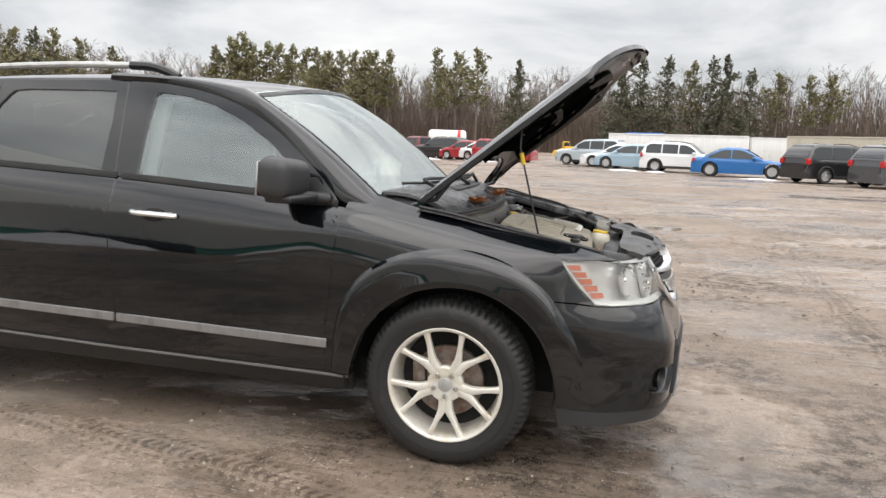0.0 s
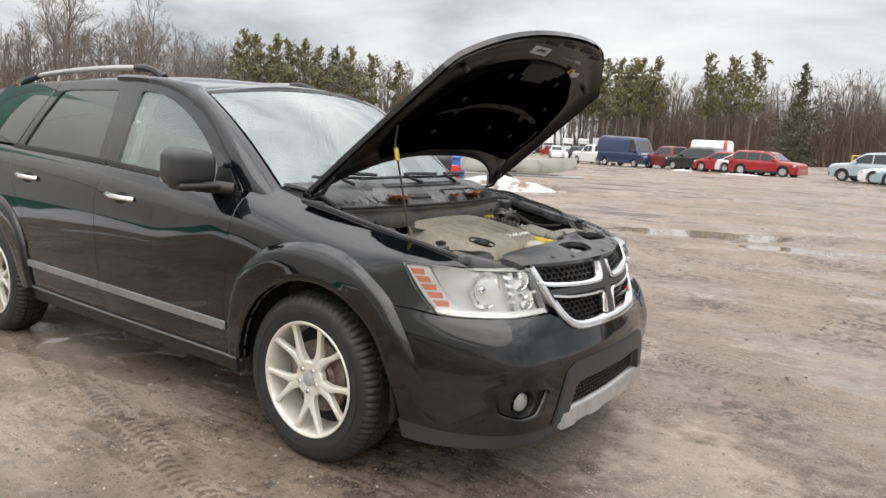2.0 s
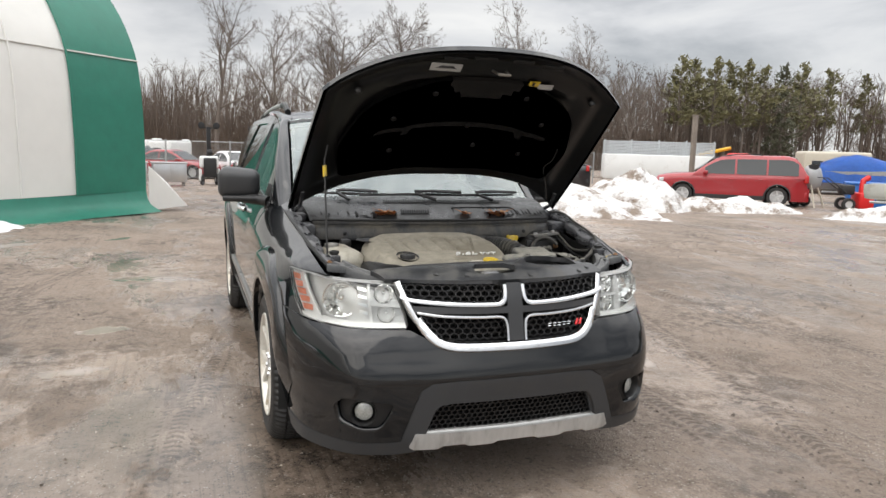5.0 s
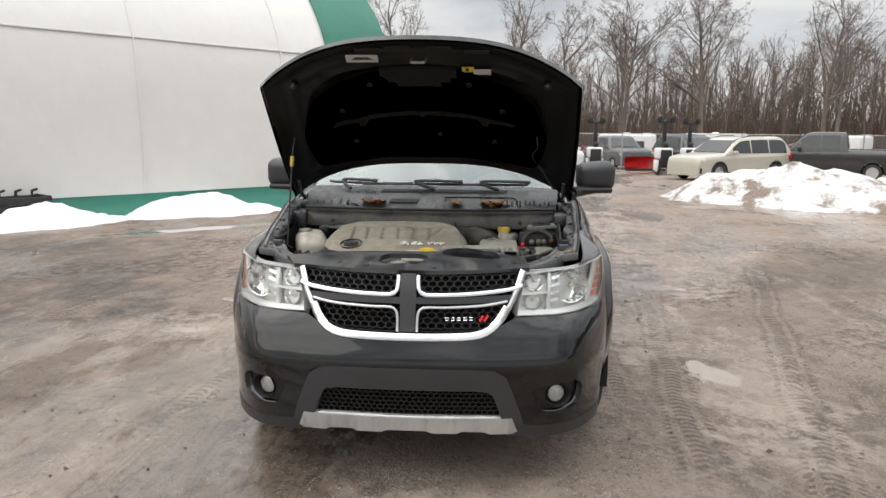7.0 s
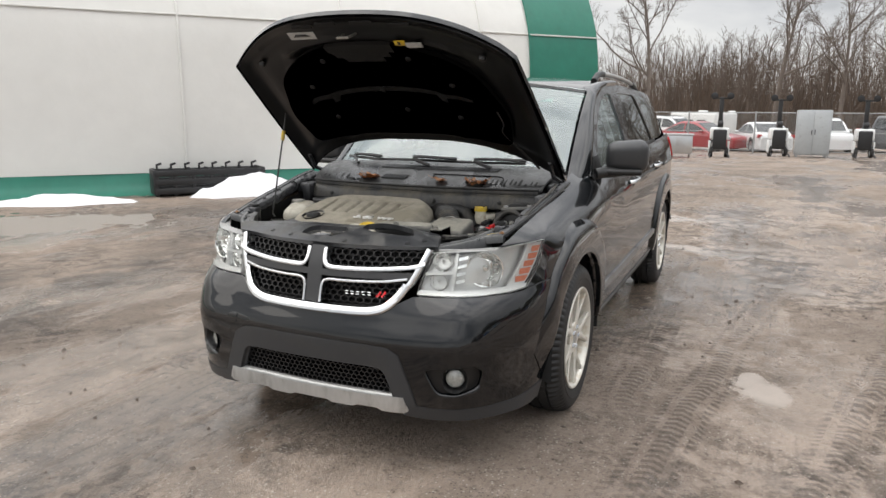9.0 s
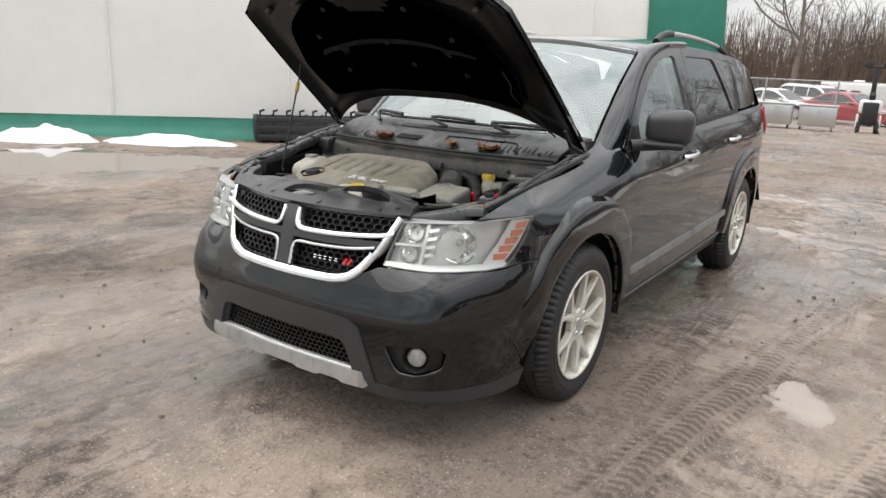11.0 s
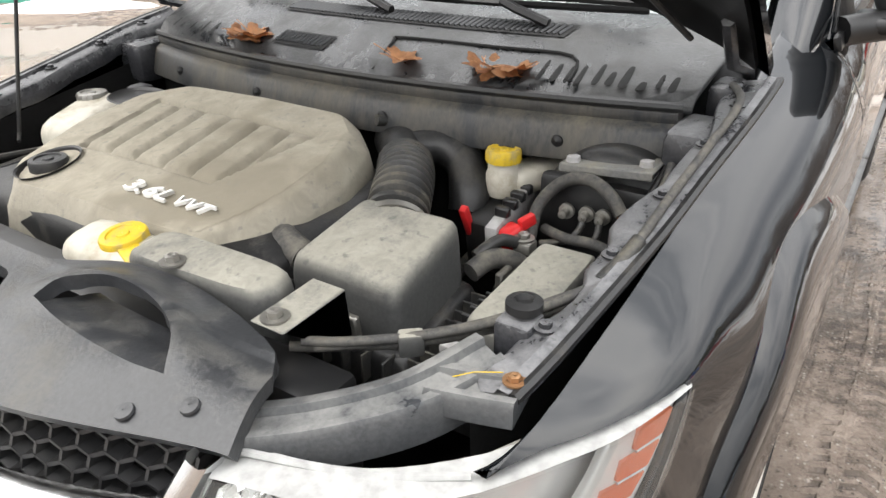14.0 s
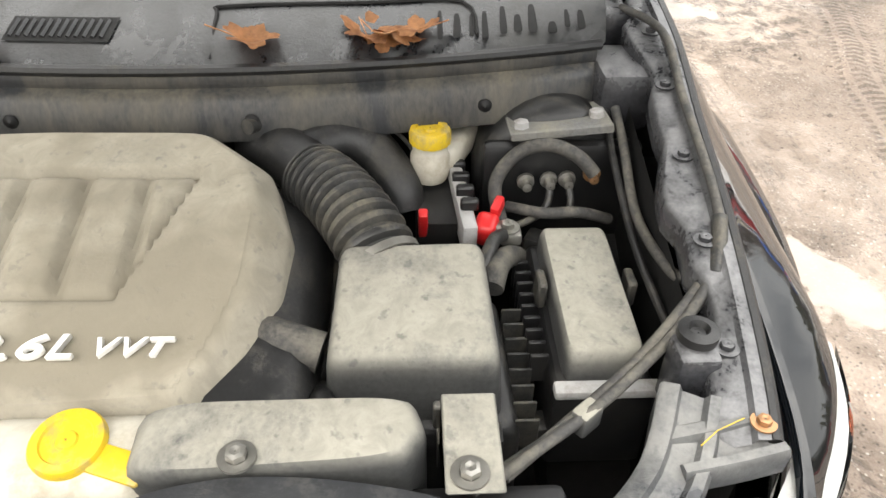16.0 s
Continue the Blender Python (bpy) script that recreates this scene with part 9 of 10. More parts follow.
    part("clip", box(0.03, 0.014, 0.02, (0.160, 0.482, 0.892), 0.004, 2, (0, 15, -25)), RED_PLASTIC, term)
    bolt((0.192, 0.494, 0.878), 0.009, term)
    part("clamp", box(0.03, 0.03, 0.02, (0.195, 0.498, 0.868), 0.005), ZINC, term)
    # power box
    zp = lambda x, y: 0.896 - 0.06 * (x - 0.2)
    pdc = part("fuse_box", lid([(0.205, 0.533), (0.205, 0.626), (0.445, 0.628), (0.445, 0.533)], zp, 0.003, 0.05, 0.02, 0.10, 4), DUSTY_LIGHT, car, "dusty grey fuse box lid", smooth=40)
    part("case", lid([(0.195, 0.518), (0.195, 0.642), (0.462, 0.642), (0.462, 0.518)], lambda x, y: 0.857 - 0.06 * (x - 0.2), 0, 0.13, 0, 0.06, 3), SOOT, pdc)
    part("rim", box(0.02, 0.125, 0.014, (0.462, 0.58, 0.848), 0.004, 2), GREY_SHEET, pdc)
    for y in (0.523, 0.638):
        part("latch", box(0.035, 0.012, 0.04, (0.31, y, 0.868), 0.003, 1), DUSTY, pdc)
    for k in range(9):
        part("fin", box(0.006, 0.022, 0.045, (0.23 + 0.022 * k, 0.510, 0.825), 0.001, 1), SOOT, pdc)
    # brake booster face with its studs and cables
    part("booster", moved(lathe([(0.001, 0.0), (0.10, 0.0), (0.118, -0.012), (0.122, -0.03), (0.118, -0.09)], 36, "x"), pose(0.07, 0.575, 0.875)), GREASY, car, "black brake booster drum", smooth=50)
    part("tower_wall", box(0.03, 0.24, 0.20, (0.075, 0.585, 0.85), 0.012, 2), SOOT, car)
    for y, z, mat in ((0.528, 0.903, ZINC), (0.562, 0.905, ZINC), (0.589, 0.906, ZINC), (0.625, 0.915, COPPER)):
        b = part("stud", lathe([(0.013, 0.0), (0.013, 0.006), (0.007, 0.007), (0.007, 0.022), (0.001, 0.023)], 14, "x"), mat, car)
        b.matrix_basis = pose(0.108, y, z)
    for pts, r, m in ((((0.165, 0.49, 0.86), (0.12, 0.482, 0.905), (0.103, 0.515, 0.947), (0.108, 0.56, 0.962), (0.118, 0.60, 0.948), (0.128, 0.624, 0.925)), 0.0105, LOOM),
                      (((0.12, 0.562, 0.905), (0.135, 0.560, 0.885), (0.15, 0.545, 0.87), (0.17, 0.51, 0.865)), 0.0055, DUSTY),
                      (((0.12, 0.589, 0.905), (0.14, 0.592, 0.885), (0.15, 0.585, 0.868)), 0.0055, DUSTY),
                      (((0.13, 0.50, 0.872), (0.16, 0.55, 0.880), (0.165, 0.60, 0.884), (0.15, 0.65, 0.86)), 0.0085, LOOM),
                      (((0.30, 0.462, 0.86), (0.26, 0.475, 0.868), (0.22, 0.498, 0.85), (0.20, 0.52, 0.82)), 0.016, LOOM),
                      (((0.27, 0.452, 0.87), (0.23, 0.47, 0.885), (0.20, 0.488, 0.872)), 0.010, DUSTY)):
        part("cable", rod(curve(pts, 6), r, 10), m, car, smooth=60)
    # strut tower plate
    pl = part("tower_plate", prism([(0.0, 0.0), (0.082, 0.0), (0.082, -0.008), (0.085, -0.008), (0.085, 0.005), (0.0, 0.005)], 0.0, 0.150, 0.002, 1), TOWER_SHEET, car, "grey strut tower plate")
    pl.matrix_basis = pose(0.014, 0.500, 0.966, 4, -3, 2)
    # black disc laid on the uncut plate, showing a hole's darkness by colour
    part("hole", moved(lathe([(0.001, 0.0072), (0.013, 0.0072), (0.013, 0.006)], 20), pose(0.045, 0.085, -0.0008) @ Matrix.Diagonal((0.7, 1.2, 1, 1))), DEAD_BLACK, pl)
    for x, y in ((0.066, 0.018), (0.052, 0.132)):
        part("bolt", moved(lathe([(0.012, 0.005), (0.011, 0.014), (0.001, 0.015)], 6), pose(x, y, 0)), GREY_SHEET, pl)
    part("tower", box(0.15, 0.19, 0.12, (0.0, 0.585, 0.885), 0.03, 3), SOOT, car)


def build_sides():
    """Aprons, beams and brackets round the bay, on both sides."""
    for s in (1, -1):
        # inner wing: a stepped strip of painted sheet from the hinge to the lamp
        line = [(-0.16, 0.752, 1.088), (-0.02, 0.748, 1.066), (0.15, 0.733, 1.030), (0.30, 0.722, 1.000), (0.44, 0.706, 0.972), (0.54, 0.692, 0.950), (0.60, 0.680, 0.936)]
        pts = curve(line, 5)
        bm, rows = bmesh.new(), []
        for i, p in enumerate(pts):
            w = 0.036 + 0.016 * math.sin(i * 0.55) * (i % 8 > 2)
            rows.append([bm.verts.new((p.x, (p.y + dy) * s, p.z + dz)) for dy, dz in ((0.012, -0.02), (0.008, 0.0), (-0.006, 0.001), (-0.010, -0.006), (-w, -0.010), (-w - 0.005, -0.016), (-w - 0.006, -0.05))])
        for r0, r1 in zip(rows, rows[1:]):
            for k in range(6):
                bm.faces.new((r0[k], r0[k + 1], r1[k + 1], r1[k]))
        bmesh.ops.recalc_face_normals(bm, faces=bm.faces[:])
        part("inner_wing", bm, SHEET, car, "black painted inner wing", smooth=45)
        part("wing_seal", rod([(p.x, (p.y + 0.012) * s, p.z - 0.004) for p in pts], 0.007, 7), GREASY, car)
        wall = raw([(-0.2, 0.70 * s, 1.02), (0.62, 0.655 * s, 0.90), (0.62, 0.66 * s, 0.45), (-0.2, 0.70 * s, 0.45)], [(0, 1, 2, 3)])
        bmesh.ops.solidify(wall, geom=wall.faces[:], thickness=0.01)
        part("wing_wall", wall, DEAD_BLACK, car)
        for x in (-0.05, 0.08, 0.22, 0.36, 0.50):
            z = float(np.interp(x, [p.x for p in pts], [p.z for p in pts]))
            y = float(np.interp(x, [p.x for p in pts], [p.y for p in pts]))
            bolt((x, (y - 0.022) * s, z - 0.007), 0.007, car, SHEET)
        # lamp beam across the corner, its post with a rubber stop
        for pth, w, h, m in (([(0.735, 0.455, 0.895), (0.69, 0.52, 0.905), (0.625, 0.59, 0.922), (0.54, 0.632, 0.938)], 0.062, 0.05, BEAM), ([(0.60, 0.60, 0.925), (0.595, 0.65, 0.932), (0.588, 0.695, 0.938)], 0.055, 0.03, BEAM)):
            c = curve(pth, 5)
            bm, rows = bmesh.new(), []
            for i, p in enumerate(c):
                t = (c[min(i + 1, len(c) - 1)] - c[max(i - 1, 0)]).normalized()
                n = Vector((t.y, -t.x, 0)).normalized()
                rows.append([bm.verts.new(((p + n * w * a).x, (p + n * w * a).y * s, p.z + b)) for a, b in ((-0.5, -h), (-0.5, -0.004), (-0.44, 0.0), (-0.2, 0.002), (-0.14, -0.006), (0.2, -0.008), (0.28, 0.0), (0.44, 0.0), (0.5, -0.006), (0.5, -h))])
            for r0, r1 in zip(rows, rows[1:]):
                for k in range(9):
                    bm.faces.new((r0[k], r0[k + 1], r1[k + 1], r1[k]))
            bm.faces.new(rows[0])
            bm.faces.new(rows[-1][::-1])
            bmesh.ops.recalc_face_normals(bm, faces=bm.faces[:])
            part("lamp_beam", bm, m, car, "scuffed black lamp support beam", smooth=40)
        post = part("bump_post", box(0.045, 0.045, 0.09, (0.500, 0.645 * s, 0.912), 0.008, 2), SHEET, car)
        part("rubber_stop", moved(lathe([(0.012, -0.01), (0.014, 0.0), (0.021, 0.004), (0.021, 0.014), (0.011, 0.017), (0.008, 0.010), (0.001, 0.010)], 18), pose(0.492, 0.646 * s, 0.958)), GREASY, post, "black rubber hood stop")
        bolt((0.584, 0.684 * s, 0.940), 0.0065, car, COPPER)
        part("lamp_top_rail", rod(curve([(0.760, 0.47 * s, 0.882), (0.722, 0.60 * s, 0.888), (0.675, 0.69 * s, 0.894)], 5), 0.0045, 6), LAMP_TOP, car)
        part("hinge_mount", box(0.09, 0.05, 0.06, (-0.15, 0.69 * s, 1.045), 0.012, 2), SHEET, car)
        part("hinge_mount", box(0.13, 0.09, 0.10, (-0.03, 0.685 * s, 0.985), 0.02, 2), SHEET, car)
    part("paint_mark", rod([(0.578, 0.668, 0.9405), (0.588, 0.640, 0.936), (0.600, 0.622, 0.9305)], 0.0006, 5), YELLOW, car, "yellow inspection mark")
    # release cable along the left wing
    main = [(-0.13, 0.70, 1.075), (-0.02, 0.735, 1.078), (0.12, 0.728, 1.045), (0.24, 0.722, 1.022), (0.33, 0.716, 0.998), (0.39, 0.700, 0.968), (0.46, 0.64, 0.938), (0.53, 0.555, 0.918), (0.585, 0.475, 0.910), (0.62, 0.43, 0.915)]
    part("release_cable", rod(curve(main, 6), 0.0062, 9), LOOM, car, "grey hood release cable", smooth=60)
    part("cable_sleeve", rod(curve([(0.335, 0.716, 0.997), (0.365, 0.709, 0.982), (0.40, 0.696, 0.965)], 4), 0.0095, 10), DUSTY, car)
    side = [(0.04, 0.665, 0.985), (0.10, 0.668, 0.955), (0.22, 0.664, 0.915), (0.35, 0.672, 0.925), (0.39, 0.685, 0.950), (0.42, 0.665, 0.945), (0.49, 0.59, 0.92), (0.56, 0.50, 0.905), (0.61, 0.44, 0.905)]
    part("wire_loom", rod(curve(side, 6), 0.0070, 9), LOOM, car, smooth=60)
    part("wire_loom", rod(curve([(0.02, 0.655, 0.98), (0.12, 0.652, 0.94), (0.26, 0.655, 0.895), (0.40, 0.662, 0.88)], 6), 0.0055, 8), GREASY, car)
    # bracket with bolt beside the front panel
    br = part("latch_bracket", prism([(0.545, 0.948), (0.650, 0.944), (0.650, 0.941), (0.548, 0.943), (0.540, 0.85), (0.536, 0.85)], 0.384, 0.436, 0.002, 1), DUSTY_LIGHT, car, "dusty grey steel bracket")
    bolt((0.632, 0.406, 0.945), 0.009, br, ZINC)
    part("wire_loom", rod(curve([(0.40, 0.70, 0.955), (0.46, 0.632, 0.925), (0.53, 0.545, 0.905), (0.585, 0.46, 0.898), (0.62, 0.41, 0.90)], 6), 0.0065, 9), LOOM, car, smooth=60)
    part("cable_clip", box(0.02, 0.03, 0.03, (0.545, 0.53, 0.905), 0.004, 2, (0, 0, 40)), DUSTY_LIGHT, car)
    # radiator pack, firewall, and the bay's floor
    part("radiator", box(0.07, 1.0, 0.5, (0.64, 0.0, 0.64), 0.01), SOOT, car)
    part("firewall", box(0.03, 1.36, 0.62, (-0.06, 0, 0.68), 0.01), DEAD_BLACK, car)
    part("bay_floor", box(0.75, 1.3, 0.03, (0.28, 0, 0.47), 0.01), DEAD_BLACK, car)


def shield_at(y, t):
    """The panel behind the grille: t 0 at the grille, 1 at its rear edge."""
    front = nose(u_y(y, 0.893) if y else 0, 0.893) + Vector((-0.004, 0, 0.006))
    back = Vector((0.690 - 0.03 * (y / 0.5) ** 2, y * 0.98, 0.944 - 0.02 * (y / 0.5) ** 2))
    p = front.lerp(back, t)
    p.z = front.z + (back.z - front.z) * min(t, 1.0)
    return p + Vector((0, 0, 0.013 * math.sin(math.pi * min(1, t * 1.1))))


def build_shield():
    hole = rounded([(-0.135, 0.22), (0.035, 0.22), (0.070, 0.55), (0.03, 0.80), (-0.10, 0.80), (-0.13, 0.55)], 0.2, 3)
    out = [(-0.50, 0.0), (-0.25, 0.0), (0, 0.0), (0.25, 0.0), (0.485, 0.0), (0.475, 0.4), (0.468, 0.75), (0.445, 1.02)]
    out += [(p.x, p.y) for p in curve([(0.42, 1.12, 0), (0.36, 1.25, 0), (0.29, 1.32, 0), (0.21, 1.33, 0), (0.14, 1.26, 0), (0.09, 1.12, 0), (0.05, 1.02, 0)], 4)]
    out += [(0.0, 1.0), (-0.38, 1.0), (-0.48, 0.85), (-0.55, 0.5)]
    mouth = [(p.x, p.y) for p in curve([(0.752, 0.128, 0), (0.716, 0.140, 0), (0.690, 0.180, 0), (0.684, 0.235, 0), (0.694, 0.295, 0), (0.720, 0.345, 0), (0.756, 0.372, 0)], 6)]

    def scoop(x, y):
        """Height of the rounded rim that runs round the scoop's mouth."""
        d = 9.0
        for (xa, ya), (xb, yb) in zip(mouth, mouth[1:]):
            f = max(0.0, min(1.0, ((x - xa) * (xb - xa) + (y - ya) * (yb - ya)) / ((xb - xa) ** 2 + (yb - ya) ** 2)))
            d = min(d, math.hypot(x - xa - f * (xb - xa), y - ya - f * (yb - ya)))
        fade = max(0.0, min(1.0, (0.785 - x) / 0.075))
        return 0.020 * fade * fade * (3 - 2 * fade) * math.exp(-(d / 0.034) ** 2)

    def along_panel(x, y):
        a, b = shield_at(y, 0.0).x, shield_at(y, 1.0).x
        return (a - x) / (a - b)

    def panel(y, t):
        p = shield_at(y, t)
        return p + Vector((0, 0, scoop(p.x, p.y)))
    rim = [(y, along_panel(x, y)) for x, y in mouth]
    sheet = skin(out, panel, (0.012, 0.06), 0.02, 0, (hole, rim), edge=0.02)
    sheet.verts.layers.float_vector.remove(sheet.verts.layers.float_vector["own_normal"])
    bmesh.ops.recalc_face_normals(sheet, faces=sheet.faces[:])
    if sum(f.normal.z for f in sheet.faces) < 0:
        bmesh.ops.reverse_faces(sheet, faces=sheet.faces[:])
    sh = part("radiator_shield", sheet, SHIELD, car, "scuffed black plastic radiator shield with an air scoop", smooth=40)
    # the ramp that leads down into the scoop under its rear lip
    bm, rows = bmesh.new(), []
    for i in range(9):
        f = i / 8
        x = 0.762 - 0.085 * f
        y0, y1 = 0.122 + 0.012 * f, 0.380 - 0.055 * f
        rows.append([bm.verts.new((x, y0 + (y1 - y0) * k / 8, shield_at(y0 + (y1 - y0) * k / 8, along_panel(x, y0 + (y1 - y0) * k / 8)).z - 0.003 - 0.030 * f ** 1.2 + 0.004 * abs(k / 4 - 1) ** 3)) for k in range(9)])
    for r0, r1 in zip(rows, rows[1:]):
        for k in range(8):
            bm.faces.new((r0[k], r0[k + 1], r1[k + 1], r1[k]))
    bmesh.ops.recalc_face_normals(bm, faces=bm.faces[:])
    bmesh.ops.solidify(bm, geom=bm.faces[:], thickness=0.004)
    part("scoop_floor", bm, SHIELD, sh)
    part("latch_pit", box(0.13, 0.20, 0.05, (0.775, -0.03, 0.868), 0.02), DEAD_BLACK, sh)
    lt = part("latch", box(0.06, 0.08, 0.04, (0.79, -0.05, 0.895), 0.01, 2, (0, 0, 15)), SHEET, sh, "black hood latch")
    part("lever", rod([(0.80, -0.10, 0.905), (0.775, -0.06, 0.915), (0.77, -0.02, 0.91)], 0.007, 8), ZINC, lt)
    for y, t in ((-0.30, 0.2), (-0.18, 0.15), (0.42, 0.25), (0.10, 0.1), (0.36, 0.12)):
        p = shield_at(y, t)
        part("push_pin", moved(lathe([(0.011, 0), (0.010, 0.003), (0.005, 0.0035), (0.001, 0.004)], 16), pose(p.x, p.y, p.z + 0.001, 0, 18, 0)), SHIELD, sh)


build_hood()
build_cowl()
build_leaves()
build_engine()
build_left_bay()
build_sides()
build_shield()

# ---- snow banks ----
mound("snow_bank", -13.3, 7.4, 3.4, 1.7, 0.92, 50, DIRTY, "dirty ploughed snow bank beside the pickup", 12, 0.3)
mound("snow_bank", -14.0, 10.9, 2.1, 1.3, 1.1, 70, DIRTY, "dirty snow bank with mud in front of the red car", 13, 0.35)
mound("snow_bank", -13.0, 13.6, 1.9, 0.7, 0.45, 65, DIRTY, "low muddy tail of the snow bank", 15, 0.4)
mound("snow_bank", -9.2, 15.6, 1.9, 0.75, 0.42, 28, DIRTY, "low snow bank with mud and rocks", 17, 0.4)
mound("snow_patch", -6.95, -6.6, 1.15, 0.5, 0.38, -30, SNOW, "clean white snow heap by the fabric hall", 19, 0.25)
mound("snow_patch", -9.0, -4.95, 1.35, 0.6, 0.42, -52, SNOW, "clean white snow heap by the fabric hall", 23, 0.25)
mound("snow_patch", -2.9, -9.6, 0.8, 0.4, 0.25, -40, SNOW, "small snow heap by the fabric hall", 29, 0.3)
mound("snow_patch", -4.25, -8.2, 1.0, 0.35, 0.16, -50, SNOW, "thin snow patch by the fabric hall", 31, 0.4)
for k, (x, y, a, b, turn) in enumerate(((6.9, 31.8, 0.8, 0.2, -25), (0.8, 37.2, 0.9, 0.25, -30), (-9.0, 46.5, 1.4, 0.3, -25), (2.4, 36.3, 0.6, 0.2, -20), (-14.0, 50.5, 1.2, 0.3, -25))):
    mound("snow_patch", x, y, a, b, 0.08, turn, SNOW, "thin strip of old snow along the parked cars", 41 + k)

# ---- machines, stores and boats on the lot ----
STAINLESS = surface("stainless steel", (0.55, 0.56, 0.57), 0.3, 0.85, vary=0.1, scale=3, bump=0.05)
STEEL_GREY = surface("grey painted steel", (0.40, 0.42, 0.43), 0.45, 0.2, vary=0.12, scale=3, bump=0.05, second=(0.22, 0.20, 0.18), second_at=(0.6, 0.8))
WHITE_METAL = surface("white painted metal", (0.70, 0.71, 0.70), 0.45, vary=0.08, scale=0.8, bump=0.05, second=(0.42, 0.38, 0.33), second_at=(0.60, 0.82))
BEIGE_METAL = surface("beige painted metal", (0.48, 0.44, 0.36), 0.5, vary=0.1, scale=0.8, second=(0.30, 0.24, 0.18), second_at=(0.6, 0.8))
BLUE_METAL = surface("blue painted metal", (0.02, 0.13, 0.42), 0.45, vary=0.1, scale=1.0)
YELLOW_METAL = surface("yellow painted metal", (0.60, 0.36, 0.02), 0.45, vary=0.12, scale=1.5)
RED_METAL = surface("red painted metal", (0.55, 0.012, 0.012), 0.4, vary=0.1, scale=1.5)
BLACK_METAL = surface("black painted metal", (0.016, 0.016, 0.017), 0.5, vary=0.15, scale=3)
GALVANISED = surface("galvanised wire and pipe", (0.36, 0.37, 0.37), 0.45, 0.5, vary=0.12, scale=2)
BLUE_TARP = surface("blue tarpaulin", (0.015, 0.13, 0.52), 0.42, vary=0.15, scale=1.5, bump=0.4, fine=5, relief=0.05)
HULL = surface("weathered white hull", (0.62, 0.62, 0.58), 0.4, vary=0.1, scale=1.5, second=(0.36, 0.33, 0.27), second_at=(0.55, 0.75))
GREY_WOOD = surface("weathered wood", (0.20, 0.17, 0.14), 0.85, vary=0.25, scale=3, bump=0.3, stretch=(0.3, 1, 1))


def stand(name, x, y, turn, label, category, group=""):
    return thing(name, (x, y, float(fall(x))), turn, label, category, group)


def tyre_at(parent, x, y, r, w=0.18, name="wheel"):
    t = part(name, lathe([(r * 0.55, -w / 2), (r * 0.92, -w / 2), (r, -w * 0.3), (r, w * 0.3), (r * 0.92, w / 2), (r * 0.55, w / 2)], 18, "y"), TYRE, parent)
    t.matrix_basis = pose(x, y, r)
    part("rim", lathe([(0.001, w * 0.36), (r * 0.56, w * 0.4), (r * 0.56, -w * 0.4), (0.001, -w * 0.36)], 14, "y"), RIM, t)
    return t


def mast_lift(x, y, turn):
    """A small lift: white engine box on two wheels, a black mast with a work head."""
    g = stand("mast_lift", x, y, turn, "white wheeled mast lift with a black lamp head", "lift", "mast lifts by the fence")
    body = part("body", box(0.5, 0.72, 0.5, (-0.04, 0, 0.95), 0.09, 3), WHITE_METAL, g)
    part("front_panel", box(0.22, 0.52, 0.8, (0.2, 0, 0.72), 0.06, 3), BLACK_METAL, body)
    for s in (-1, 1):
        part("skirt", box(0.4, 0.07, 0.5, (0.0, s * 0.36, 0.42), 0.03, 2), WHITE_METAL, g)
        tyre_at(g, 0.05, s * 0.3, 0.22, 0.14)
        part("outrigger", rod([(0.3, s * 0.3, 0.15), (0.55, s * 0.36, 0.1), (0.6, s * 0.36, 0.02)], 0.03, 6), BLACK_METAL, g)
    part("mast", box(0.14, 0.16, 1.25, (-0.05, 0, 1.78), 0.02), BLACK_METAL, g)
    head = part("head_bar", box(0.06, 0.75, 0.06, (0, 0, 2.36), 0.01), BLACK_METAL, g)
    for y0 in (-0.3, 0.3):
        part("lamp_head", moved(lathe([(0.05, -0.08), (0.13, 0.0), (0.14, 0.05), (0.12, 0.06), (0.001, 0.06)], 16, "x"), pose(0.04, y0, 2.45)), BLACK_METAL, head)
    part("spool", moved(lathe([(0.001, -0.1), (0.14, -0.1), (0.14, 0.1), (0.001, 0.1)], 14, "y"), pose(0.05, 0, 1.34)), BLACK_METAL, g)
    return g


first = mast_lift(-28.0, -0.2, 8)
for x, y, turn in ((-30.5, 2.0, 12), (-31.5, 5.3, 5), (-29.4, 8.1, 15), (-31.9, 9.9, 10)):
    copy_thing(first, pose(x, y, float(fall(x)), 0, 0, turn))


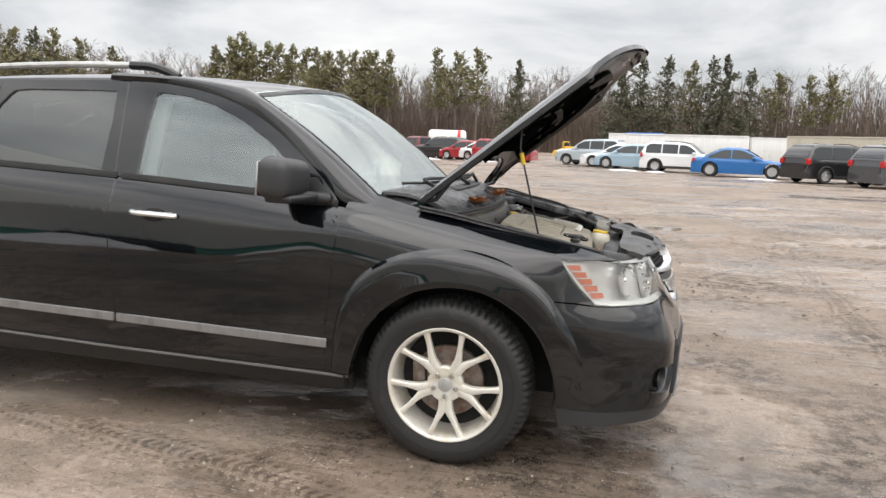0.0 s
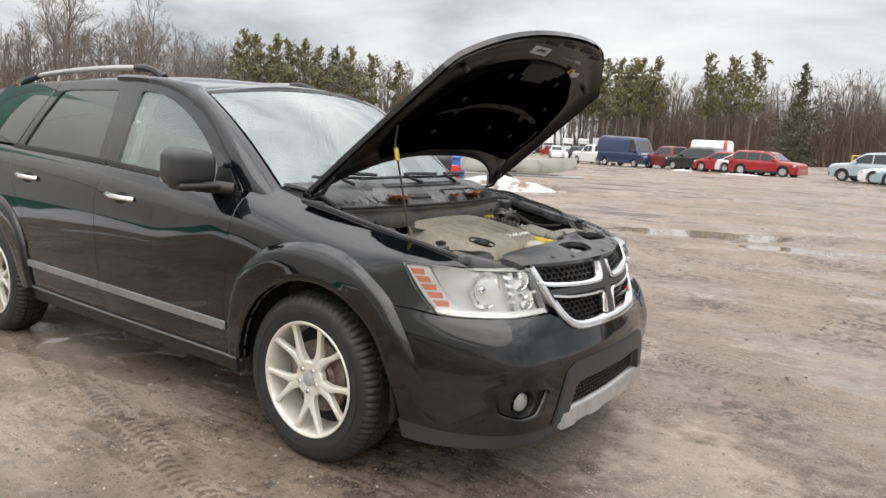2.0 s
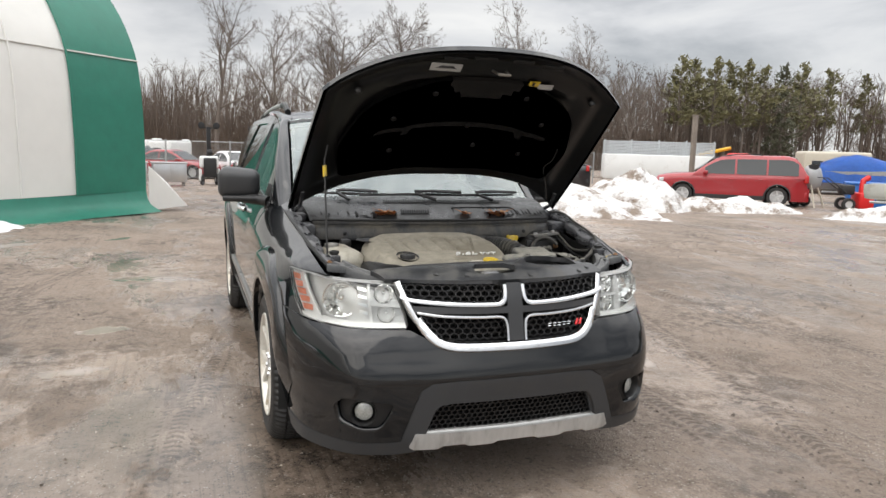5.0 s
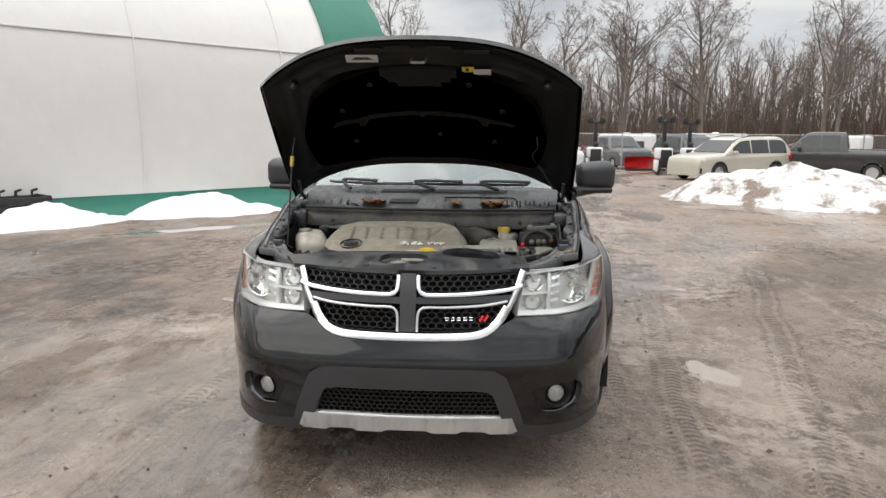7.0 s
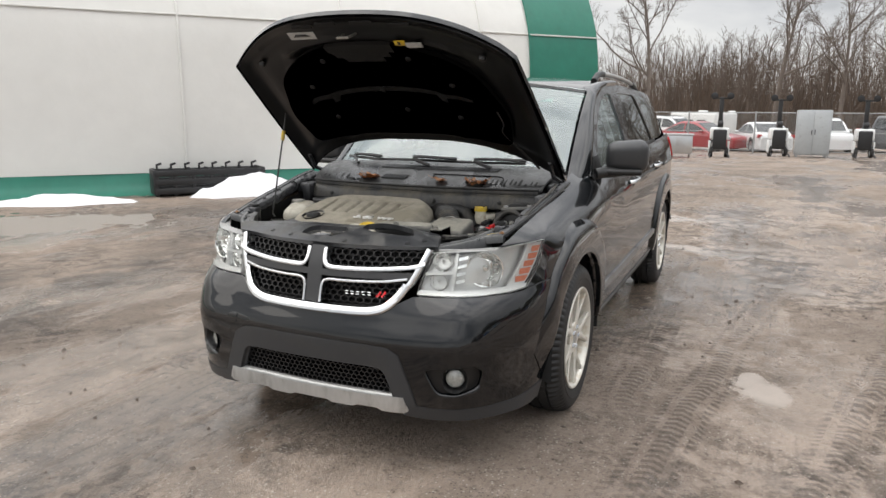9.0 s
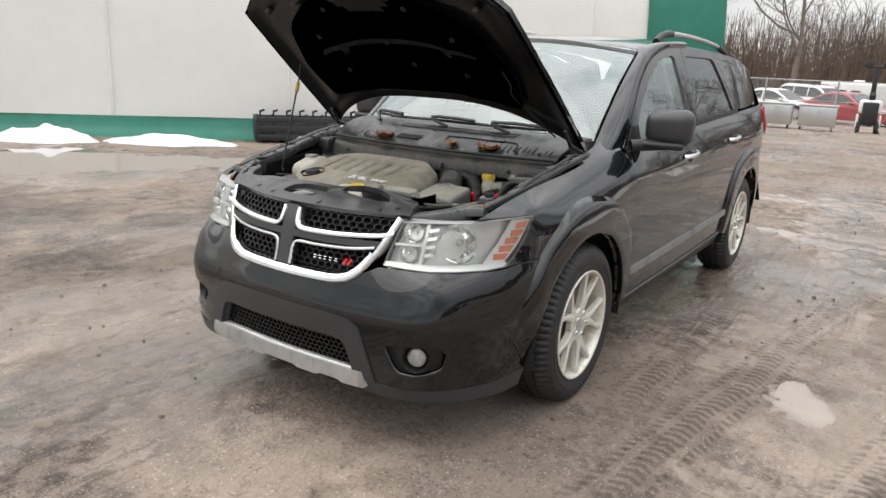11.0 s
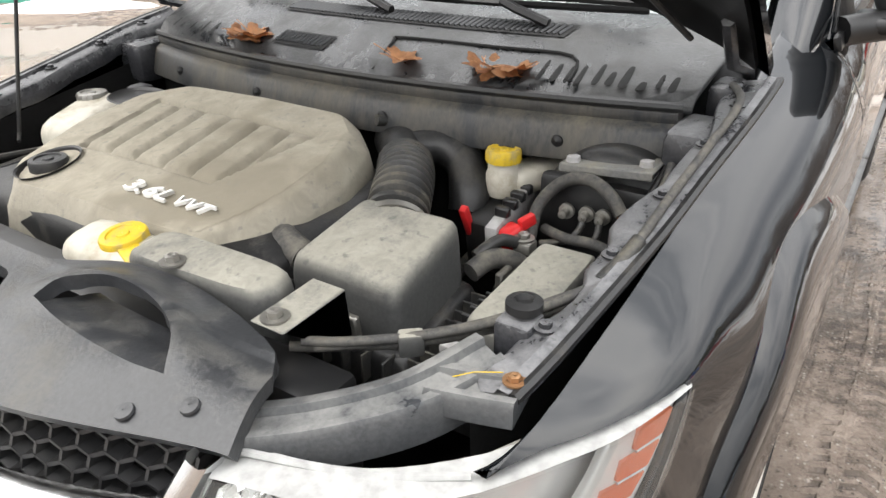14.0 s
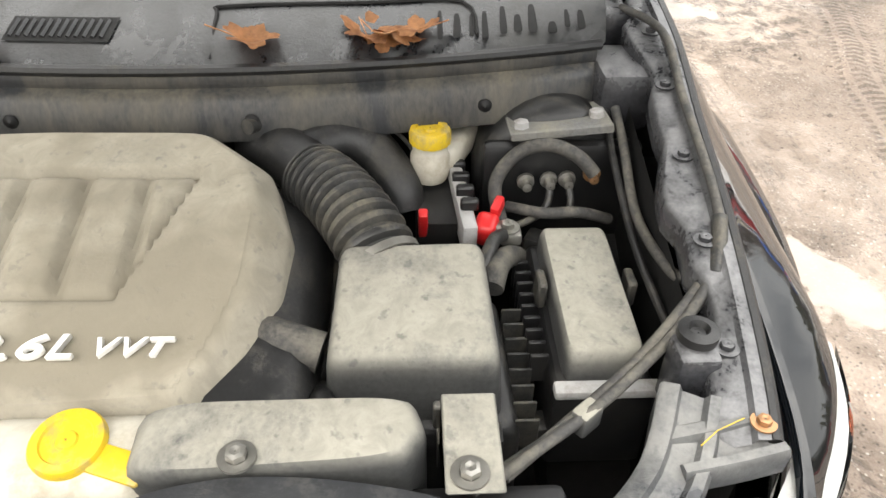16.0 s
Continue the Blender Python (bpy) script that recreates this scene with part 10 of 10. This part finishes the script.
def build_stores():
    c = stand("steel_cabinet", -30.5, 3.3, 0, "grey two-door steel cabinet on the lot", "cabinet")
    part("body", box(0.8, 1.3, 1.85, (0, 0, 1.03), 0.02), STEEL_GREY, c)
    for s in (-1, 1):
        d = part("door", box(0.03, 0.62, 1.75, (0.41, s * 0.32, 1.03), 0.008), STEEL_GREY, c)
        part("handle", box(0.04, 0.03, 0.2, (0.44, s * 0.06, 1.05), 0.01), BLACK_METAL, d)
        for x in (-0.3, 0.3):
            part("foot", box(0.08, 0.08, 0.12, (x, s * 0.55, 0.06), 0.01), STEEL_GREY, c)
    for k, (x, y) in enumerate(((-26.7, -3.2), (-26.9, -1.75))):
        t = stand("steel_counter", x, y, 6, "stainless steel kitchen counter on castors", "counter", "steel counters by the fence")
        part("body", box(0.75, 1.25, 0.72, (0, 0, 0.52), 0.02), STAINLESS, t)
        part("worktop", box(0.82, 1.34, 0.05, (0, 0, 0.905), 0.012), STAINLESS, t)
        for s in (-1, 1):
            part("door", box(0.02, 0.58, 0.62, (0.38, s * 0.31, 0.52), 0.006), STAINLESS, t)
            for q in (-0.3, 0.3):
                part("castor", moved(lathe([(0.001, -0.02), (0.07, -0.02), (0.07, 0.02), (0.001, 0.02)], 12, "y"), pose(q, s * 0.52, 0.07)), BLACK_METAL, t)
                part("leg", rod([(q, s * 0.52, 0.08), (q, s * 0.52, 0.2)], 0.02, 6), STAINLESS, t)
    p = stand("plough_blade", -33.6, 8.2, 20, "red snow plough blade on the ground", "plough")
    bm, rows = bmesh.new(), []
    for k in range(7):
        a = radians(-50 + 100 * k / 6)
        rows.append([bm.verts.new((-0.45 * math.cos(a) + 0.3, y, 0.38 + 0.45 * math.sin(a))) for y in (-1.15, 0, 1.15)])
    for r0, r1 in zip(rows, rows[1:]):
        for j in range(2):
            bm.faces.new((r0[j], r0[j + 1], r1[j + 1], r1[j]))
    bmesh.ops.solidify(bm, geom=bm.faces[:], thickness=0.02)
    part("blade", bm, RED_METAL, p, smooth=60)
    for y in (-0.8, -0.27, 0.27, 0.8):
        part("rib", box(0.16, 0.03, 0.6, (-0.2, y, 0.4), 0.005), RED_METAL, p)
    part("cutting_edge", box(0.03, 2.3, 0.12, (0.03, 0, 0.06), 0.004), BLACK_METAL, p)


def build_fence():
    f = thing("chain_link_fence", label="galvanised chain link fence along the lot", category="fence")
    x0 = -33.8
    g = float(fall(x0))
    post = mesh_of("post", rod([(0, 0, -0.1), (0, 0, 1.95)], 0.04, 8), GALVANISED)
    ys = [-26 + 3.0 * k for k in range(17)]
    for y in ys:
        part("post", post, None, f).matrix_basis = pose(x0, y, g)
    for z in (0.12, 1.0, 1.88):
        part("rail", rod([(x0, ys[0], g + z), (x0, ys[-1], g + z)], 0.025 if z > 1.5 else 0.012, 6), GALVANISED, f)
    v, q, n = [], [], 0
    for k in np.arange(ys[0], ys[-1], 0.14):
        for s in (-1, 1):
            a, b = np.array((x0, k, g + 0.1)), np.array((x0, k + s * 1.78, g + 1.88))
            w = np.array((0, 0.006, 0))
            v.append(np.stack([a - w, a + w, b + w, b - w]))
            q.append(np.arange(4) + n)
            n += 4
    part("wire_mesh", arrays_mesh("wire_mesh", np.concatenate(v), np.stack(q), GALVANISED), None, f, "galvanised wire mesh")


def build_crate():
    """A long black plastic tray on runners by the hall, with bent hooks along its top."""
    a, b = Vector((-5.75, -7.95)), Vector((-7.25, -6.85))
    mid, ang = (a + b) / 2, math.degrees(math.atan2(b.y - a.y, b.x - a.x))
    ln = (b - a).length
    c = stand("plastic_crate", mid.x, mid.y, ang, "long black plastic crate with bent hooks on top", "crate")
    for z in (0.10, 0.25, 0.40):
        for s in (-1, 1):
            part("side_rail", box(ln, 0.05, 0.10, (0, s * 0.24, z), 0.012), BLACK_METAL, c)
    for k in range(7):
        x = -ln / 2 + 0.03 + k * (ln - 0.06) / 6
        for s in (-1, 1):
            part("upright", box(0.06, 0.04, 0.45, (x, s * 0.24, 0.24), 0.008), BLACK_METAL, c)
    for x in (-ln / 2, ln / 2):
        part("end_panel", box(0.05, 0.5, 0.42, (x, 0, 0.25), 0.012), BLACK_METAL, c)
    part("floor_panel", box(ln, 0.5, 0.04, (0, 0, 0.06), 0.01), BLACK_METAL, c)
    for k in range(8):
        x = -ln / 2 + 0.1 + k * (ln - 0.2) / 7
        part("hook", box(0.10, 0.05, 0.035, (x + 0.03, 0.2, 0.53), 0.008, 2, (0, -18, 0)), BLACK_METAL, c)
        part("hook_stem", box(0.03, 0.04, 0.10, (x, 0.22, 0.48), 0.006), BLACK_METAL, c)


def hull_mesh(length, beam, depth, bow=0.35):
    """An open boat hull, bow at +x."""
    bm, rows = bmesh.new(), []
    for k in range(13):
        f = k / 12
        w = beam / 2 * (1 - max(0, (f - (1 - bow)) / bow) ** 2.2) * (0.9 + 0.1 * min(1, f * 4))
        x, lift = (f - 0.5) * length, depth * 0.5 * max(0, (f - 0.6) / 0.4) ** 2
        sheer = depth + 0.15 * f * f
        rows.append([bm.verts.new((x, s * w * a, max(lift, 0) + (sheer - lift) * b)) for s, a, b in ((-1, 1.0, 1.0), (-1, 0.96, 0.55), (-1, 0.6, 0.1), (1, 0.0, 0.0), (1, 0.6, 0.1), (1, 0.96, 0.55), (1, 1.0, 1.0))])
    for r0, r1 in zip(rows, rows[1:]):
        for j in range(6):
            bm.faces.new((r0[j], r0[j + 1], r1[j + 1], r1[j]))
    bm.faces.new(rows[0])
    bmesh.ops.solidify(bm, geom=bm.faces[:], thickness=0.03)
    return bm


def trailer_frame(parent, length, beam, r=0.3):
    for s in (-1, 1):
        part("trailer_beam", rod([(-length / 2, s * beam * 0.35, 0.42), (length * 0.3, s * beam * 0.3, 0.42), (length * 0.62, 0, 0.42)], 0.04, 6), GALVANISED, parent)
        tyre_at(parent, -length * 0.12, s * beam * 0.52, r, 0.16)
        part("mudguard", box(0.7, 0.2, 0.04, (-length * 0.12, s * beam * 0.52, 2 * r + 0.06), 0.015), BLACK_METAL, parent)
    for x in (-0.4, 0.0, 0.3):
        part("cross_beam", box(0.06, beam * 0.7, 0.06, (x * length, 0, 0.42), 0.01), GALVANISED, parent)


def build_boats():
    b = stand("covered_boat", -16.2, 23.0, 40, "boat under a bright blue tarpaulin on a trailer", "boat")
    b.scale = (0.66, 0.72, 0.95)
    trailer_frame(b, 4.6, 1.9)
    part("hull", moved(hull_mesh(4.8, 1.95, 0.75), pose(0, 0, 0.5)), HULL, b, "weathered white hull", smooth=50)
    bm, rows = bmesh.new(), []
    for k in range(15):
        f = k / 14
        w = 1.08 * (1 - max(0, (f - 0.62) / 0.38) ** 2.4) + 0.03
        top = 1.28 + 0.42 * math.sin(math.pi * min(1, f * 1.25 + 0.05)) + 0.05 * noise.noise((f * 7, 1, 2))
        row = []
        for j in range(9):
            a = -1 + j / 4
            row.append(bm.verts.new(((f - 0.5) * 5.0, a * w, (top - 1.0) * (1 - abs(a) ** 1.6) + 1.22 - (0.42 if abs(a) == 1 else 0) + 0.05 * noise.noise((f * 9, a * 3, 5)))))
        rows.append(row)
    for r0, r1 in zip(rows, rows[1:]):
        for j in range(8):
            bm.faces.new((r0[j], r1[j], r1[j + 1], r0[j + 1]))
    bmesh.ops.solidify(bm, geom=bm.faces[:], thickness=0.01)
    part("tarpaulin", bm, BLUE_TARP, b, "creased bright blue tarpaulin", smooth=40)
    r = stand("open_boat", -9.3, 17.4, 30, "small weathered white boat on a trailer", "boat")
    trailer_frame(r, 3.4, 1.5, 0.25)
    part("hull", moved(hull_mesh(3.7, 1.5, 0.42, 0.25), pose(0, 0, 0.47)), HULL, r, smooth=50)
    for x in (-1.0, 0.0, 0.9):
        part("bench", box(0.25, 1.25, 0.05, (x, 0, 0.80), 0.01), HULL, r)
    b2 = stand("covered_boat", -21.5, 30.5, 35, "boat under a pale cover further off", "boat")
    trailer_frame(b2, 4.8, 2.0)
    part("hull", moved(hull_mesh(5.2, 2.0, 0.8), pose(0, 0, 0.5)), HULL, b2, smooth=50)
    part("cover", box(3.9, 1.8, 0.45, (-0.3, 0, 1.42), 0.18, 3, taper=0.7), HULL, b2)
    s = stand("snow_blower", -13.2, 18.6, 60, "red walk-behind snow blower", "machine")
    part("auger_housing", box(0.45, 0.75, 0.5, (0.35, 0, 0.32), 0.06, 2), RED_METAL, s)
    part("engine", box(0.4, 0.4, 0.3, (-0.15, 0, 0.65), 0.05, 2), BLACK_METAL, s)
    part("chute", rod([(0.3, 0, 0.55), (0.32, 0, 0.95), (0.5, 0.05, 1.05)], 0.09, 8), RED_METAL, s)
    for q in (-1, 1):
        tyre_at(s, -0.15, q * 0.3, 0.2, 0.13)
        part("handlebar", rod([(-0.2, q * 0.22, 0.55), (-0.8, q * 0.25, 1.0), (-0.95, q * 0.25, 1.0)], 0.016, 6), BLACK_METAL, s)
    c = stand("storage_bin", -14.3, 20.6, 45, "bright blue plastic storage bin", "bin")
    part("body", box(1.15, 1.0, 0.75, (0, 0, 0.42), 0.05, 2, taper=1.06), BLUE_METAL, c)
    part("rim", box(1.3, 1.15, 0.08, (0, 0, 0.82), 0.03), BLUE_METAL, c)
    m = stand("cement_mixer", -14.6, 18.4, 20, "grey cement mixer with a tilted drum", "mixer")
    part("drum", moved(lathe([(0.16, 0.42), (0.24, 0.34), (0.36, 0.05), (0.34, -0.2), (0.2, -0.34), (0.001, -0.36)], 22), pose(0, 0, 0.98, 25, 20, 0)), STEEL_GREY, m, smooth=60)
    for q in (-1, 1):
        part("leg", rod([(0.1, q * 0.2, 0.8), (0.35, q * 0.38, 0.0)], 0.03, 6), BEIGE_METAL, m)
        tyre_at(m, -0.3, q * 0.36, 0.2, 0.1)
        part("arm", rod([(-0.3, q * 0.36, 0.2), (0.0, q * 0.25, 0.95)], 0.03, 6), BEIGE_METAL, m)
    p = stand("wooden_post", -19.7, 17.7, 0, "square weathered wooden post at the lot's edge", "post")
    part("shaft", box(0.16, 0.16, 3.2, (0, 0, 1.6), 0.015), GREY_WOOD, p)
    part("cap", box(0.2, 0.2, 0.06, (0, 0, 3.23), 0.01), GREY_WOOD, p)
    lg = stand("log", -23.0, 29.0, 20, "cut log lying on the ground", "log")
    part("trunk", rod([(-2.0, 0, 0.28), (0, 0.05, 0.3), (2.2, 0, 0.26)], 0.28, 12), BARK, lg)


def camper(x, y, turn, length, height, material, label, name="camper"):
    c = stand(name, x, y, turn, label, "camper", "campers beyond the lot")
    part("body", box(length, 2.3, height - 0.55, (0, 0, 0.55 + (height - 0.55) / 2), 0.22, 4), material, c)
    for s in (-1, 1):
        for k in range(3):
            part("window", box(0.75, 0.03, 0.55, (length * (-0.3 + 0.26 * k), s * 1.152, height * 0.62), 0.02), DARK_GLASS, c)
        part("stripe", box(length * 0.9, 0.02, 0.12, (0, s * 1.151, height * 0.38), 0.004), STEEL_GREY, c)
        for q in (-0.1, 0.08):
            tyre_at(c, q * length, s * 1.0, 0.34)
    part("door", box(0.65, 0.03, 1.6, (length * 0.36, 1.153, 0.55 + 0.95), 0.02), material, c)
    part("roof_vent", box(0.5, 0.5, 0.14, (0, 0, height + 0.05), 0.04), WHITE_METAL, c)
    part("drawbar", rod([(length / 2, 0, 0.55), (length / 2 + 1.1, 0, 0.5)], 0.05, 6), BLACK_METAL, c)
    return c


def container(x0, y0, x1, y1, height, material, label, open_from=0):
    """A steel box from one end to the other, with upright ribs, corner posts and end doors."""
    a, b = Vector((x0, y0)), Vector((x1, y1))
    mid, ln = (a + b) / 2, (b - a).length
    c = stand("shipping_container", mid.x, mid.y, math.degrees(math.atan2(y1 - y0, x1 - x0)), label, "container", "containers at the far edge")
    part("body", box(ln, 2.4, height - 0.15, (0, 0, height / 2 + 0.05), 0.02), material, c)
    rib = mesh_of("rib", box(0.16, 2.48, height - 0.4, (0, 0, height / 2 + 0.03), 0.02), material)
    for k in range(int(ln / 0.6)):
        part("rib", rib, None, c).matrix_basis = pose(-ln / 2 + 0.4 + 0.6 * k, 0, 0)
    for z in (0.12, height - 0.05):
        part("frame_rail", box(ln + 0.04, 2.52, 0.14, (0, 0, z), 0.02), material, c)
    for s in (-1, 1):
        part("door", box(0.05, 1.1, height - 0.4, (ln / 2 + 0.01, s * 0.57, height / 2), 0.01), material, c)
    return c


def semi_tractor(x, y, turn):
    t = stand("semi_tractor", x, y, turn, "white highway tractor unit with a tall sleeper cab", "truck", "white tractor units by the woods")
    part("hood", box(2.0, 1.5, 1.15, (2.4, 0, 1.35), 0.25, 3), WHITE_METAL, t)
    part("cab", box(1.5, 2.3, 2.0, (0.9, 0, 1.95), 0.15, 3), WHITE_METAL, t)
    part("sleeper", box(2.0, 2.4, 2.9, (-0.8, 0, 2.35), 0.25, 3), WHITE_METAL, t)
    part("windscreen", box(0.06, 2.0, 0.75, (1.66, 0, 2.42), 0.02, 2, (0, -14, 0)), DARK_GLASS, t)
    part("roof_fairing", box(1.5, 2.1, 0.7, (0.35, 0, 3.3), 0.3, 3, (0, 12, 0)), WHITE_METAL, t)
    part("grille", box(0.06, 0.9, 0.85, (3.41, 0, 1.3), 0.03), BLACK_METAL, t)
    part("bumper", box(0.25, 2.3, 0.4, (3.4, 0, 0.55), 0.06), WHITE_METAL, t)
    part("frame", box(6.5, 0.9, 0.25, (-0.9, 0, 0.75), 0.03), BLACK_METAL, t)
    for s in (-1, 1):
        part("headlight", box(0.1, 0.35, 0.25, (3.3, s * 0.85, 1.1), 0.04), CLEAR_LAMP, t)
        part("side_window", box(0.8, 0.03, 0.6, (1.0, s * 1.155, 2.4), 0.02), DARK_GLASS, t)
        part("stack", rod([(-1.95, s * 1.0, 1.0), (-1.95, s * 1.0, 3.6)], 0.08, 8), CHROME, t)
        part("mirror", box(0.12, 0.2, 0.5, (1.6, s * 1.35, 2.4), 0.04), BLACK_METAL, t)
        for q in (2.6, -2.4, -3.6):
            tyre_at(t, q, s * 0.98, 0.5, 0.3)
    return t


def build_distance():
    camper(-57, 11.5, 80, 4.6, 2.2, WHITE_METAL, "white travel trailer behind the fence")
    camper(-58, 19.0, 75, 5.0, 2.3, WHITE_METAL, "white motor home with grey stripes behind the fence")
    camper(-58, 29.0, 40, 4.6, 2.2, WHITE_METAL, "white travel trailer near the woods")
    camper(-36, 43.6, 60, 4.6, 2.5, BEIGE_METAL, "beige camper beyond the boats")
    camper(-54, -3.0, 50, 4.6, 2.2, WHITE_METAL, "white travel trailer behind the fence")
    b = stand("site_trailer", -36, 28.5, 62, "low white site trailer with a rail fence", "trailer")
    part("body", box(7.5, 2.4, 1.6, (0, 0, 1.1), 0.08, 2), WHITE_METAL, b)
    for k in range(9):
        part("slat", box(7.4, 0.04, 0.08, (0, 1.25, 1.95 + 0.1 * k), 0.01), STEEL_GREY, b)
    for k in range(5):
        part("upright", box(0.08, 0.08, 1.1, (-3.6 + 1.8 * k, 1.22, 2.35), 0.01), STEEL_GREY, b)
    for s in (-1, 1):
        tyre_at(b, -0.6, s * 1.1, 0.38)
        tyre_at(b, 0.5, s * 1.1, 0.38)
    y = stand("work_truck", -42, 38, 50, "yellow and red utility truck far off", "truck")
    part("bed", box(3.4, 2.1, 0.9, (-0.9, 0, 1.5), 0.08), YELLOW_METAL, y)
    part("cab", box(1.8, 2.0, 1.5, (1.8, 0, 1.55), 0.25, 3), RED_METAL, y)
    part("boom", rod([(-1.5, 0, 2.0), (1.2, 0, 2.7)], 0.14, 8), YELLOW_METAL, y)
    part("windscreen", box(0.05, 1.7, 0.6, (2.66, 0, 1.85), 0.02), DARK_GLASS, y)
    for s in (-1, 1):
        for q in (1.8, -1.4):
            tyre_at(y, q, s * 0.9, 0.42, 0.25)
    container(-0.6, 74.0, 12.4, 71.0, 2.6, WHITE_METAL, "white ribbed shipping container")
    container(1.2, 76.2, 4.6, 75.4, 2.75, BLUE_METAL, "bright blue container behind the white one")
    container(13.6, 77.0, 19.0, 76.6, 2.6, WHITE_METAL, "white container with a faded side")
    container(16.4, 70.0, 22.5, 63.0, 2.7, BEIGE_METAL, "beige container near the row's end")
    container(21.5, 59.5, 25.5, 55.0, 2.7, BLACK_METAL, "black container at the lot's edge")
    m = stand("wheel_loader", -6, 86, 200, "yellow wheel loader by the woods", "machine")
    part("body", box(3.0, 1.9, 1.3, (-0.6, 0, 1.3), 0.2, 3), YELLOW_METAL, m)
    part("cab", box(1.4, 1.5, 1.5, (0.4, 0, 2.3), 0.15, 3), YELLOW_METAL, m)
    part("cab_glass", box(1.2, 1.54, 0.9, (0.42, 0, 2.45), 0.05), DARK_GLASS, m)
    part("bucket", prism([(2.6, 0.1), (3.3, 0.1), (2.9, 1.0), (2.4, 1.1), (2.35, 0.5)], -1.2, 1.2, 0.04), YELLOW_METAL, m)
    for s in (-1, 1):
        part("lift_arm", rod([(0.6, s * 0.5, 1.7), (1.8, s * 0.5, 1.2), (2.5, s * 0.5, 0.6)], 0.13, 6), YELLOW_METAL, m)
        for q in (1.1, -1.5):
            tyre_at(m, q, s * 1.0, 0.65, 0.5)
    m.scale = (0.55, 0.55, 0.55)
    t = stand("tanker_truck", -21.0, 84.5, 10, "white tanker trailer with red markings", "truck")
    part("tank", moved(lathe([(0.001, -2.4), (0.7, -2.35), (0.95, -2.1), (0.95, 2.1), (0.7, 2.35), (0.001, 2.4)], 22, "x"), pose(0, 0, 1.95)), WHITE_METAL, t, smooth=50)
    part("band", moved(lathe([(0.97, -0.2), (0.97, 0.2), (0.9, 0.2)], 22, "x"), pose(1.5, 0, 1.95)), RED_METAL, t)
    part("frame", box(5.0, 0.9, 0.2, (0, 0, 0.85), 0.03), BLACK_METAL, t)
    for s in (-1, 1):
        for q in (-1.8, -0.8, 1.9):
            tyre_at(t, q, s * 0.95, 0.48, 0.3)
    one = semi_tractor(-80, 140, -62)
    for x, y_ in ((-76.5, 142), (-73, 144), (-69, 146), (-66, 148)):
        copy_thing(one, pose(x, y_, float(fall(x)), 0, 0, -62 + (x % 3)))
    container(-62.5, 147, -55, 144, 3.9, WHITE_METAL, "tall white box trailer beside the tractor units")
    copy_thing(one, pose(-49, 128, float(fall(-49)), 0, 0, -35))
    copy_thing(one, pose(-85, 136, float(fall(-85)), 0, 0, -62))


build_stores()
build_fence()
build_crate()
build_boats()
build_distance()
